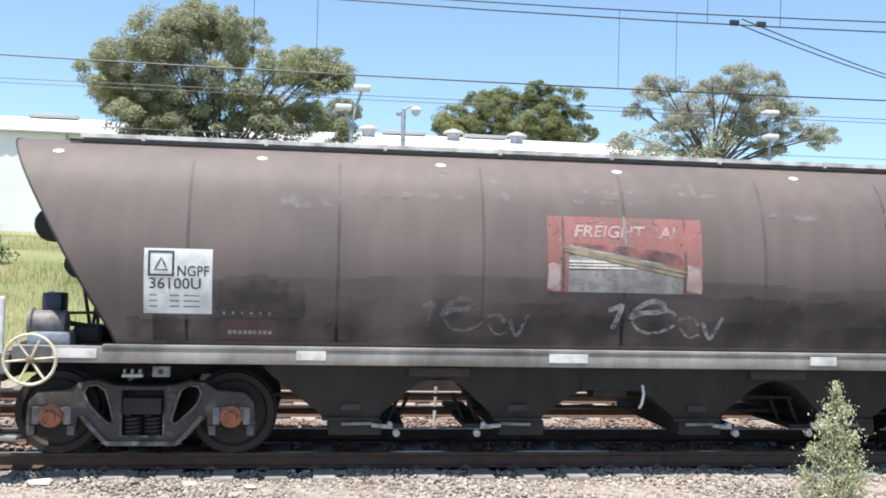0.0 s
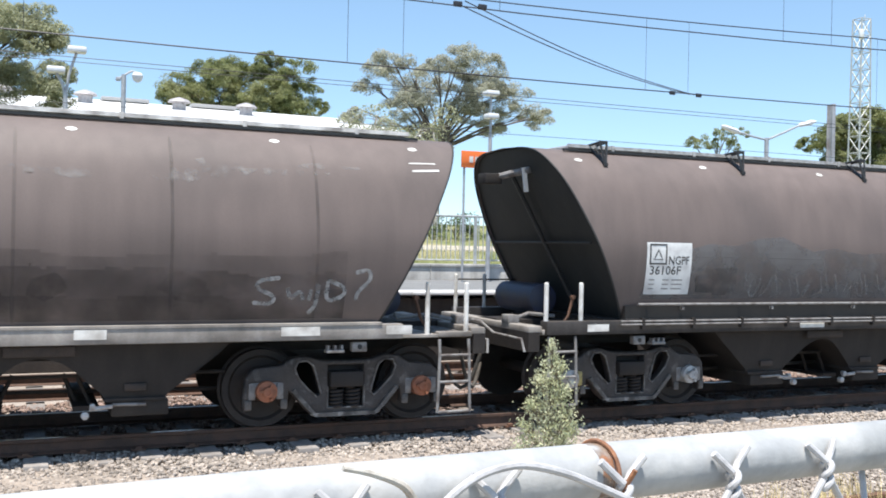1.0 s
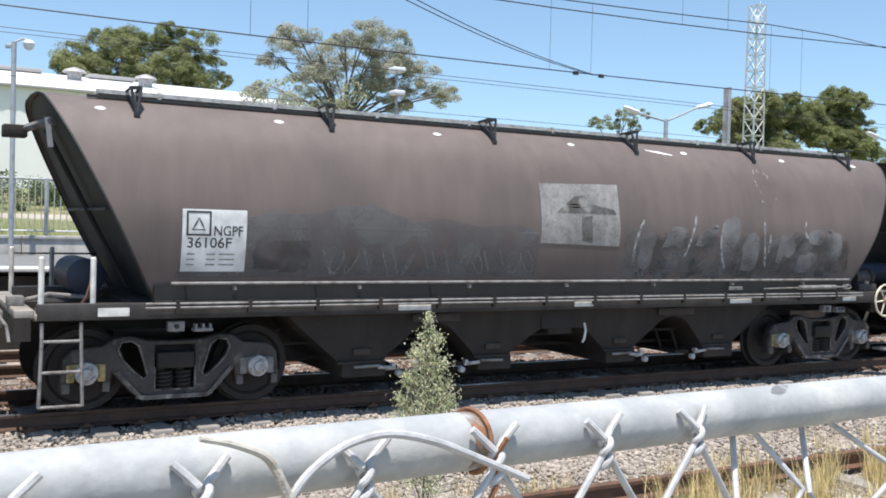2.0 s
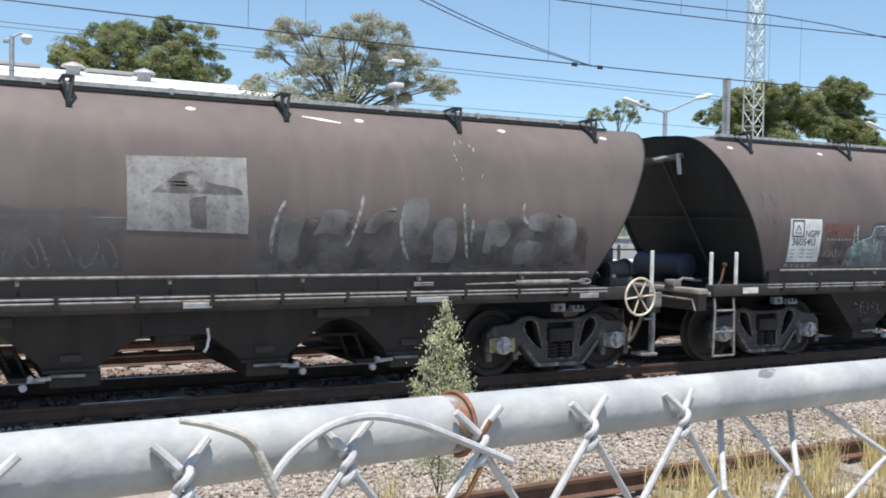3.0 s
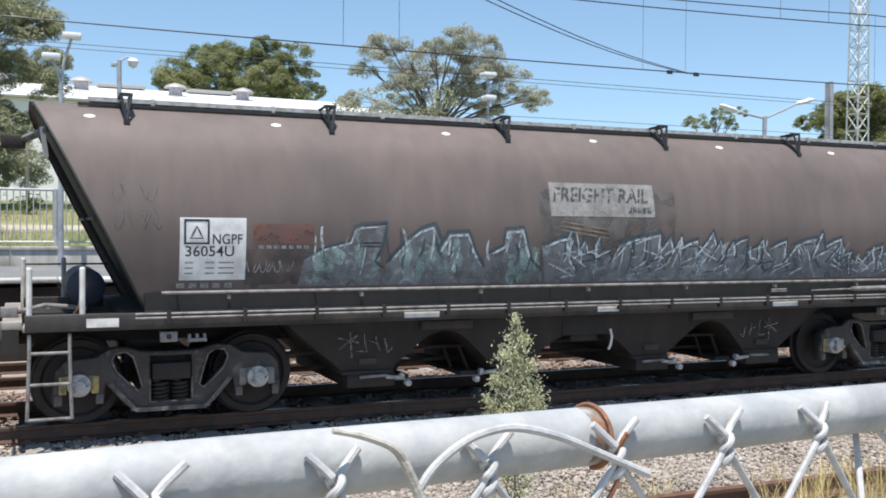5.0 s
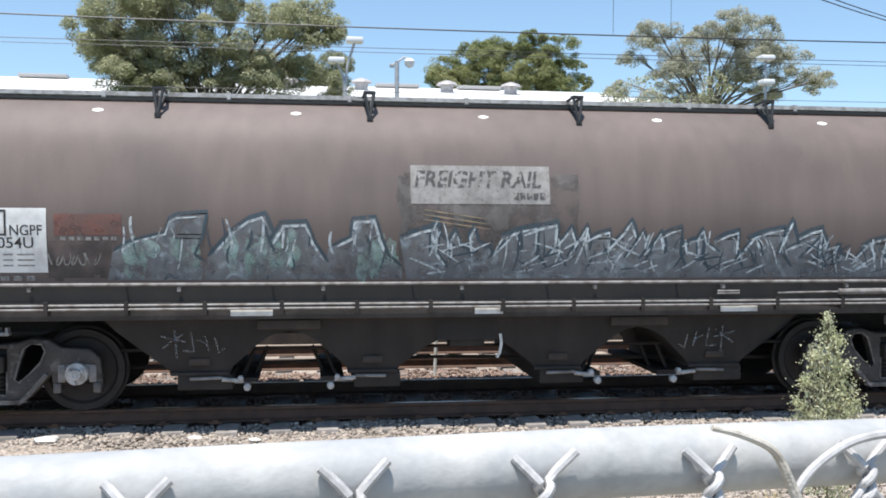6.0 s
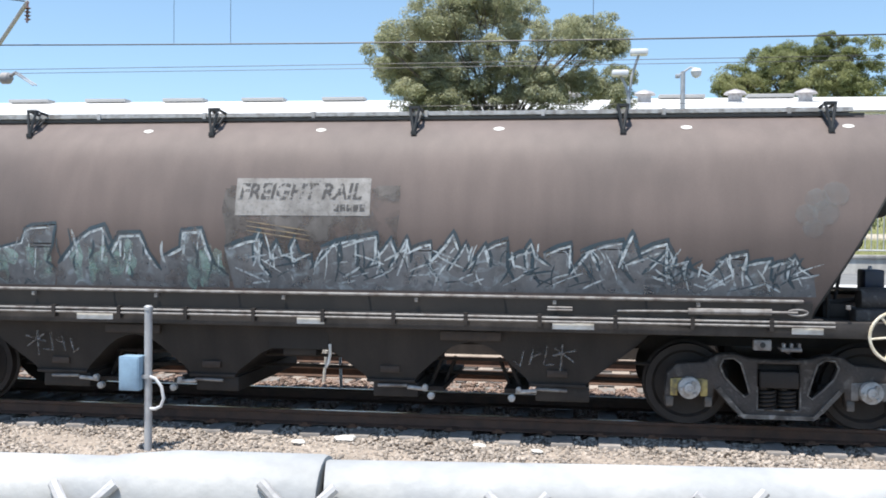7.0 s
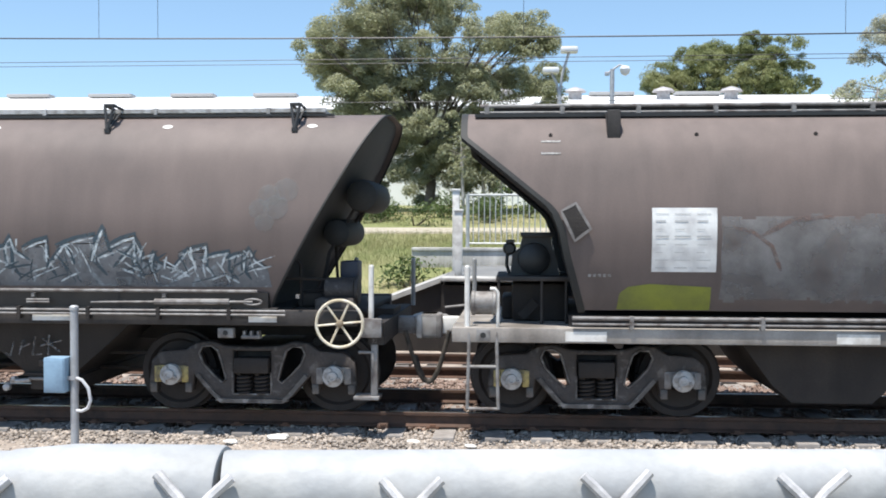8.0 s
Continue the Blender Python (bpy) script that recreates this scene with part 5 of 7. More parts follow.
ribbon(bm, [(11.50, 2.95), (11.82, 2.96)], 0.03, 0.006)
part("scraped_paint", bm, M_WHITE, wagon_red, "pale scraped paint mark")

bm = bmesh.new()
rng = random.Random(92)
for k in range(16):
    fill(bm, blot(rng.uniform(2.0, 10.6), rng.uniform(2.58, 3.0), rng.uniform(0.15, 0.55), rng.uniform(0.03, 0.11), rng), 0.0030 + 0.00003 * k, 0.02)
part("rubbed_mark", bm, M_RUB, wagon_red, "faint chalky rub marks on the paint")["kind"] = "stuff"
BRACKETS = (0.45, 2.60, 4.77, 7.04, 9.25, 11.32)
OVALS = (0.1, 2.0, 4.0, 6.0, 7.95, 9.9, 11.5)
# wagon with the pale worn-out square
wagon_pale = hopper_wagon("grey-brown grain hopper with pale worn square panel", False, True, CAP_GREY, {"seed": 81, "brackets": BRACKETS, "ovals": OVALS})
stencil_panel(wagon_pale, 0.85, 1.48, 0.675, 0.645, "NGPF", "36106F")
panel = part("worn_panel", fill(bmesh.new(), wobbly(5.32, 6.56, 1.82, 2.60, 6, 0.012, 3), 0.006), M_FADED, wagon_pale, "scrubbed pale square of old paint")
panel.location.x = -0.05
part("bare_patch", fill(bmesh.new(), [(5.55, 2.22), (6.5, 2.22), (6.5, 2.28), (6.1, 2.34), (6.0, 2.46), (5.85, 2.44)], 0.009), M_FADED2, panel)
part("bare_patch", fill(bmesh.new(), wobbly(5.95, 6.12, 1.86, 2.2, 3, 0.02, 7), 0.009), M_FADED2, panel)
part("overpaint", fill(bmesh.new(), [(0.8, 1.42), (5.25, 1.42), (5.25, 1.98), (4.9, 2.07), (4.4, 2.02), (3.9, 2.10), (3.5, 2.05), (3.0, 2.23), (2.6, 2.20), (2.2, 2.10), (1.8, 2.12), (1.4, 2.02), (0.95, 1.95)], 0.0035, 0.006), M_BUFF, wagon_pale, "mid-grey overpainted band with wavy edge")
part("overpaint", fill(bmesh.new(), wobbly(6.62, 10.7, 1.42, 1.98, 26, 0.09, 9), 0.0035), M_BUFF, wagon_pale, "grey overpainted band")
part("overpaint", fill(bmesh.new(), wobbly(1.62, 2.25, 1.5, 1.82, 6, 0.03, 12), 0.006), M_BUFF2, wagon_pale, "dark overpainted patch")
tag_strokes(wagon_pale, 2.3, 5.2, 1.45, 1.75, 16, 21, width=0.022)["kind"] = "stuff"
GHOSTS = (                           # the covered letters: solid blocks with dark gaps between
    [(6.86, 1.56), (6.94, 1.50), (7.10, 1.54), (7.08, 1.76), (7.16, 2.00), (7.10, 2.10), (6.98, 2.14), (6.90, 1.98), (6.84, 1.74)],
    [(7.24, 1.80), (7.46, 1.84), (7.60, 1.78), (7.62, 1.92), (7.72, 2.08), (7.40, 2.10), (7.34, 2.00)],
    [(7.24, 1.54), (7.46, 1.48), (7.58, 1.56), (7.56, 1.70), (7.30, 1.72)],
    [(7.84, 1.84), (8.00, 1.82), (8.04, 1.92), (8.22, 1.98), (8.26, 2.16), (8.10, 2.10), (7.92, 2.04)],
    [(7.92, 1.56), (8.10, 1.46), (8.22, 1.58), (8.24, 1.68), (8.00, 1.66)],
    [(8.34, 1.64), (8.42, 1.50), (8.52, 1.60), (8.56, 1.82), (8.66, 1.96), (8.68, 2.20), (8.60, 2.26), (8.40, 2.24), (8.32, 2.04), (8.30, 1.82)],
    [(8.74, 1.50), (9.02, 1.48), (9.06, 1.72), (9.04, 2.00), (8.92, 2.04), (8.80, 2.00), (8.72, 1.84), (8.76, 1.66)],
    [(9.42, 1.62), (9.52, 1.58), (9.56, 1.74), (9.66, 1.66), (9.76, 1.74), (9.82, 1.86), (9.70, 2.00), (9.50, 2.04), (9.44, 1.86)],
    [(9.86, 1.48), (10.06, 1.44), (10.28, 1.62), (10.30, 1.72), (10.08, 1.78), (9.88, 1.74)],
    [(10.08, 1.90), (10.30, 1.86), (10.40, 1.92), (10.36, 2.12), (10.14, 2.10), (10.02, 2.02)],
    [(10.44, 1.72), (10.62, 1.68), (10.78, 1.62), (10.80, 1.86), (10.76, 2.06), (10.62, 2.06), (10.50, 2.14), (10.44, 1.96)])


part("overpaint", fill(bmesh.new(), wobbly(6.85, 11.0, 1.42, 1.98, 30, 0.06, 58), 0.0042), M_BUFF2, wagon_pale, "dark smudged band behind the covered letters")
for letter in GHOSTS:
    part("graffiti_letter", fill(bmesh.new(), rounded(letter + letter[:1])[:-1], 0.0062, 0.012), M_GHOST, wagon_pale, "large pale ghost of a spray-painted letter")
for x, z, x2, z2, bow in ((6.92, 2.17, 6.78, 1.60, -0.06), (9.26, 2.02, 9.24, 1.72, 0.01), (7.84, 2.25, 7.64, 1.66, 0.02), (8.37, 2.21, 8.45, 1.49, -0.10), (9.14, 2.20, 9.22, 1.55, -0.02), (10.02, 2.23, 10.10, 1.92, -0.09)):
    path = [(x + (x2 - x) * i / 6 + bow * math.sin(math.pi * i / 6), z + (z2 - z) * i / 6) for i in range(7)]
    part("spray_stroke", ribbon(bmesh.new(), path, 0.040, 0.0085), M_CHALK2, wagon_pale, "pale curved spray stroke")
bm = bmesh.new()
ribbon(bm, [(7.25, 3.13), (7.7, 3.08)], 0.03, 0.006)
part("scraped_paint", bm, M_WHITE, wagon_pale)

bm = bmesh.new()
rng = random.Random(91)
for _ in range(9):
    x, z = rng.gauss(9.25, 0.22), rng.uniform(2.35, 3.12)
    ribbon(bm, [(x, z), (x + rng.uniform(-0.02, 0.02), z - rng.uniform(0.015, 0.05))], rng.uniform(0.007, 0.018), 0.006)
part("paint_splash", bm, M_WHITE, wagon_pale, "spattered white paint drops")["kind"] = "stuff"

# wagon with the blue-grey graffiti
wagon_graffiti = hopper_wagon("grey-brown grain hopper covered in blue-grey graffiti", False, True, CAP_GREY, {"seed": 82, "brackets": BRACKETS, "ovals": OVALS})
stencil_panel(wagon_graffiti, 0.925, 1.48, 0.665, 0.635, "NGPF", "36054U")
panel = part("worn_panel", rect(bmesh.new(), 5.17, 6.64, 2.18, 2.58, 0.006), M_FADED, wagon_graffiti, "peeling white panel with dark worn lettering")
part("worn_lettering", lettering("FREIGHT RAIL", 5.20, 2.36, 0.165, 0.92, 0.005), M_WORNINK, panel, "dark worn capital letters")
bm = bmesh.new()
for k in range(5):
    rect(bm, 6.25 + k * 0.07, 6.305 + k * 0.07, 2.23, 2.30, 0.010)
part("worn_lettering_bar", bm, M_WORNINK, panel)["kind"] = "stuff"
part("worn_panel", fill(bmesh.new(), wobbly(5.05, 6.95, 1.5, 2.5, 6, 0.03, 31), 0.0035), M_FADED2, wagon_graffiti, "dull brownish square of old paint")
bm = bmesh.new()
for d in (0.0, 0.05, 0.10):
    ribbon(bm, [(5.3, 2.12 - d), (6.0, 2.02 - d)], 0.012, 0.008)
part("diagonal_stripe", bm, M_OCHRE, panel)
part("red_block", rect(bmesh.new(), 1.66, 2.3, 1.85, 2.06, 0.005), M_BRICK, wagon_graffiti, "dull brick-red block")
bm = bmesh.new()
for k in range(7):
    rect(bm, 1.72 + k * 0.08, 1.77 + k * 0.08, 1.80, 1.835, 0.009)
for k in range(5):
    rect(bm, 0.9 + k * 0.12, 0.98 + k * 0.12, 1.40, 1.45, 0.009)
part("stencil_bar", bm, M_FAINT, wagon_graffiti)["kind"] = "stuff"
tag_strokes(wagon_graffiti, 1.6, 2.1, 1.55, 1.68, 7, 33, M_FAINT, 0.012, "pale hand-painted scrawl")
part("overpaint", fill(bmesh.new(), wobbly(1.56, 2.3, 1.42, 1.82, 6, 0.03, 52), 0.0035), M_BUFF2, wagon_graffiti, "dark overpainted patch")
tag_strokes(wagon_graffiti, 0.28, 0.72, 2.28, 2.46, 4, 37, M_BUFF, 0.014)
tag_strokes(wagon_graffiti, 0.3, 0.74, 2.02, 2.22, 5, 38, M_BUFF, 0.014)
graffiti(wagon_graffiti, (
    [(2.15, 1.40), (2.21, 1.69), (2.36, 1.79), (2.71, 1.88), (2.76, 2.03), (2.84, 2.07), (3.13, 2.09), (3.08, 1.84), (3.0, 1.66), (3.11, 1.58), (3.06, 1.40)],
    [(3.08, 1.40), (3.13, 1.64), (3.37, 1.91), (3.54, 2.03), (3.70, 2.08), (3.78, 1.88), (3.74, 1.40)],
    [(3.68, 1.40), (3.72, 1.77), (3.85, 1.99), (4.11, 2.00), (4.20, 1.77), (4.33, 1.58), (4.34, 1.40)],
    [(4.28, 1.40), (4.33, 1.73), (4.55, 1.84), (4.57, 2.03), (4.81, 2.05), (4.87, 1.84), (4.94, 1.66), (5.09, 1.53), (5.08, 1.40)]), 8, True, 6)
graffiti(wagon_graffiti, shards(5.3, 9.6, 0.24, 1.40, 0.46, 0.66, 19), 20, False, 4)
graffiti(wagon_graffiti, shards(9.6, 11.0, 0.2, 1.40, 0.34, 0.52, 23), 24, False, 4)
bm = bmesh.new()
for cx, cz, r in ((11.2, 2.42, 0.13), (11.02, 2.36, 0.12), (11.10, 2.24, 0.13), (10.92, 2.22, 0.11), (10.98, 2.08, 0.10)):
    cx += 0.1
    fill(bm, [(cx + r * math.cos(k * math.tau / 16), cz + r * math.sin(k * math.tau / 16)) for k in range(16)], 0.004 + r * 0.01)
part("overpaint", bm, M_DAB, wagon_graffiti, "round dabs of lighter grey")["kind"] = "stuff"
for x0, flip, lift in ((8.15, 1, 0.0), (2.62, 0, 0.02)):
    bm = bmesh.new()
    for pts in ([(0.0, 0.05), (0.06, 0.0), (0.10, 0.16)], [(0.16, 0.02), (0.20, 0.18), (0.28, 0.14), (0.18, 0.10)], [(0.34, 0.22), (0.31, 0.02), (0.42, 0.03)], [(0.50, 0.24), (0.48, -0.04)], [(0.40, 0.12), (0.64, 0.18)], [(0.42, 0.20), (0.62, 0.06)]):
        tube(bm, [(x0 + (a if flip else 0.66 - a), -1.228, 0.62 + b + lift) for a, b in pts], 0.010, 4)
    part("graffiti", bm, M_CHALK, wagon_graffiti, "small pale tag on the skirt")["kind"] = "stuff"

# the wagon ahead, of which little shows
wagon_ahead = hopper_wagon("grey-brown grain hopper at the head of the row", False, False, CAP_RUST, {"seed": 75, "brackets": (), "ovals": OVALS})


def ridge_wagon():
    """A hopper of another build: cranked ends and a railed roof."""
    X = lambda x: x
    wagon = thing("hopper_wagon", "grey grain hopper with cranked ends and lime patch", "hopper wagon", group="train wagons")
    left = [(1.10, 0.76), (1.75, 0.58), (2.0, 0.53), (2.22, 0.44), (2.98, -0.49), (3.30, -0.50)]
    right = [(z, LENGTH - x) for z, x in left]
    part("hopper_shell", body_shell((left, right)), M_BODY_D, wagon, "curved grey hopper side with soot streaks")
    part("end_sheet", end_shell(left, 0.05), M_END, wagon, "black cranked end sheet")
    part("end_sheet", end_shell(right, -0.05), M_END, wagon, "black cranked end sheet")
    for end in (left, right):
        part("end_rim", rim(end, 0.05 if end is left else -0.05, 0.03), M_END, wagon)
    bm = bmesh.new()
    for s in (-1, 1):
        box(bm, -0.61, 12.35, s * 1.40, s * 1.22, 0.85, 1.0, 0.008)
    box(bm, -0.61, 0.75, -1.22, 1.22, 0.96, 1.0)
    box(bm, 11.0, 12.35, -1.22, 1.22, 0.96, 1.0)
    part("side_sill", bm, M_SILL_PALE, wagon, "light grey side sill")
    bm = bmesh.new()
    box(bm, -0.58, 12.3, -0.3, 0.3, 0.72, 0.96)
    box(bm, 0.6, 11.1, -1.2, 1.2, 0.9, 1.12)
    part("underframe", bm, M_SOOT_SHADE, wagon)
    bm = bmesh.new()
    for z in (1.11, 1.05):
        tube(bm, [(0.62, -1.42, z), (11.1, -1.42, z)], 0.02 if z > 1.1 else 0.014, 8)
    for k in range(8):
        box(bm, 1.2 + k * 1.3, 1.24 + k * 1.3, -1.44, -1.36, 1.0, 1.13)
    part("long_hand_rail", bm, M_WORN, wagon, "long worn steel pipe along the side")
    for x in (0.55, 3.25, 6.0, 8.75):
        bm = bmesh.new()
        box(bm, x, x + 0.42, -1.408, -1.402, 0.87, 0.97)
        part("reflective_strip", bm, M_WHITE, wagon, "white reflective strip")
    running_gear(wagon, CAP_GREY)
    for a, b in ((2.3, 4.3), (4.6, 7.2), (7.5, 9.5)):
        bm = bmesh.new()
        prism(bm, [(a, 0.95), (b, 0.95), (b - 0.4, 0.4), (b - 0.6, 0.22), (a + 0.6, 0.22), (a + 0.4, 0.4)], -1.1, 1.1)
        chute = part("outlet_chute", bm, M_SOOT_SHADE, wagon, "sooty rounded discharge chute")
        bm = bmesh.new()
        tube(bm, [(b - 0.3, -1.13, 0.45), (b - 0.1, -1.15, 0.42)], 0.03, 8)
        part("gate_handle", bm, M_GREYCAP, chute)
    coupler(wagon, X, -0.56, -1, M_WHITE)
    coupler(wagon, X, 12.7, 1)
    # railed roof walkway
    bm = bmesh.new()
    for z, r in ((3.345, 0.020), (3.275, 0.015)):
        for s in (-1, 1):
            tube(bm, [(-0.35, s * 0.82, z), (12.1, s * 0.82, z)], r, 8)
    for k in range(16):
        for s in (-1, 1):
            box(bm, -0.3 + k * 0.81, -0.25 + k * 0.81, s * 0.80, s * 0.84, 3.22, 3.352)
    part("roof_rail", bm, M_WORN, wagon, "double pipe rail along the roof")
    bm = bmesh.new()
    for s in (-1, 1):
        box(bm, -0.4, 12.1, s * 0.86, s * 0.92, 3.215, 3.25)
    part("roof_gutter", bm, M_BLACK, wagon)
    bm = bmesh.new()
    box(bm, -0.2, 11.9, -0.8, 0.8, 3.28, 3.33, 0.01)
    part("roof_walkway", bm, M_SOOT_SHADE, wagon)
    bm = bmesh.new()
    box(bm, 0.985, 1.125, -1.165, -0.90, 2.88, 3.26, 0.012)
    part("hatch_bracket", bm, M_SILL, wagon, "grey upright roof bracket")
    for x in (0.4, 1.9, 3.1, 4.3):
        bm = bmesh.new()
        lathe(bm, [(side_y(3.0, 0.02), 0.02), (side_y(3.0, -0.03), 0.02)], (x, 0, 3.0), seg=8)
        part("bolt", bm, M_SOOT_SHADE, wagon)
    plate = part("stencil_panel", rect(bmesh.new(), 1.415, 2.06, 1.585, 2.235, 0.006), M_PLATE, wagon, "dirty white panel, lettering illegible")
    bm = bmesh.new()
    for k in range(8):
        z = 2.17 - k * 0.078
        for a, b in ((1.45, 1.58), (1.64, 1.8), (1.86, 2.0)):
            rect(bm, a, b - 0.03 * (k % 3), z, z + (0.018 if k in (1, 3) else 0.007), 0.010)
    part("small_print", bm, M_PALEINK, plate)["kind"] = "stuff"
    part("lime_patch", fill(bmesh.new(), [(1.08, 1.19), (2.02, 1.19), (2.02, 1.45), (1.4, 1.46), (1.2, 1.44), (1.1, 1.36)], 0.005), M_LIME, wagon, "flat lime-green paint patch")
    box_bm = bmesh.new()
    for k in range(2):
        rect(box_bm, 0.30, 0.50, 2.92 - k * 0.13, 2.94 - k * 0.13, 0.006)
    for k in range(5):
        rect(box_bm, 0.78 + k * 0.05, 0.81 + k * 0.05, 1.53, 1.56, 0.007)
    part("stencil_bar", box_bm, M_FAINT, wagon)["kind"] = "stuff"
    bm = bmesh.new()
    fill(bm, [(0.50, 2.20), (0.65, 2.28), (0.80, 2.02), (0.64, 1.90)], 0.03)
    part("inspection_cover", bm, M_SOOT_SHADE, wagon, "tilted dark cover with pale edge")
    bm = bmesh.new()
    ribbon(bm, [(0.50, 2.20), (0.65, 2.28), (0.80, 2.02), (0.64, 1.90), (0.50, 2.20)], 0.030, 0.034)
    part("cover_frame", bm, M_GEAR, wagon, "pale worn frame of the cover")
    part("overpaint", fill(bmesh.new(), wobbly(2.1, 3.9, 1.3, 2.15, 24, 0.03, 41), 0.004), M_GHOST, wagon, "warm grey overpainted patch")
    bm = bmesh.new()
    ribbon(bm, [(2.15, 2.05), (2.4, 2.0), (2.6, 1.85), (2.7, 1.6)], 0.04, 0.007)
    ribbon(bm, [(2.5, 1.95), (2.8, 2.12), (3.2, 2.15)], 0.05, 0.007)
    part("graffiti", bm, material("faded_salmon", (0.19, 0.125, 0.105), 0.65, 0, (0.15, 0.11, 0.1), 4, worn=(0.3, 0.6), worn_scale=9, cover=0.7), wagon, "faded salmon spray strokes")
    # end gear
    bm = bmesh.new()
    prism(bm, [(-0.02, 1.51), (0.0, 1.74), (0.08, 1.80), (0.12, 1.95), (0.42, 1.95), (0.45, 1.80), (0.50, 1.66), (0.52, 1.51)], -0.62, -0.05)
    lathe(bm, [(-0.72, 0.10), (-0.68, 0.17), (-0.60, 0.18), (0.1, 0.18)], (0.24, 0, 1.69), seg=22)
    box(bm, 0.09, 0.45, -0.68, -0.02, 1.93, 1.98, 0.012)
    lathe(bm, [(-0.60, 0.05), (-0.56, 0.075), (-0.3, 0.075)], (-0.03, 0, 1.80), seg=12)
    tube(bm, [(0.0, -0.55, 1.86), (-0.05, -0.55, 1.84), (-0.06, -0.55, 1.62), (-0.03, -0.55, 1.52)], 0.022, 6)
    box(bm, -0.07, 0.03, -0.6, -0.4, 1.86, 1.90, 0.01)
    part("compressor", bm, M_BLACK, wagon, "black brake control unit")
    bm = bmesh.new()
    box(bm, -0.17, 0.62, -0.95, 0.3, 1.46, 1.51, 0.008)
    for x in (-0.14, 0.32, 0.58):
        tube(bm, [(x, -0.93, 1.0), (x, -0.93, 1.47)], 0.014, 6)
    part("equipment_shelf", bm, M_SILL, wagon, "rusty equipment shelf")
    bm = bmesh.new()
    box(bm, 0.0, 0.62, -0.6, 0.6, 1.0, 1.42, 0.04)
    box(bm, -0.12, 0.02, -0.4, 0.5, 1.0, 1.25, 0.03)
    plank(bm, [(0.10, 1.05), (0.26, 1.22)], 0.10, -0.70, -0.64)
    part("valve_gear", bm, M_SOOT_SHADE, wagon, "sooty brake gear under the shelf")
    bm = bmesh.new()
    lathe(bm, [(-0.15, 0.06), (-0.13, 0.135), (-0.10, 0.135), (-0.09, 0.125), (0.09, 0.125), (0.10, 0.135), (0.13, 0.135), (0.15, 0.06)], (-0.30, -0.9, 1.22), axis="X", seg=18)
    tube(bm, [(-0.45, -0.9, 1.2), (-0.72, -0.9, 1.17)], 0.014, 6)
    part("brake_cylinder", bm, M_WORN, wagon, "pale brake cylinder")
    bm = bmesh.new()
    tube(bm, [(-0.14, -1.3, 1.0), (-0.14, -1.33, 1.36), (-0.17, -1.33, 1.40), (-0.22, -1.33, 1.40)], 0.018, 8)
    part("grab_rail", bm, M_WHITE, wagon, "bent white grab rail")
    stanchion(wagon, X, -0.46, -1.28, 1.0, 1.62, M_WHITE)
    stanchion(wagon, X, -0.50, 1.25, 1.0, 1.62, M_POST)
    ladder(wagon, lambda x: x * 0.8 - 0.10, -0.42, -1.38, (0.60, 0.165))
    bm = bmesh.new()
    box(bm, -0.36, -0.22, -1.412, -1.36, 0.865, 0.985, 0.006)
    part("lifting_eye", bm, M_WORN, wagon)
    bm = bmesh.new()
    lathe(bm, [(-1.417, 0.03), (-1.41, 0.03)], (-0.29, 0, 0.925), seg=12)
    part("eye_hole", bm, M_BLACK, wagon)
    return wagon


wagon_ridge = ridge_wagon()
WAGONS = ((wagon_ahead, 0.08 - PITCH), (wagon_red, 0.075), (wagon_pale, 0.03 + PITCH), (wagon_graffiti, 2 * PITCH), (wagon_ridge, 3 * PITCH - 0.10))


# ---- platform and what stands on it ----
PLAT_X0, PLAT_X1, PLAT_Z, WALL_Y = -1.45, 60.0, 1.18, 22.5
platform = thing("platform", "concrete station platform with white edge", "platform", kind="structure")
# the shadow below the coping is put into this face's colour
bm = bmesh.new()
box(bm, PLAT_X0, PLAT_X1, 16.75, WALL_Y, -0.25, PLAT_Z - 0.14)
part("platform_wall", bm, M_SOOT_SHADE, platform, "platform face painted dark as its shadow")
for i in range(31):
    bm = bmesh.new()
    x = PLAT_X0 + i * 2.0
    box(bm, x + 0.008, x + 1.992, 16.55, 17.25, PLAT_Z - 0.06, PLAT_Z, 0.010)
    part("coping_slab", bm, M_COPING if i > 0 else M_CONCRETE, platform)
bm = bmesh.new()
box(bm, PLAT_X0, PLAT_X1, 17.25, WALL_Y, PLAT_Z - 0.14, PLAT_Z - 0.01)
part("platform_surface", bm, M_ASPHALT, platform, "grey asphalt platform surface")
bm = bmesh.new()
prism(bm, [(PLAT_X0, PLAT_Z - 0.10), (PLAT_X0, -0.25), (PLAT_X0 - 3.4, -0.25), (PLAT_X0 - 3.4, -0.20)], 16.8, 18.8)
ramp = part("ramp", bm, M_SOOT_SHADE, platform, "dark ramp at the platform end")
bm = bmesh.new()
prism(bm, [(PLAT_X0 - 0.005, PLAT_Z - 0.005), (PLAT_X0 - 0.005, PLAT_Z - 0.09), (PLAT_X0 - 3.4, -0.19), (PLAT_X0 - 3.4, -0.105)], 16.7, 18.85)
part("ramp_slab", bm, M_CONCRETE, ramp, "sloping concrete ramp slab")

rear_wall = thing("retaining_wall", "low stained concrete wall behind the platform", "wall", kind="structure")
for i in range(24):
    bm = bmesh.new()
    x = -2.6 + i * 2.4
    box(bm, x + 0.006, x + 2.394, WALL_Y, WALL_Y + 0.3, 0.7, 1.50, 0.012)
    box(bm, x + 0.006, x + 2.394, WALL_Y - 0.03, WALL_Y + 0.33, 1.50, 1.58, 0.012)
    part("wall_panel", bm, M_CONCRETE, rear_wall)

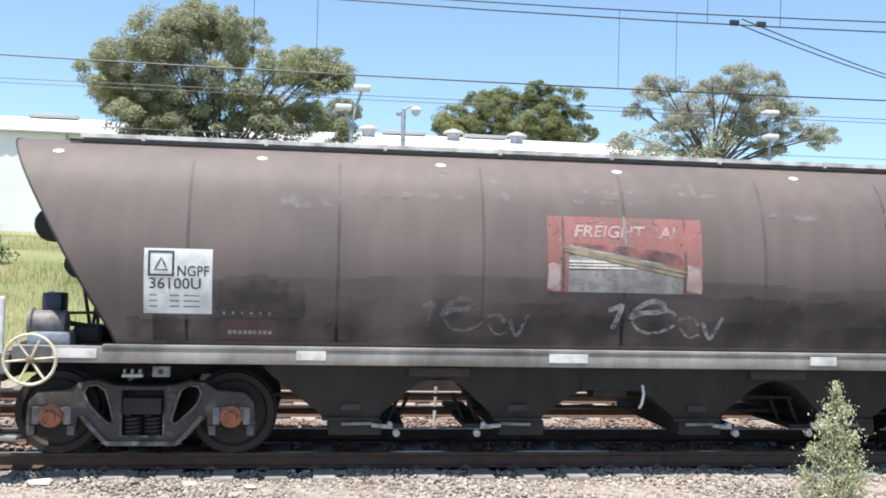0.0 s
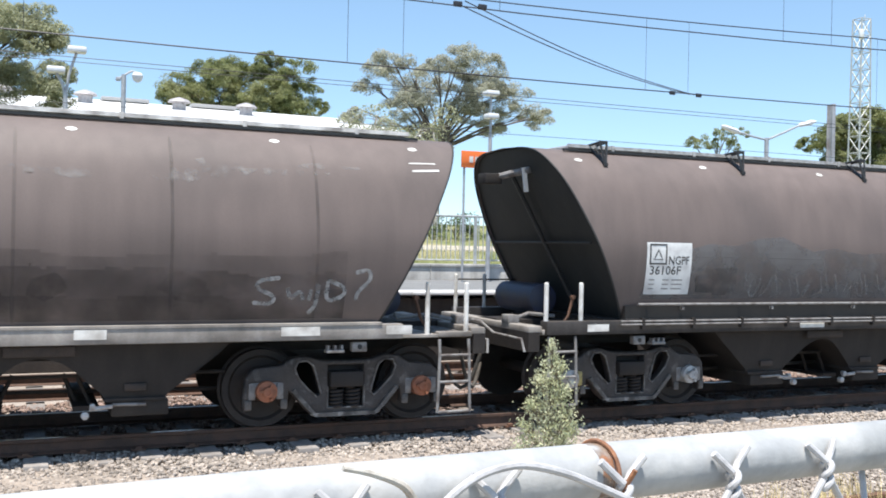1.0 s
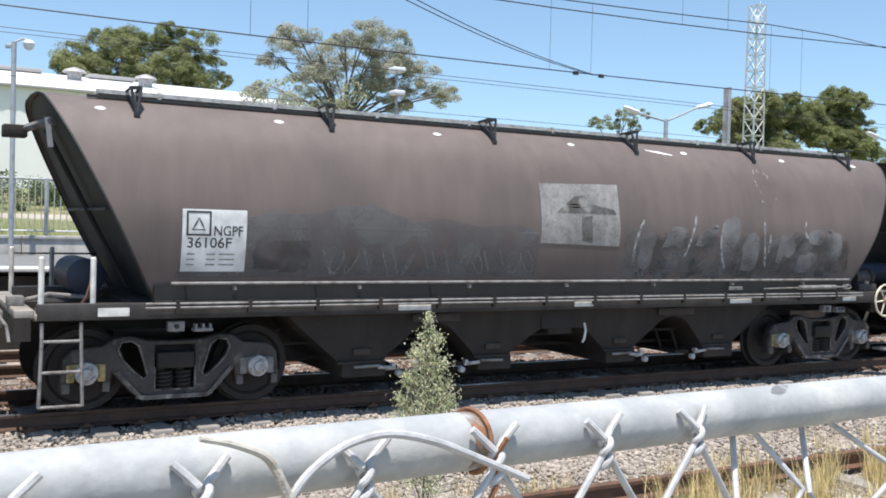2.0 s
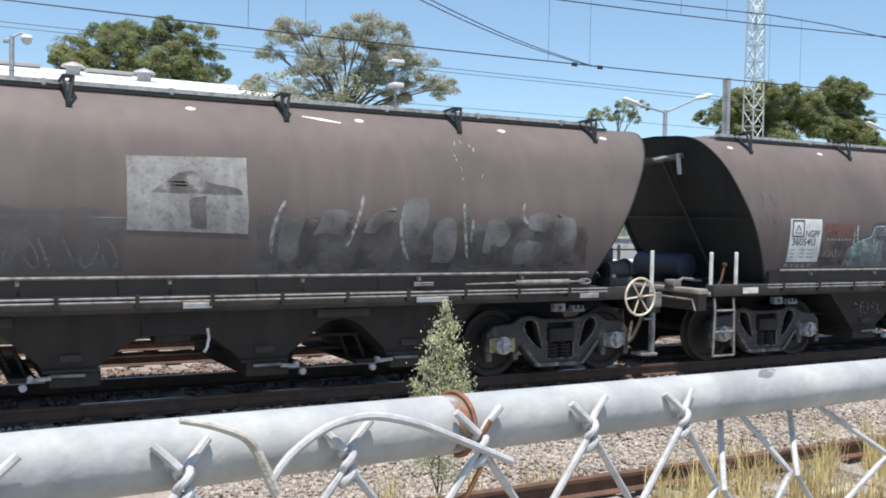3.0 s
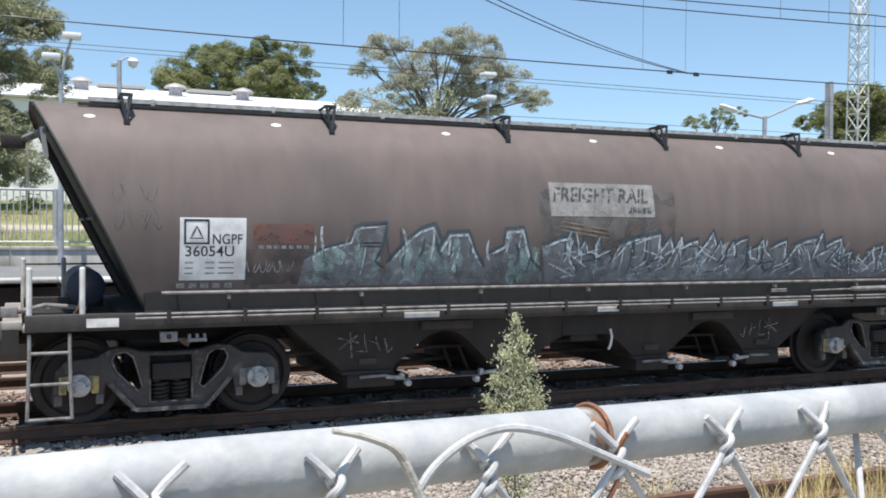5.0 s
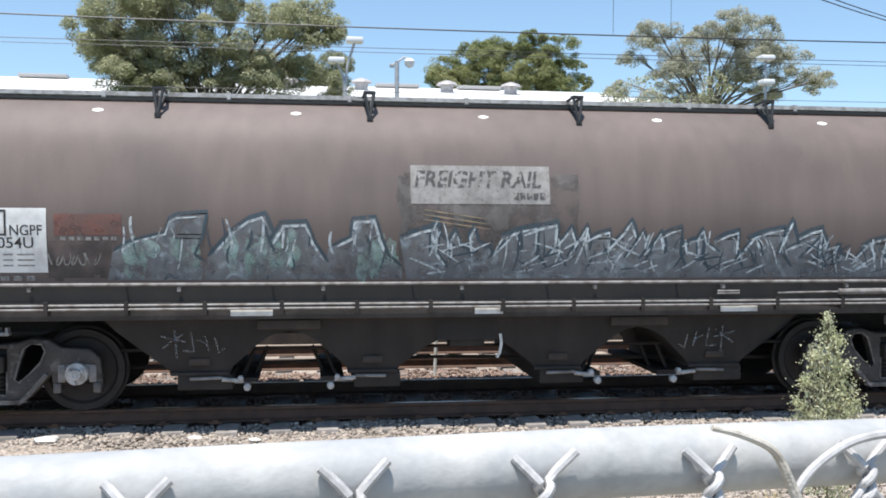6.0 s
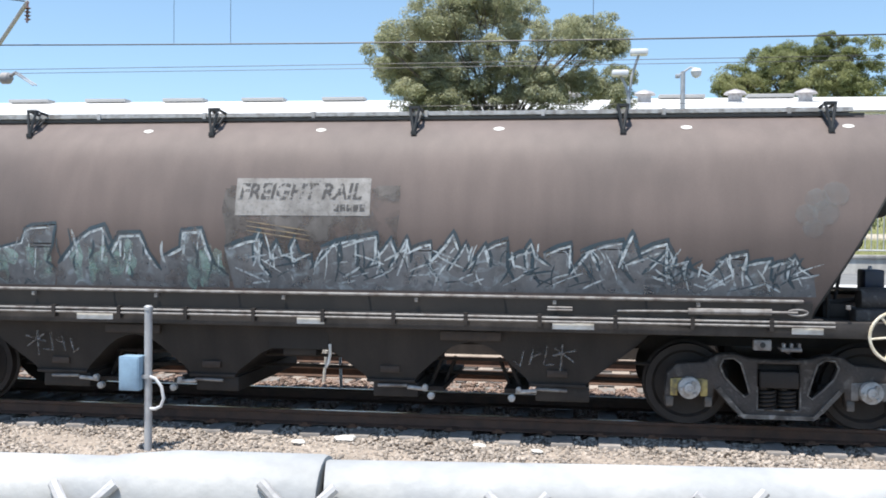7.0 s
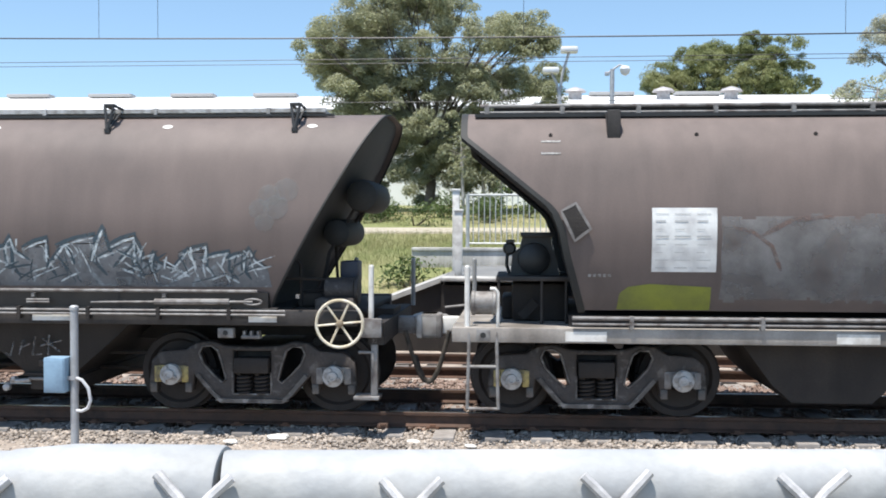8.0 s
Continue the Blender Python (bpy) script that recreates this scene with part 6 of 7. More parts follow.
railing = thing("railing", "galvanised picket railing on the low wall", "railing", 0, WALL_Y + 0.15, 1.58)
bm = bmesh.new()
tube(bm, [(-1.3, 0, 1.22), (50, 0, 1.22)], 0.03, 8)
top_rail = part("top_rail", bm, M_RAILING, railing)
bm = bmesh.new()
tube(bm, [(-1.3, 0, 0.10), (50, 0, 0.10)], 0.022, 6)
part("bottom_rail", bm, M_RAILING, railing)
bm = bmesh.new()
tube(bm, [(0, 0, 0), (0, 0, 1.24)], 0.045, 8)
POST_ME = finish("post", bm, M_RAILING)
bm = bmesh.new()
tube(bm, [(0, 0, 0.10), (0, 0, 1.22)], 0.013, 5)
PICKET_ME = finish("picket", bm, M_RAILING)
for i in range(26):
    p = part("post", POST_ME, None, railing)
    p.location = (-1.3 + i * 2.0, 0, 0)
rest = bmesh.new()
for i in range(390):
    x = -1.17 + i * 0.13
    if i < 290:
        p = part("picket", PICKET_ME, None, railing)
        p.location = (x, 0, 0)
    else:
        tube(rest, [(x, 0, 0.10), (x, 0, 1.22)], 0.013, 5)
part("picket_run", rest, M_RAILING, railing)["kind"] = "stuff"

for x, y, z1 in ((-1.36, 19.4, 2.78), (-1.2, 17.6, 2.34)):
    gate_post = thing("end_post", "white square post at the platform end", "post", x, y, PLAT_Z - 0.01, "platform end posts")
    bm = bmesh.new()
    box(bm, -0.07, 0.07, -0.07, 0.07, 0, z1 - PLAT_Z, 0.01)
    part("shaft", bm, M_WHITE, gate_post)
    bm = bmesh.new()
    box(bm, -0.09, 0.09, -0.09, 0.09, z1 - PLAT_Z, z1 - PLAT_Z + 0.04, 0.01)
    part("cap", bm, M_WHITE, gate_post)


def shoebox_lamp(x, y, z, heads, label):
    lamp = thing("platform_lamp", label, "street lamp", x, y, PLAT_Z - 0.01, "platform lamps")
    h = z - PLAT_Z
    bm = bmesh.new()
    tube(bm, [(0, 0, 0), (0, 0, h - 0.9)], 0.06, 10, r_end=0.045)
    part("pole", bm, M_POST, lamp)
    for dx, dz, w in heads:
        bm = bmesh.new()
        tube(bm, [(0, 0, h - 0.95), (dx * 0.3, 0, h - 0.95 + dz * 0.5), (dx, 0, h - 0.95 + dz)], 0.03, 8)
        part("arm", bm, M_POST, lamp)
        bm = bmesh.new()
        box(bm, dx - w / 2, dx + w / 2, -0.16, 0.16, h - 0.95 + dz - 0.02, h - 0.95 + dz + 0.10, 0.03)
        part("head", bm, M_LAMP, lamp, "pale rectangular lamp head")
    return lamp


shoebox_lamp(0.77, 21.7, 5.93, ((0.21, 0.95, 0.38), (-0.19, 0.50, 0.36)), "grey platform lamp with two pale heads")
shoebox_lamp(10.55, 21.6, 5.75, ((0.0, 0.98, 0.34), (0.02, 0.42, 0.30)), "grey platform lamp with two stacked heads")

cctv = thing("camera_pole", "slim grey pole with a dome camera", "camera pole", 1.92, 21.7, PLAT_Z - 0.01)
bm = bmesh.new()
tube(bm, [(0, 0, 0), (0, 0, 4.36)], 0.05, 10)
tube(bm, [(-0.10, 0, 4.27), (0.0, 0, 4.34), (0.16, 0, 4.45), (0.27, 0, 4.42)], 0.022, 8)
box(bm, -0.16, -0.06, -0.05, 0.05, 4.22, 4.30, 0.012)
part("pole", bm, M_POST, cctv)
bm = bmesh.new()
lathe(bm, [(4.22, 0.03), (4.26, 0.09), (4.36, 0.12), (4.42, 0.08)], (0.28, 0, 0), "Z", 14)
part("camera_dome", bm, M_LAMP, cctv)


def twin_arm_lamp(x, y, z):
    """Two slanting arms, the one towards +x reaching farther and higher."""
    lamp = thing("street_lamp", "grey street lamp with two slanting arms", "street lamp", x, y, PLAT_Z - 0.01, "twin-arm lamps")
    h = z - PLAT_Z
    bm = bmesh.new()
    tube(bm, [(0, 0, 0), (0, 0, h)], 0.075, 10, r_end=0.06)
    part("pole", bm, M_POST, lamp)
    for s, reach, rise in ((-1, 1.05, 0.10), (1, 1.25, 0.46)):
        bm = bmesh.new()
        tube(bm, [(0, 0, h - 0.06), (s * reach * 0.5, 0, h - 0.04 + rise * 0.5), (s * reach, 0, h + rise)], 0.03, 8)
        part("arm", bm, M_POST, lamp)
        bm = bmesh.new()
        lathe(bm, [(-0.34, 0.03), (-0.22, 0.09), (0.15, 0.11), (0.32, 0.04)], (0, 0, 0), "X", 12)
        for v in bm.verts:
            v.co = Vector((s * (reach + 0.22) + v.co.x, v.co.y * 1.2, h + rise + 0.05 + v.co.z * 0.7 + s * v.co.x * 0.25))
        part("head", bm, M_LAMP, lamp, "pale cobra lamp head")
    return lamp


twin_arm_lamp(19.4, 21.8, 5.30)
twin_arm_lamp(29.8, 21.8, 5.30)

sign = thing("station_sign", "orange station sign with pale lettering on posts", "sign", 10.3, 21.2, PLAT_Z - 0.01)
bm = bmesh.new()
box(bm, -0.7, 0.9, -0.02, 0.02, 2.75, 3.15, 0.006)
part("board", bm, M_ORANGE, sign)
bm = bmesh.new()
for k in range(8):
    box(bm, -0.5 + k * 0.15, -0.4 + k * 0.15, -0.03, -0.022, 2.87, 3.02)
part("lettering_bar", bm, M_WHITE, sign)
for x in (-0.6, 0.8):
    bm = bmesh.new()
    tube(bm, [(x, 0.05, 0), (x, 0.05, 3.1)], 0.03, 8)
    part("sign_post", bm, M_POST, sign)

# ---- warehouse ----
warehouse = thing("warehouse", "long white metal-clad warehouse with low roof", "warehouse", 0, 50.0, 3.0)
warehouse.rotation_euler = (0, 0, radians(2.0))
WX0, WX1, EAVE = -75.0, 20.5, 5.05
bm = bmesh.new()
n = int((WX1 - WX0) / 0.25)
prev = None
for k in range(n + 1):
    x = WX0 + k * 0.25
    y = 0.0 if k % 2 else 0.035
    pair = (bm.verts.new((x, y, 0.0)), bm.verts.new((x, y, EAVE)))
    if prev:
        bm.faces.new((prev[0], pair[0], pair[1], prev[1]))
    prev = pair
back = (bm.verts.new((WX1, 30, 0.0)), bm.verts.new((WX1, 30, EAVE)))
bm.faces.new((prev[0], back[0], back[1], prev[1]))
back2 = (bm.verts.new((WX0, 30, 0.0)), bm.verts.new((WX0, 30, EAVE)))
bm.faces.new((back[0], back2[0], back2[1], back[1]))
part("wall", bm, M_CLADDING, warehouse, "white ribbed metal wall")
bm = bmesh.new()
prism(bm, [(WX0 - 0.3, EAVE), (WX1 + 0.3, EAVE), (WX1 + 0.3, EAVE + 0.09), (WX0 - 0.3, EAVE + 0.09)], -0.25, 0.0)
part("gutter", bm, M_GUTTER, warehouse)
bm = bmesh.new()
vs = [bm.verts.new(p) for p in ((WX0 - 0.3, -0.2, EAVE + 0.10), (WX1 + 0.3, -0.2, EAVE + 0.10), (WX1 + 0.3, 14, EAVE + 2.65), (WX0 - 0.3, 14, EAVE + 2.65), (WX1 + 0.3, 30, EAVE + 0.1), (WX0 - 0.3, 30, EAVE + 0.1))]
bm.faces.new((vs[0], vs[1], vs[2], vs[3]))
bm.faces.new((vs[3], vs[2], vs[4], vs[5]))
roof = part("roof", bm, M_ROOF, warehouse, "pale sheet-metal roof")
for k in range(14):
    bm = bmesh.new()
    x = -60 + k * 5.4
    box(bm, x, x + 2.8, 12.4, 13.4, EAVE + 2.45, EAVE + 2.68, 0.02)
    part("skylight", bm, M_GUTTER, roof)
for x in (2.75, 8.0, 12.0, -1.6):
    bm = bmesh.new()
    y = 9.0
    lathe(bm, [(EAVE + 1.4, 0.40), (EAVE + 2.16, 0.40), (EAVE + 2.17, 0.68), (EAVE + 2.32, 0.55), (EAVE + 2.48, 0.08)], (x + 0.8, y, 0), "Z", 16)
    v = part("roof_vent", bm, M_VENT, roof, "round roof ventilator with pale cap")
for x in (-55, -35, -12, 8.6):
    bm = bmesh.new()
    tube(bm, [(x, -0.06, 0), (x, -0.06, EAVE)], 0.06, 8)
    part("downpipe", bm, M_GUTTER, warehouse)


# ---- trees ----
def leaf_cloud(name, blobs, mat, per, size, seed, droop=0.3, gap=0.25):
    """Slender leaves on domed tufts, which gather into the billows of the crown."""
    rng = np.random.default_rng(seed)
    centres, outward = [], []
    for bx, by, bz, r in blobs:
        tufts = max(6, int(17 * r * r))
        d = rng.normal(size=(tufts, 3)) + np.array([0, 0, 0.25])
        d /= np.linalg.norm(d, axis=1)[:, None]
        rad = r * rng.uniform(0.30, 1.0, tufts) ** 0.45
        c = np.array([bx, by, bz]) + d * rad[:, None] * np.array([1.0, 0.9, 0.80])
        for p in c[rng.random(tufts) > gap]:
            k = int(per * rng.uniform(0.6, 1.4))
            tr = (0.20 + 0.13 * min(r, 2.0)) * rng.uniform(0.7, 1.3)
            u = rng.normal(size=(k, 3)) + np.array([0, 0, 0.35])
            u /= np.linalg.norm(u, axis=1)[:, None]
            q = u * tr * (rng.uniform(0.25, 1.05, k) ** 0.6)[:, None] * np.array([1.15, 1.15, 0.72])
            q[:, 2] -= droop * 0.5 * (q[:, 0] ** 2 + q[:, 1] ** 2) / tr        # the edges hang
            centres.append(p + q)
            outward.append(u)
    c, u = np.concatenate(centres), np.concatenate(outward)
    n = len(c)
    face = rng.normal(size=(n, 3)) * 0.75 + u * 0.9 + np.array([0, 0, 0.9])
    along = np.cross(face, rng.normal(size=(n, 3)) + np.array([0, 0, -droop]))
    along /= np.linalg.norm(along, axis=1)[:, None]
    side = np.cross(along, face)
    side /= np.linalg.norm(side, axis=1)[:, None]
    ln = size * rng.uniform(0.6, 1.3, n)[:, None]
    wd = ln * rng.uniform(0.26, 0.42, n)[:, None]
    verts = np.stack([c - along * ln, c + side * wd, c + along * ln, c - side * wd], 1).reshape(-1, 3)
    faces = np.arange(n * 4).reshape(-1, 4)
    return cloud_mesh(name, verts, faces, mat)


def gum_tree(label, base, lobes, depth, leaf, bark, seed, per, size, fork=0.45, gap=0.25, lean=0.0, bare=0.0, limb=0.42):
    """lobes: (x, z, radius) of the crown seen along the y axis; they are spread in depth about the trunk."""
    rng = random.Random(seed)
    tree = thing("tree", label, "tree", *base)
    bx, by, bz = base
    blobs = []
    for x, z, r in lobes:
        blobs.append((x - bx, rng.uniform(-depth, depth), z - bz, r))
        blobs.append((x - bx + rng.uniform(-0.4, 0.4) * r, rng.uniform(-depth, depth) * 1.2, z - bz - rng.uniform(0.0, 0.4) * r, r * 0.8))
    top = max(b[2] for b in blobs)
    cx = sum(b[0] for b in blobs) / len(blobs)
    split = Vector((cx * 0.25 + lean, 0, top * fork))
    bm = bmesh.new()
    r0 = 0.026 * top
    tube(bm, [(0, 0, -0.4), (0.02 * top, 0, 0.12 * top), split], r0, 10, r_end=r0 * 0.72)
    for x, y, z, r in blobs[::2]:
        if z < max(split.z, bare * top):         # low growth hides its own stems
            continue
        tip = Vector((x, y, z + r * 0.3))
        mid = split.lerp(tip, 0.5) + Vector((rng.uniform(-0.3, 0.3), rng.uniform(-0.3, 0.3), rng.uniform(-0.1, 0.5) * r))
        tube(bm, [split - Vector((0, 0, 0.1)), mid, tip], r0 * limb, 7, r_end=r0 * 0.06)
        for _ in range(3):
            t2 = Vector((x, y, z)) + Vector((rng.uniform(-1, 1), rng.uniform(-1, 1), rng.uniform(-0.4, 0.8))) * r * 0.9
            tube(bm, [mid.lerp(tip, rng.uniform(0.0, 0.6)), t2], r0 * 0.12, 5, r_end=r0 * 0.03)
    part("trunk", bm, bark, tree, "forking bare trunk and limbs")
    part("crown", leaf_cloud("crown", blobs, leaf, per, size, seed, gap=gap), None, tree, "loose clumps of slender leaves")
    return tree


gum_tree("tall spreading gum tree with drooping olive foliage", (-3.7, 38, 2.7),
         [(-2.6, 4.6, 1.2), (-1.2, 4.4, 1.1), (0.2, 4.3, 1.0), (-3.8, 4.4, 1.1), (-1.9, 5.6, 1.1), (-0.4, 5.5, 1.0), (-5.2, 4.6, 1.1), (-6.3, 10.1, 1.1), (-4.6, 11.1, 1.0), (-2.6, 10.9, 0.9), (-7.9, 9.6, 0.8), (0.9, 9.5, 0.7), (0.4, 9.9, 0.7), (-0.7, 10.0, 0.8), (-3.5, 11.1, 0.7), (-5.2, 10.9, 0.8), (-7.2, 9.2, 1.3), (-5.5, 10.4, 1.3), (-4.1, 10.7, 1.1), (-2.9, 10.5, 1.0), (-6.5, 8.1, 1.3), (-4.8, 8.9, 1.5), (-3.0, 8.8, 1.3), (-1.2, 9.3, 1.1), (-0.3, 9.6, 0.9), (0.7, 9.2, 0.7),
          (-1.9, 8.0, 1.0), (0.1, 8.1, 1.0), (-5.4, 7.5, 1.0), (-7.7, 8.8, 0.9), (-8.1, 8.6, 0.5), (-6.9, 7.2, 0.8), (1.0, 8.0, 0.6), (-2.9, 7.2, 0.8), (-0.8, 7.4, 0.8), (-7.6, 7.8, 0.3),
          (-6.0, 6.2, 0.9), (-4.6, 5.8, 0.9), (-2.2, 6.0, 0.9), (-0.6, 6.2, 0.8), (-5.2, 4.8, 0.8), (-3.2, 4.7, 0.9), (-1.6, 4.9, 0.8), (-6.6, 5.2, 0.7), (-0.2, 5.2, 0.7), (-5.8, 3.9, 0.7), (-4.2, 3.7, 0.7), (-2.4, 3.8, 0.7), (-1.0, 3.9, 0.7), (-3.7, 5.4, 0.9), (-3.9, 4.4, 0.8), (-4.4, 6.6, 0.9), (-3.3, 6.3, 0.9), (-3.6, 7.4, 0.9),
          (-6.9, 7.9, 1.0), (-5.9, 8.0, 1.0), (-6.4, 7.0, 1.0), (-5.4, 7.1, 0.9), (-4.4, 7.6, 0.7), (-1.8, 7.5, 0.8), (-1.0, 7.8, 0.8), (-1.5, 6.9, 0.9), (0.6, 7.4, 0.7), (1.2, 7.2, 0.6), (-2.8, 8.0, 0.8)],
         1.6, M_LEAF_A, M_BARK, 3, 250, 0.060, 0.30, 0.10, bare=0.70, limb=0.30)
gum_tree("dense round dark-green tree behind the warehouse", (16.0, 84, 3.6),
         [(11.9, 14.9, 1.7), (14.4, 16.2, 1.9), (16.9, 16.9, 1.8), (19.5, 17.3, 1.6), (21.5, 16.6, 1.5), (15.9, 15.0, 2.0), (19.8, 15.4, 2.1), (22.4, 14.9, 1.6), (23.9, 14.0, 0.8), (11.1, 14.1, 1.0), (13.4, 14.1, 1.7),
          (17.5, 13.4, 2.0), (21.0, 13.2, 1.8), (14.0, 12.8, 1.8)], 2.5, M_LEAF_B, M_BARK, 5, 150, 0.105, 0.45, 0.20)
gum_tree("open grey-green gum tree with pale limbs", (18.8, 45, 3.0),
         [(16.3, 10.8, 1.0), (17.4, 10.8, 0.8), (19.7, 11.1, 1.0), (21.1, 11.0, 1.0), (22.3, 10.7, 0.9), (18.9, 9.8, 1.2), (16.9, 8.8, 0.9), (21.2, 9.5, 1.2), (23.2, 9.8, 0.9), (24.4, 9.2, 0.8),
          (25.3, 9.0, 0.4), (14.6, 8.3, 0.6), (15.6, 9.9, 0.5), (20.0, 8.7, 1.0), (16.0, 7.6, 0.7), (22.6, 8.2, 0.7), (18.4, 8.2, 0.9), (20.4, 10.2, 0.9), (17.7, 9.7, 0.9), (22.2, 9.5, 0.9), (23.9, 8.6, 0.6), (18.6, 10.9, 0.7), (21.6, 8.3, 0.8)], 1.4, M_LEAF_C, M_BARK, 7, 190, 0.062, 0.48, 0.14)
gum_tree("small distant tree with airy crown", (68.5, 85, 4.0), [(65.4, 13.7, 0.8), (68.0, 14.2, 1.0), (70.6, 14.8, 1.1), (71.9, 13.9, 0.9), (67.9, 13.3, 0.8)], 1.5, M_LEAF_B, M_BARK, 9, 60, 0.13, 0.6)
gum_tree("broad dark-green tree beside the lattice tower", (72.0, 65, 3.6),
         [(64.2, 11.8, 1.2), (66.9, 13.2, 1.6), (70.5, 14.2, 1.6), (73.7, 13.1, 1.8), (68.5, 11.7, 1.8), (75.3, 12.0, 1.5), (70.0, 9.8, 2.0), (66.0, 9.6, 1.8), (65.4, 12.4, 1.4), (67.4, 12.4, 1.6), (69.4, 13.0, 1.6), (72.2, 12.8, 1.7), (74.0, 11.4, 1.7), (71.6, 11.2, 1.9), (68.2, 14.0, 1.2)], 2.0, M_LEAF_B, M_BARK, 11, 150, 0.11, 0.4, 0.05)
gum_tree("dark-green tree in the row beyond the platform", (81.0, 66, 3.6),
         [(79.2, 15.1, 1.7), (81.9, 14.9, 1.6), (78.5, 13.1, 2.0), (83.4, 12.7, 1.5), (80.5, 11.0, 2.0), (86.5, 11.0, 1.8), (90.5, 10.0, 1.8), (79.4, 13.9, 1.7), (81.2, 13.4, 1.8), (82.6, 13.8, 1.4), (78.8, 11.8, 1.8), (82.8, 11.4, 1.8), (80.3, 15.6, 1.2)], 2.0, M_LEAF_B, M_BARK, 13, 150, 0.11, 0.4, 0.05)
# slim pale trunks and low growth behind the railing
for k, (x, y, h) in enumerate(((10.6, 34.0, 3.4), (12.2, 35.0, 3.8), (13.6, 34.4, 3.2), (15.2, 36.0, 4.0), (-0.8, 36.0, 2.3), (-1.5, 36.8, 2.5), (-2.2, 35.5, 2.2), (0.2, 36.4, 2.2))):
    z = ground_height(x, y)
    gum_tree("slim pale-barked sapling on the bank", (x, y, z), [(x - 0.4, z + h, 0.6), (x + 0.5, z + h + 0.3, 0.6), (x, z + h * 0.8, 0.5), (x + 0.2, z + h + 0.8, 0.5)], 0.5, M_LEAF_A, M_PALEBARK, 40 + k, 22, 0.08, 0.7)


def shrub(x, y, r, seed, label="low green shrub on the grass bank"):
    z = ground_height(x, y)
    rng = random.Random(seed)
    ob = thing("shrub", label, "shrub", x, y, z, "bank shrubs")
    blobs = [(rng.uniform(-0.7, 0.7) * r, rng.uniform(-0.4, 0.4) * r, rng.uniform(0.3, 0.8) * r, r * rng.uniform(0.45, 0.7)) for _ in range(4)]
    bm = bmesh.new()
    for b in blobs:
        tube(bm, [(0, 0, -0.1), (b[0] * 0.6, b[1] * 0.6, b[2] * 0.7), (b[0], b[1], b[2])], 0.03, 5, r_end=0.008)
    part("stem", bm, M_STEM, ob)
    part("foliage", leaf_cloud("foliage", blobs, M_LEAF_SHRUB, 26, 0.065, seed, 0.0, 0.1), None, ob)


rng = random.Random(77)
for k in range(46):
    x = rng.uniform(-16, 26) if k > 8 else rng.uniform(-6, 0)
    shrub(x, rng.uniform(31.0, 34.5) if k > 8 else rng.uniform(32, 36), rng.uniform(0.5, 0.95), 100 + k)
shrub(-2.4, 20.6, 0.6, 201)
for k, (x, y, r) in enumerate(((-9.6, 27.0, 0.55), (-10.9, 27.8, 0.7), (-8.7, 27.9, 0.5), (-11.8, 26.4, 0.45))):
    shrub(x, y, r, 210 + k, "small shrub in the long grass")
shrub(8.9, 33.2, 1.25, 202, "upright dark shrub against the white wall")


def blades(name, x0, x1, y0, y1, count, height, mat, label, seed, tufts=0):
    """Grass as thin bent blades standing on the ground."""
    rng = np.random.default_rng(seed)
    px, py = rng.uniform(x0, x1, count), rng.uniform(y0, y1, count)
    if tufts:
        tx, ty = rng.uniform(x0, x1, tufts), rng.uniform(y0, y1, tufts)
        pick = rng.integers(0, tufts, count)
        px, py = tx[pick] + rng.normal(size=count) * 0.06, ty[pick] + rng.normal(size=count) * 0.06
    gz = np.array([ground_height(a, b) for a, b in zip(px, py)]) - 0.03
    h = height * rng.uniform(0.4, 1.25, count)
    a = rng.uniform(0, math.tau, count)
    out = h * rng.uniform(0.05, 0.6, count)
    w = 0.012 * height ** 0.5 * rng.uniform(0.3, 0.7, count)
    dx, dy = np.cos(a), np.sin(a)
    base = np.stack([px, py, gz], 1)
    sidev = np.stack([-dy, dx, np.zeros(count)], 1) * w[:, None]
    mid = base + np.stack([dx * out * 0.3, dy * out * 0.3, h * 0.6], 1)
    tip = base + np.stack([dx * out, dy * out, h], 1)
    verts = np.stack([base - sidev, base + sidev, mid + sidev * 0.7, mid - sidev * 0.7, tip], 1).reshape(-1, 3)
    k = np.arange(count)[:, None] * 5
    faces = np.concatenate([k + np.array([[0, 1, 2]]), k + np.array([[0, 2, 3]]), k + np.array([[3, 2, 4]])])
    return tagged(new(name, cloud_mesh(name, verts, faces, mat)), label, "grass", kind="stuff")


blades("grass", -26, 0, 17.2, 28.4, 52000, 0.22, M_BLADE, "long green and straw-coloured grass on the bank", 1)
blades("grass", -6, 26, 23.0, 28.4, 32000, 0.24, M_BLADE, "long green and straw-coloured grass on the bank", 2)
blades("grass", -26, 26, 30.8, 38.0, 26000, 0.26, M_BLADE, "long green grass on the bank", 3)
blades("dry_grass", 4.6, 10.2, 4.3, 6.2, 5200, 0.42, M_STRAW, "dry yellow grass tufts beside the rusty rail", 4, 70)
blades("dry_grass", 3.0, 9.5, 6.45, 7.2, 500, 0.3, M_STRAW, "sparse dry grass tufts in ballast", 5, 16)
blades("weed", 2.2, 3.0, 4.6, 5.4, 60, 0.5, M_BLADE, "small green weed in the ballast", 6, 3)

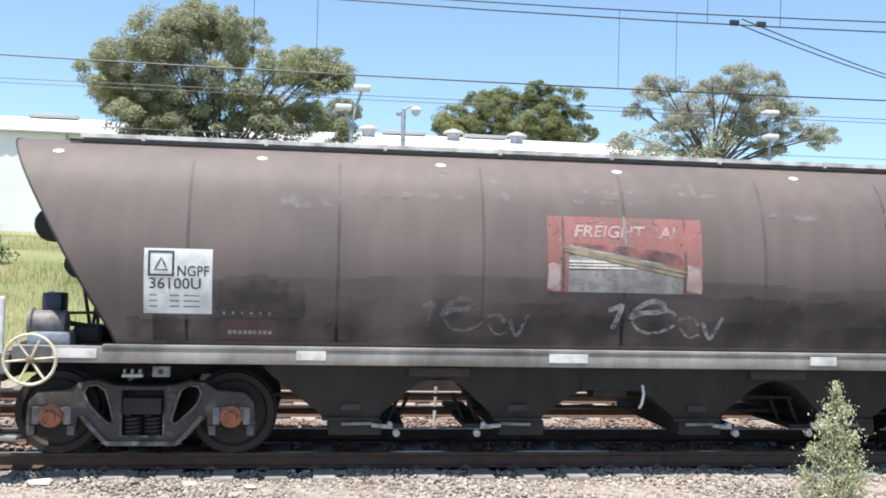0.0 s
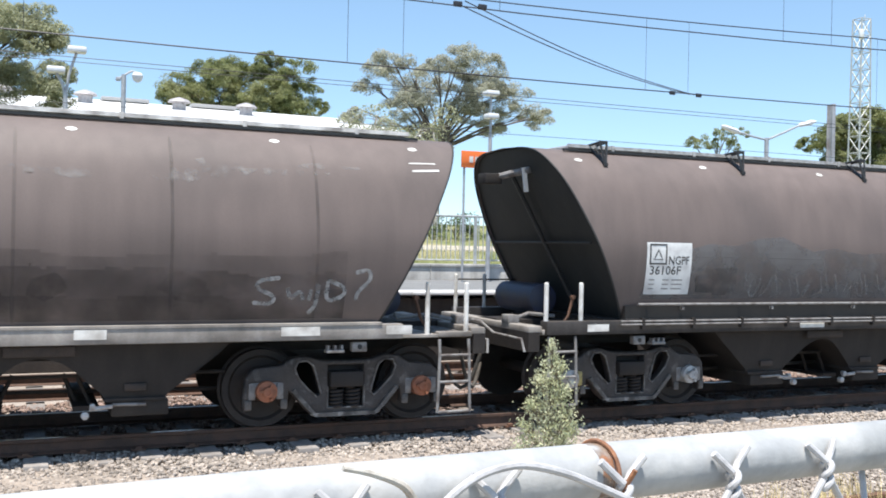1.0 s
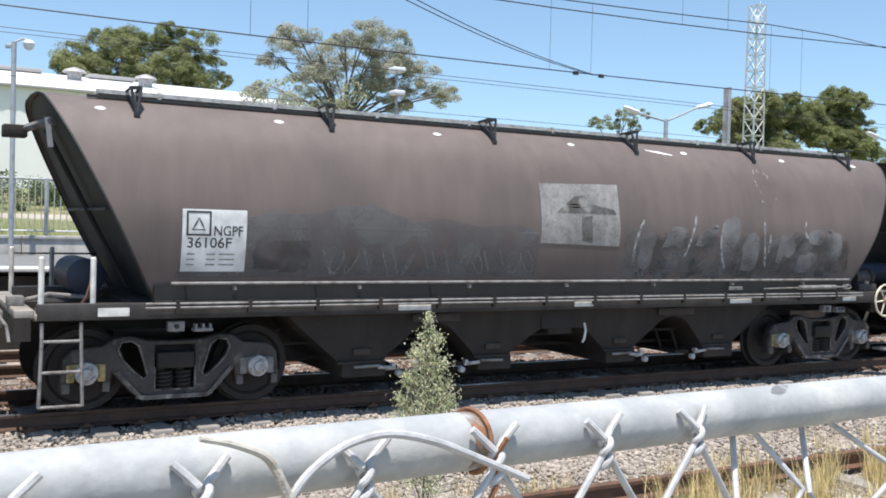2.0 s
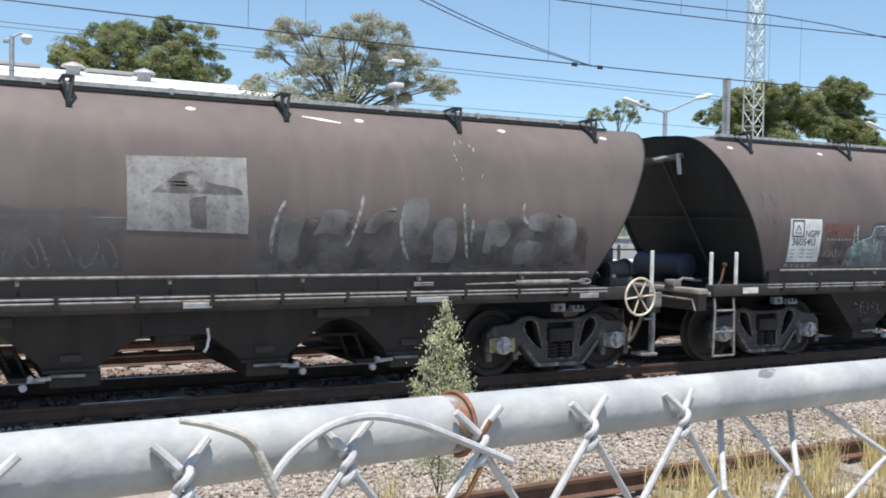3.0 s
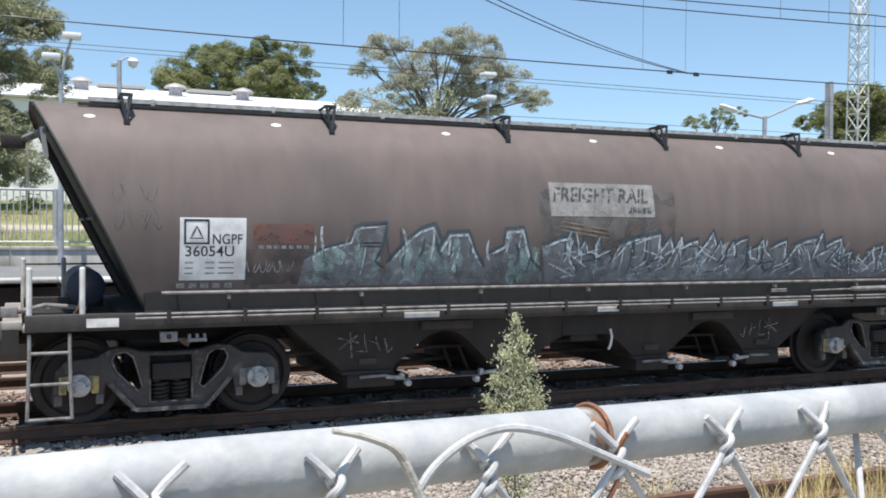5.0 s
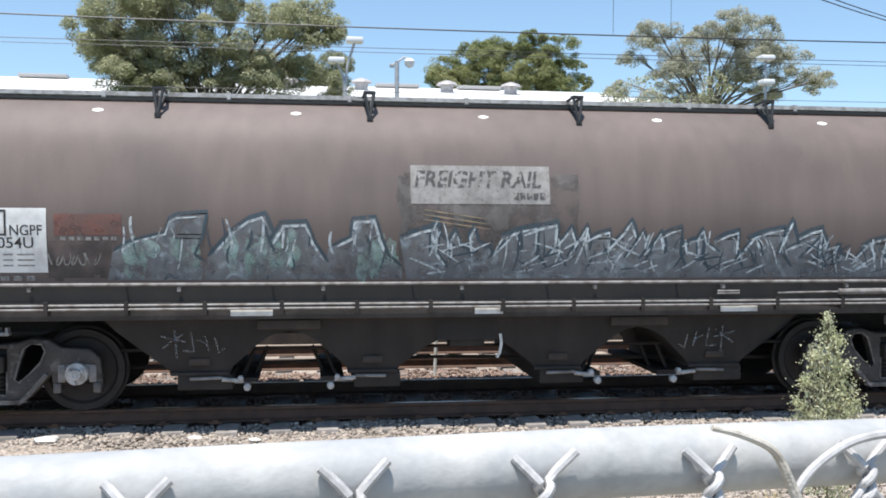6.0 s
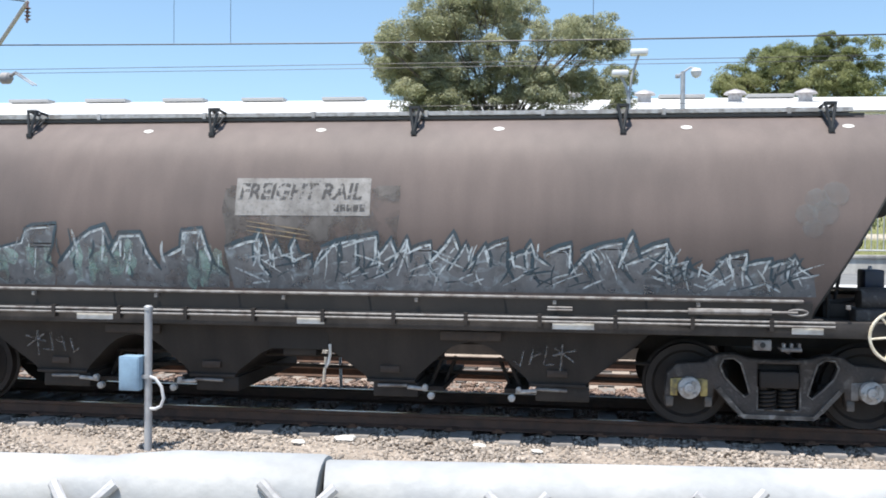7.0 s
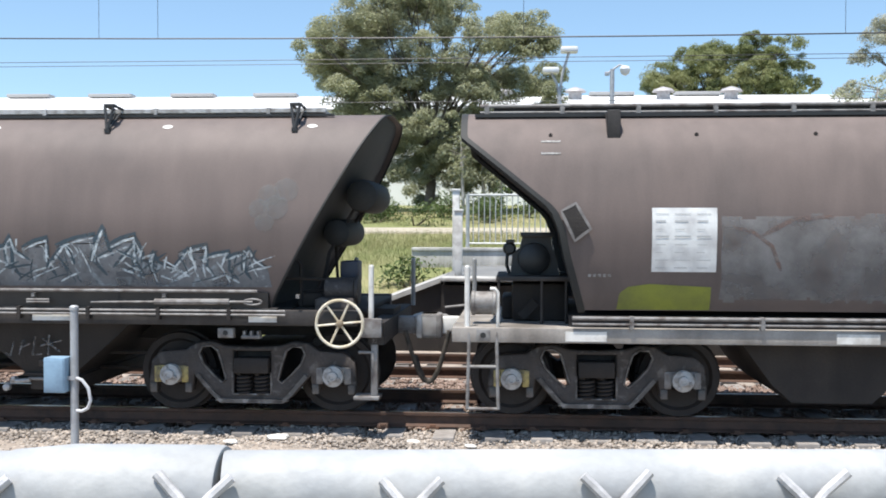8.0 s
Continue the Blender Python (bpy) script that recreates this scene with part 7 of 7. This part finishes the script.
# pale timber offcuts and litter by the rusty rail
for x, y, rz, ln in ((5.4, 5.5, 0.3, 0.7), (6.1, 5.2, -0.2, 0.5), (4.9, 5.9, 0.9, 0.4), (7.0, 5.6, 0.1, 0.6)):
    bm = bmesh.new()
    box(bm, -ln / 2, ln / 2, -0.07, 0.07, 0, 0.05, 0.01)
    ob = solid("timber_offcut", bm, M_BLEACHED, "sun-bleached timber offcut lying in dry grass", "timber", "timber offcuts", at=(x, y, -0.29))
    ob.rotation_euler = (0, 0, rz)
for x, y, s in ((-2.65, 10.15, 0.10), (-1.2, 10.05, 0.06), (-3.1, 9.9, 0.06), (-0.6, 9.9, 0.05)):
    bm = bmesh.new()
    made = bmesh.ops.create_icosphere(bm, subdivisions=2, radius=s)["verts"]
    for v in made:
        v.co = Vector((v.co.x * 1.3, v.co.y, v.co.z * 0.35)) * (1 + 0.5 * noise.noise(v.co * 18))
    solid("litter", bm, M_WHITE, "crumpled white litter on the ballast", "litter", "litter", at=(x, y, -0.20), smooth=0)

# ---- bush and trackside box ----
weed = thing("tall_weed", "tall slender weed with small pale-green leaves", "weed", 0.535, 1.06, 0.0)
rng = random.Random(5)
plumes = [(0.0, 0, 1.905, 0.008), (0.002, 0, 1.885, 0.014), (-0.003, 0.002, 1.865, 0.018), (0.006, 0, 1.845, 0.022), (-0.008, 0.003, 1.825, 0.024), (0.008, -0.003, 1.805, 0.025), (-0.010, 0, 1.785, 0.026), (0.010, 0.005, 1.765, 0.028),
          (-0.030, 0.0, 1.792, 0.012), (-0.036, 0.002, 1.808, 0.008), (0.024, 0, 1.82, 0.011), (0.0, 0.0, 1.74, 0.028), (-0.026, 0.004, 1.765, 0.017), (0.022, 0, 1.785, 0.015), (-0.02, 0, 1.72, 0.02), (0.01, 0, 1.70, 0.02),
          (-0.047, 0, 1.774, 0.010), (-0.040, 0.003, 1.752, 0.014), (0.031, 0, 1.800, 0.011), (-0.026, 0, 1.832, 0.009), (0.021, 0, 1.846, 0.009), (-0.016, 0, 1.862, 0.010), (0.032, 0.002, 1.768, 0.013), (0.013, 0, 1.878, 0.008)]
bm = bmesh.new()
tube(bm, [(-0.02, 0.02, 0), (0.03, 0.01, 0.8), (0.0, 0, 1.5), (0.0, 0, 1.91)], 0.004, 7, r_end=0.0006)
for b in plumes:
    tube(bm, [(0, 0, b[2] - 0.05), (b[0], b[1], b[2])], 0.0013, 5, r_end=0.0005)
    for _ in range(4):
        tube(bm, [(b[0] * 0.5, b[1], b[2] - 0.014), (b[0] + rng.uniform(-1, 1) * b[3], b[1] + rng.uniform(-1, 1) * b[3], b[2] + rng.uniform(0, 1) * b[3])], 0.0007, 4, r_end=0.0003)
part("stem", bm, M_STEM, weed)


def weed_leaves():
    rng = np.random.default_rng(8)
    out = []
    low = [(rng.uniform(-0.02, 0.02), rng.uniform(-0.02, 0.02), z, 0.014) for z in np.linspace(1.1, 1.66, 12)]
    for bx, by, bz, r in plumes + low:
        k = int(760000 * r * r) + 60 if bz > 1.68 else 40
        out.append(np.array([bx, by, bz]) + rng.normal(size=(k, 3)) * r * np.array([0.5, 0.5, 0.55]))
    c = np.concatenate(out)
    n = len(c)
    along = rng.normal(size=(n, 3)) * 0.8 + np.array([0, 0, 0.9])
    along /= np.linalg.norm(along, axis=1)[:, None]
    side = np.cross(along, rng.normal(size=(n, 3)))
    side /= np.linalg.norm(side, axis=1)[:, None]
    ln = rng.uniform(0.0013, 0.0029, n)[:, None]
    verts = np.stack([c - along * ln, c + side * ln * 0.45, c + along * ln, c - side * ln * 0.45], 1).reshape(-1, 3)
    return cloud_mesh("foliage", verts, np.arange(n * 4).reshape(-1, 4), M_LEAF_BUSH)


part("foliage", weed_leaves(), None, weed, "small pale green leaves and buds")

box_post = thing("trackside_box", "blue-grey cable box on a galvanised post", "cable box", -4.55, 9.42, -0.30)
bm = bmesh.new()
tube(bm, [(0, 0, 0), (0, 0, 1.50)], 0.04, 12)
lathe(bm, [(1.50, 0.046), (1.53, 0.046), (1.545, 0.03)], (0, 0, 0), "Z", 12)
part("post", bm, M_POST, box_post)
bm = bmesh.new()
box(bm, -0.27, -0.05, -0.11, 0.06, 0.68, 1.03, 0.012)
blue = part("junction_box", bm, M_BLUEBOX, box_post, "blue-grey steel box")
bm = bmesh.new()
box(bm, -0.255, -0.065, -0.118, -0.108, 0.70, 1.01, 0.004)
part("lid", bm, M_BLUEBOX, blue)
bm = bmesh.new()
box(bm, -0.05, 0.03, -0.055, -0.04, 0.80, 0.84)
part("clamp", bm, M_POST, box_post)
bm = bmesh.new()
tube(bm, [(0.03, -0.03, 0.82), (0.09, -0.03, 0.80), (0.155, -0.03, 0.72), (0.18, -0.03, 0.60), (0.15, -0.03, 0.52), (0.09, -0.03, 0.49), (0.03, -0.02, 0.49)], 0.017, 8)
part("conduit", bm, M_CONDUIT, box_post, "looped grey conduit")
for x, y, h, lean in ((-3.85, 13.6, 0.55, 0.05), (-3.5, 13.3, 0.62, -0.03), (1.7, 13.5, 0.6, 0.02)):
    stake = solid("marker_peg", tube(bmesh.new(), [(0, 0, 0), (lean, 0, h)], 0.022, 8), M_WHITE, "white survey peg between the tracks", "peg", "marker pegs", at=(x, y, -0.25))

# ---- overhead line ----
def cable(name, label, pts, r=0.008):
    return solid(name, tube(bmesh.new(), pts, r, 5), M_CABLE, label, "overhead wire", "overhead wires", "structure")


def catenary(y, z, r, low, sag):
    """A carrier wire and the wire that hangs from it; low is where the lower one hangs deepest."""
    xs = [-70 + i * 2.0 for i in range(91)]
    wire = lambda x: z + sag * ((x - low + 16) % 32 - 16) ** 2
    cable("contact_wire", "dark overhead contact wire above the track", [(x, y, wire(x)) for x in xs], r)
    cable("messenger_wire", "dark overhead carrier wire above the track", [(x, y, z + 1.25 + 0.35 * ((x + 11) / 28 % 1 - 0.5) ** 2 * 4) for x in xs], r)
    bm = bmesh.new()
    for k in range(-11, 16):
        for dx in (0.0, 0.95):
            x = k * 5.7 - 1.0 + dx
            tube(bm, [(x, y, wire(x)), (x, y, z + 1.25 + 0.35 * ((x + 11) / 28 % 1 - 0.5) ** 2 * 4)], 0.004, 4)
    solid("dropper_wire", bm, M_CABLE, "thin vertical dropper wires", "dropper wires", kind="structure")


catenary(14.9, 4.92, 0.011, 3.5, 0.0007)
catenary(11.4, 5.10, 0.009, 3.6, 0.0021)
for y, z in ((17.2, 5.02), (19.0, 5.25), (21.0, 4.75)):
    cable("feeder_wire", "thin dark feeder wire along the platform", [(-70 + i * 8, y, z + 0.12 * (((i * 8 + 4) / 30 % 1) - 0.5) ** 2) for i in range(22)], 0.006)
for k in (0.0, 0.10):
    pts = []
    for i in range(13):
        t = i / 12
        pts.append((5.05 + (11.4 - 5.05) * t + k, 11.4 + 3.5 * t, 5.13 + (4.95 - 5.13) * t - 0.12 * math.sin(math.pi * t) + k * 0.5 * (1 - t)))
    cable("jumper_wire", "slack jumper wire between two overhead lines", pts, 0.008)
bm = bmesh.new()
for x, y, z in ((5.05, 11.4, 5.13), (5.4, 11.4, 5.13), (11.0, 14.9, 4.95), (11.6, 14.9, 4.95)):
    box(bm, x - 0.06, x + 0.06, y - 0.02, y + 0.02, z - 0.035, z + 0.035, 0.01)
solid("wire_clamp", bm, M_CABLE, "dark clamps on the overhead wires", "wire clamps", kind="structure")


def mast(x, y, z, arm, reach=1.75):
    ob = thing("overhead_mast", "grey steel overhead-line mast with bracket arm" if arm else "grey steel overhead-line mast", "mast", x, y, ground_height(x, y), "overhead masts")
    h = z - ob.location.z
    bm = bmesh.new()
    for dy in (-0.10, 0.10):
        box(bm, -0.06, 0.06, dy - 0.010, dy + 0.010, 0, h)
    box(bm, -0.008, 0.008, -0.09, 0.09, 0, h)
    part("column", bm, M_MAST, ob)
    if arm:
        a, b, c = Vector((0.1, -0.1, arm - 1.08)), Vector((reach, -2.3, arm + 0.38)), Vector((0.1, -0.1, arm + 1.15))
        bm = bmesh.new()
        tube(bm, [a, b], 0.035, 8)
        part("bracket_arm", bm, M_RAILING, ob)
        bm = bmesh.new()
        tube(bm, [c, b], 0.012, 6)
        part("tie_rod", bm, M_CABLE, ob)
        bm = bmesh.new()
        tube(bm, [b, b + Vector((0.05, -0.1, -0.36))], 0.02, 6)
        for k in range(4):
            lathe(bm, [(b.z - 0.10 - k * 0.06, 0.02), (b.z - 0.12 - k * 0.06, 0.055), (b.z - 0.14 - k * 0.06, 0.02)], (b.x + 0.03, b.y - 0.05, 0), "Z", 10)
        part("insulator", bm, M_INSUL, ob, "brown ribbed insulator")
        bm = bmesh.new()
        e = reach * 0.74
        tube(bm, [Vector((0.1, -0.1, arm - 0.78)), Vector((e, -1.6, arm - 0.71)), Vector((e + 0.15, -1.65, arm - 0.66))], 0.03, 8)
        for k in (0.0, 0.06):
            tube(bm, [Vector((e + 0.12 + k, -1.65, arm - 0.66)), Vector((e + 0.62 + k, -1.9, arm - 0.92))], 0.012, 6)
        lathe(bm, [(e - 0.2, 0.04), (e - 0.14, 0.10), (e - 0.02, 0.10), (e + 0.04, 0.04)], (0, -1.58, arm - 0.74), "X", 12)
        tube(bm, [Vector((e - 0.3, -1.45, arm - 0.74)), Vector((e - 0.35, -1.45, arm - 0.18))], 0.012, 6)
        part("lower_arm", bm, M_MAST, ob)
    return ob


mast(-12.1, 17.1, 7.2, 5.35, 2.93)
mast(21.9, 21.9, 6.45, 0)
mast(46.0, 17.2, 7.2, 5.35)

# lattice tower beyond the trees
tower = thing("lattice_tower", "tall grey steel lattice tower", "tower", 56.1, 53.3, 3.3)
TH, TW = 15.9, 0.53
for sx in (-1, 1):
    for sy in (-1, 1):
        bm = bmesh.new()
        tube(bm, [(sx * TW * 1.5, sy * TW * 1.5, 0), (sx * TW, sy * TW, 5), (sx * TW * 0.8, sy * TW * 0.8, TH)], 0.06, 5)
        part("leg", bm, M_RAILING, tower)
for face in range(4):
    bm = bmesh.new()
    for k in range(13):
        z0, z1 = k * TH / 13, (k + 1) * TH / 13
        w0, w1 = (np.interp(z, [0, 5, TH], [TW * 1.5, TW, TW * 0.8]) for z in (z0, z1))
        for s in (-1, 1):
            p, q = Vector((s * w0, -w0, z0)), Vector((-s * w1, -w1, z1))
            turn = Matrix.Rotation(face * math.pi / 2, 3, "Z")
            tube(bm, [turn @ p, turn @ q], 0.03, 4)
        tube(bm, [turn @ Vector((-w1, -w1, z1)), turn @ Vector((w1, -w1, z1))], 0.03, 4)
    part("bracing", bm, M_RAILING, tower)
bm = bmesh.new()
box(bm, -0.85, -0.45, -0.7, -0.55, TH - 1.6, TH - 0.9, 0.05)
tube(bm, [(0.3, 0, TH), (0.3, 0, TH + 0.4)], 0.03, 6)
part("antenna", bm, M_LAMP, tower)

# ---- chain-link fence in front of the camera ----
def fence_y(x, off=0.0):
    bow = float(np.interp(x, [-0.33, -0.235, -0.1, 0.05, 0.15, 0.3, 0.5, 0.8, 1.4], [-0.006, -0.005, 0.003, 0.010, 0.009, 0.006, 0.002, -0.004, 0.0]))
    return 0.44 + 0.15 * x + bow + off


def fence_z(x):
    return 1.902 - 0.0247 * x


fence = thing("chain_link_fence", "galvanised chain-link fence with pipe top rail", "fence", 0, 0.44, 0)
R = 0.0170
oy = lambda x, off=0.0: fence_y(x, off) - 0.44
bm = bmesh.new()
tube(bm, [(x, oy(x), fence_z(x)) for x in (-0.238, -0.15, -0.1, -0.05, 0.0, 0.05, 0.1, 0.15, 0.22, 0.3, 0.4, 0.5, 0.65, 0.8, 1.4, 2.6)], R, 28)
part("top_rail", bm, M_GALV, fence, "galvanised steel pipe with dull mottling")
bm = bmesh.new()
tube(bm, [(x, oy(x), fence_z(x) - 0.001) for x in (-2.6, -1.0, -0.5, -0.28)], R, 28)
part("top_rail", bm, M_GALV, fence, "galvanised steel pipe with dull mottling")
bm = bmesh.new()
lathe(bm, [(-0.324, R * 0.99), (-0.312, R * 1.06), (-0.300, R * 1.13), (-0.270, R * 1.135), (-0.2395, R * 1.13), (-0.2375, R * 1.10)], (0, 0, 0), "X", 28)
for v in bm.verts:
    v.co.y += oy(v.co.x)
    v.co.z += fence_z(v.co.x)
part("sleeve", bm, M_GALV, fence, "pipe joining sleeve")
for x in (-2.2, 2.35):
    bm = bmesh.new()
    tube(bm, [(x, oy(x) + 0.035, 0.0), (x, oy(x) + 0.035, fence_z(x) + 0.03)], 0.021, 16)
    part("fence_post", bm, M_GALV, fence)

bm = bmesh.new()
last = None
for i in range(9):                   # a scuffed spot on the pipe
    x = 0.548 + i * 0.0035
    w = 0.30 * math.sin(math.pi * (i + 0.4) / 8.8)
    mid = 0.95 + 0.05 * i
    row = [bm.verts.new((x, oy(x) - (R + 0.0003) * math.cos(mid + w * e), fence_z(x) + (R + 0.0003) * math.sin(mid + w * e))) for e in (-1, -0.3, 0.4, 1)]
    if last:
        for p in range(3):
            bm.faces.new((last[p], last[p + 1], row[p + 1], row[p]))
    last = row
part("scuff_mark", bm, M_SCUFF, fence, "dull grey scuff on the pipe")
STEP, WIRE_R = 0.0868, 0.0023
KNOT0 = 0.104
zig = STEP / 2
for k in range(-24, 27):
    x0 = KNOT0 + k * STEP
    zt = fence_z(x0)
    bm = bmesh.new()
    # a woven strand, zigzagging down from its knot
    if k == 7:
        continue                     # this strand has come away
    hung = k in (5, 6)               # these two have lost their knots and hang behind the rail
    for s in (-1, 1):
        stretch = 2.0 if (k, s) in ((6, 1), (8, -1)) else 1.0
        pts = [(x0 + s * 0.002, oy(x0, R + 0.002 if hung else -R - 0.006), zt - (0.004 if hung else 0.012))]
        for j in range(1, 5 if abs(k) > 14 else 9):
            side = s if j % 2 else 0
            pts.append((x0 + side * zig * 0.97 * (stretch if j == 1 else 1.0), oy(x0 + side * zig, -0.021 + 0.0022 * (j % 2) * s), zt - 0.016 - j * zig * 1.02))
        fine = []
        for a, b in zip(pts, pts[1:]):
            a, b = Vector(a), Vector(b)
            fine += [a, a.lerp(b, 0.15), a.lerp(b, 0.85)]
        fine.append(Vector(pts[-1]))
        tube(bm, fine, WIRE_R, 8)
    strand = part("mesh_strand", bm, M_WIRE, fence)
    if hung:
        continue
    # the twisted knot with its two cut ends
    rng = random.Random(k + 60)
    bm = bmesh.new()
    for s in (-1, 1):
        pts = []
        for i in range(13):
            a = i / 12 * math.tau * 1.1 + (0 if s > 0 else math.pi)
            pts.append(Vector((x0 + 0.0030 * math.cos(a), oy(x0, -R - 0.006) + 0.0030 * math.sin(a), zt - 0.020 + i / 12 * 0.019)))
        end = pts[-1]
        reach = rng.uniform(0.85, 1.2)
        pts.append(end + Vector((s * 0.004, 0.002, 0.004)))
        pts.append(end + Vector((s * 0.0115 * reach, 0.004 + rng.uniform(-0.002, 0.003), 0.010 * reach + 0.001)))
        tube(bm, pts, WIRE_R, 8)
    part("twisted_knot", bm, M_WIRE, strand, "twisted wire knot with splayed ends")
low = bmesh.new()
for k in range(-24, 27):
    x0 = KNOT0 + k * STEP
    zt = fence_z(x0)
    for s in (-1, 1):
        j0 = 4 if abs(k) > 14 else 8
        pts = [(x0 + ((s if j % 2 else 0) * zig * 0.97), oy(x0 + (s if j % 2 else 0) * zig, -0.021), zt - 0.016 - j * zig * 1.02) for j in range(j0, 42)]
        tube(low, pts, WIRE_R, 4, caps=False)
part("lower_mesh", low, M_WIRE, fence)["kind"] = "stuff"

tie = thing("tie_wire", "rusty wire tie wound round the fence rail", "wire tie", 0.266, fence_y(0.266), fence_z(0.266))
bm = bmesh.new()
tube(bm, [(0.010 * math.sin(a * 0.5), (R + 0.0014) * math.cos(a), (R + 0.0014) * math.sin(a)) for a in (-0.3 + i * math.tau / 24 for i in range(20))], 0.0015, 6)
part("winding", bm, M_RUSTWIRE, tie)
bm = bmesh.new()
tube(bm, [(dx, 0, -0.0247 * dx) for dx in (-0.002, 0.003, 0.008)], R * 1.008, 28)
part("rust_band", bm, M_RUSTBAND, tie, "patchy rust-stained band")
bm = bmesh.new()
tube(bm, [(0.012, -R - 0.004, -0.004), (0.010, -R - 0.007, -0.022), (0.004, -R - 0.004, -0.036), (-0.006, -R, -0.042)], 0.0017, 6)
tube(bm, [(0.012, -R - 0.004, -0.004), (0.016, -R - 0.008, 0.006)], 0.0017, 6)
part("tail", bm, M_RUSTWIRE, tie)

for pts, r, mat, label in (
        (((0.101, 1.921), (0.116, 1.917), (0.132, 1.910), (0.139, 1.902), (0.143, 1.894), (0.150, 1.880)), 0.0030, M_BLEACHED, "sun-bleached dead vine hooked over the fence"),
        (((0.146, 1.884), (0.155, 1.896), (0.170, 1.906), (0.185, 1.911), (0.205, 1.912), (0.232, 1.905), (0.258, 1.894), (0.298, 1.876)), 0.0023, M_WIRE, "loose curved wire springing over the fence")):
    fine = []
    for i in range(len(pts) - 1):
        p = [Vector((pts[min(max(j, 0), len(pts) - 1)][0], 0, pts[min(max(j, 0), len(pts) - 1)][1])) for j in range(i - 1, i + 3)]
        for k in range(4):
            t = k / 4
            fine.append(0.5 * ((2 * p[1]) + (p[2] - p[0]) * t + (2 * p[0] - 5 * p[1] + 4 * p[2] - p[3]) * t * t + (3 * p[1] - p[0] - 3 * p[2] + p[3]) * t ** 3))
    fine.append(Vector((pts[-1][0], 0, pts[-1][1])))
    solid("loose_wire", tube(bmesh.new(), [(p.x, fence_y(p.x, -R - 0.010), p.z) for p in fine], r * (0.5 if mat is M_BLEACHED else 1.0), 8, r_end=r), mat, label, "loose wire")


# ---- motion ----
TRAIN = ((0.0, -2.695), (0.5, -5.085), (1.0, -7.615), (1.5, -9.882), (3.0, -17.12), (3.5, -19.735), (4.0, -22.12), (4.5, -24.60), (6.0, -31.69), (6.5, -34.168), (7.0, -36.506), (7.5, -39.045), (8.0, -41.335))


def train_at(t):
    return float(np.interp(t, [a for a, b in TRAIN], [b for a, b in TRAIN]))


def motions():
    for wagon, offset in WAGONS:
        walk(wagon, [(t, pose(x + offset, 11.4, 0)) for t, x in TRAIN])
    # the tall weed sways in the wind
    walk(weed, [(t, pose(0.535, 1.06, 0, 0, lean, 0)) for t, lean in ((0.0, 0.25), (0.5, 2.2), (1.0, 1.1), (1.5, -0.15), (2.8, 1.9), (3.0, 1.55), (3.5, 0.9), (4.0, 0.95), (4.5, 0.0), (4.7, -0.15), (5.8, -0.6), (6.0, -0.65), (7.0, 0.2), (8.0, 0.0))])
    steps = [i / 10 for i in range(81)]
    for wheel, x in ROLLING:
        walk(wheel, [(t, pose(x, 0, WHEEL_R, 0, math.degrees((train_at(t) - TRAIN[0][1]) / WHEEL_R), 0)) for t in steps])


motions()
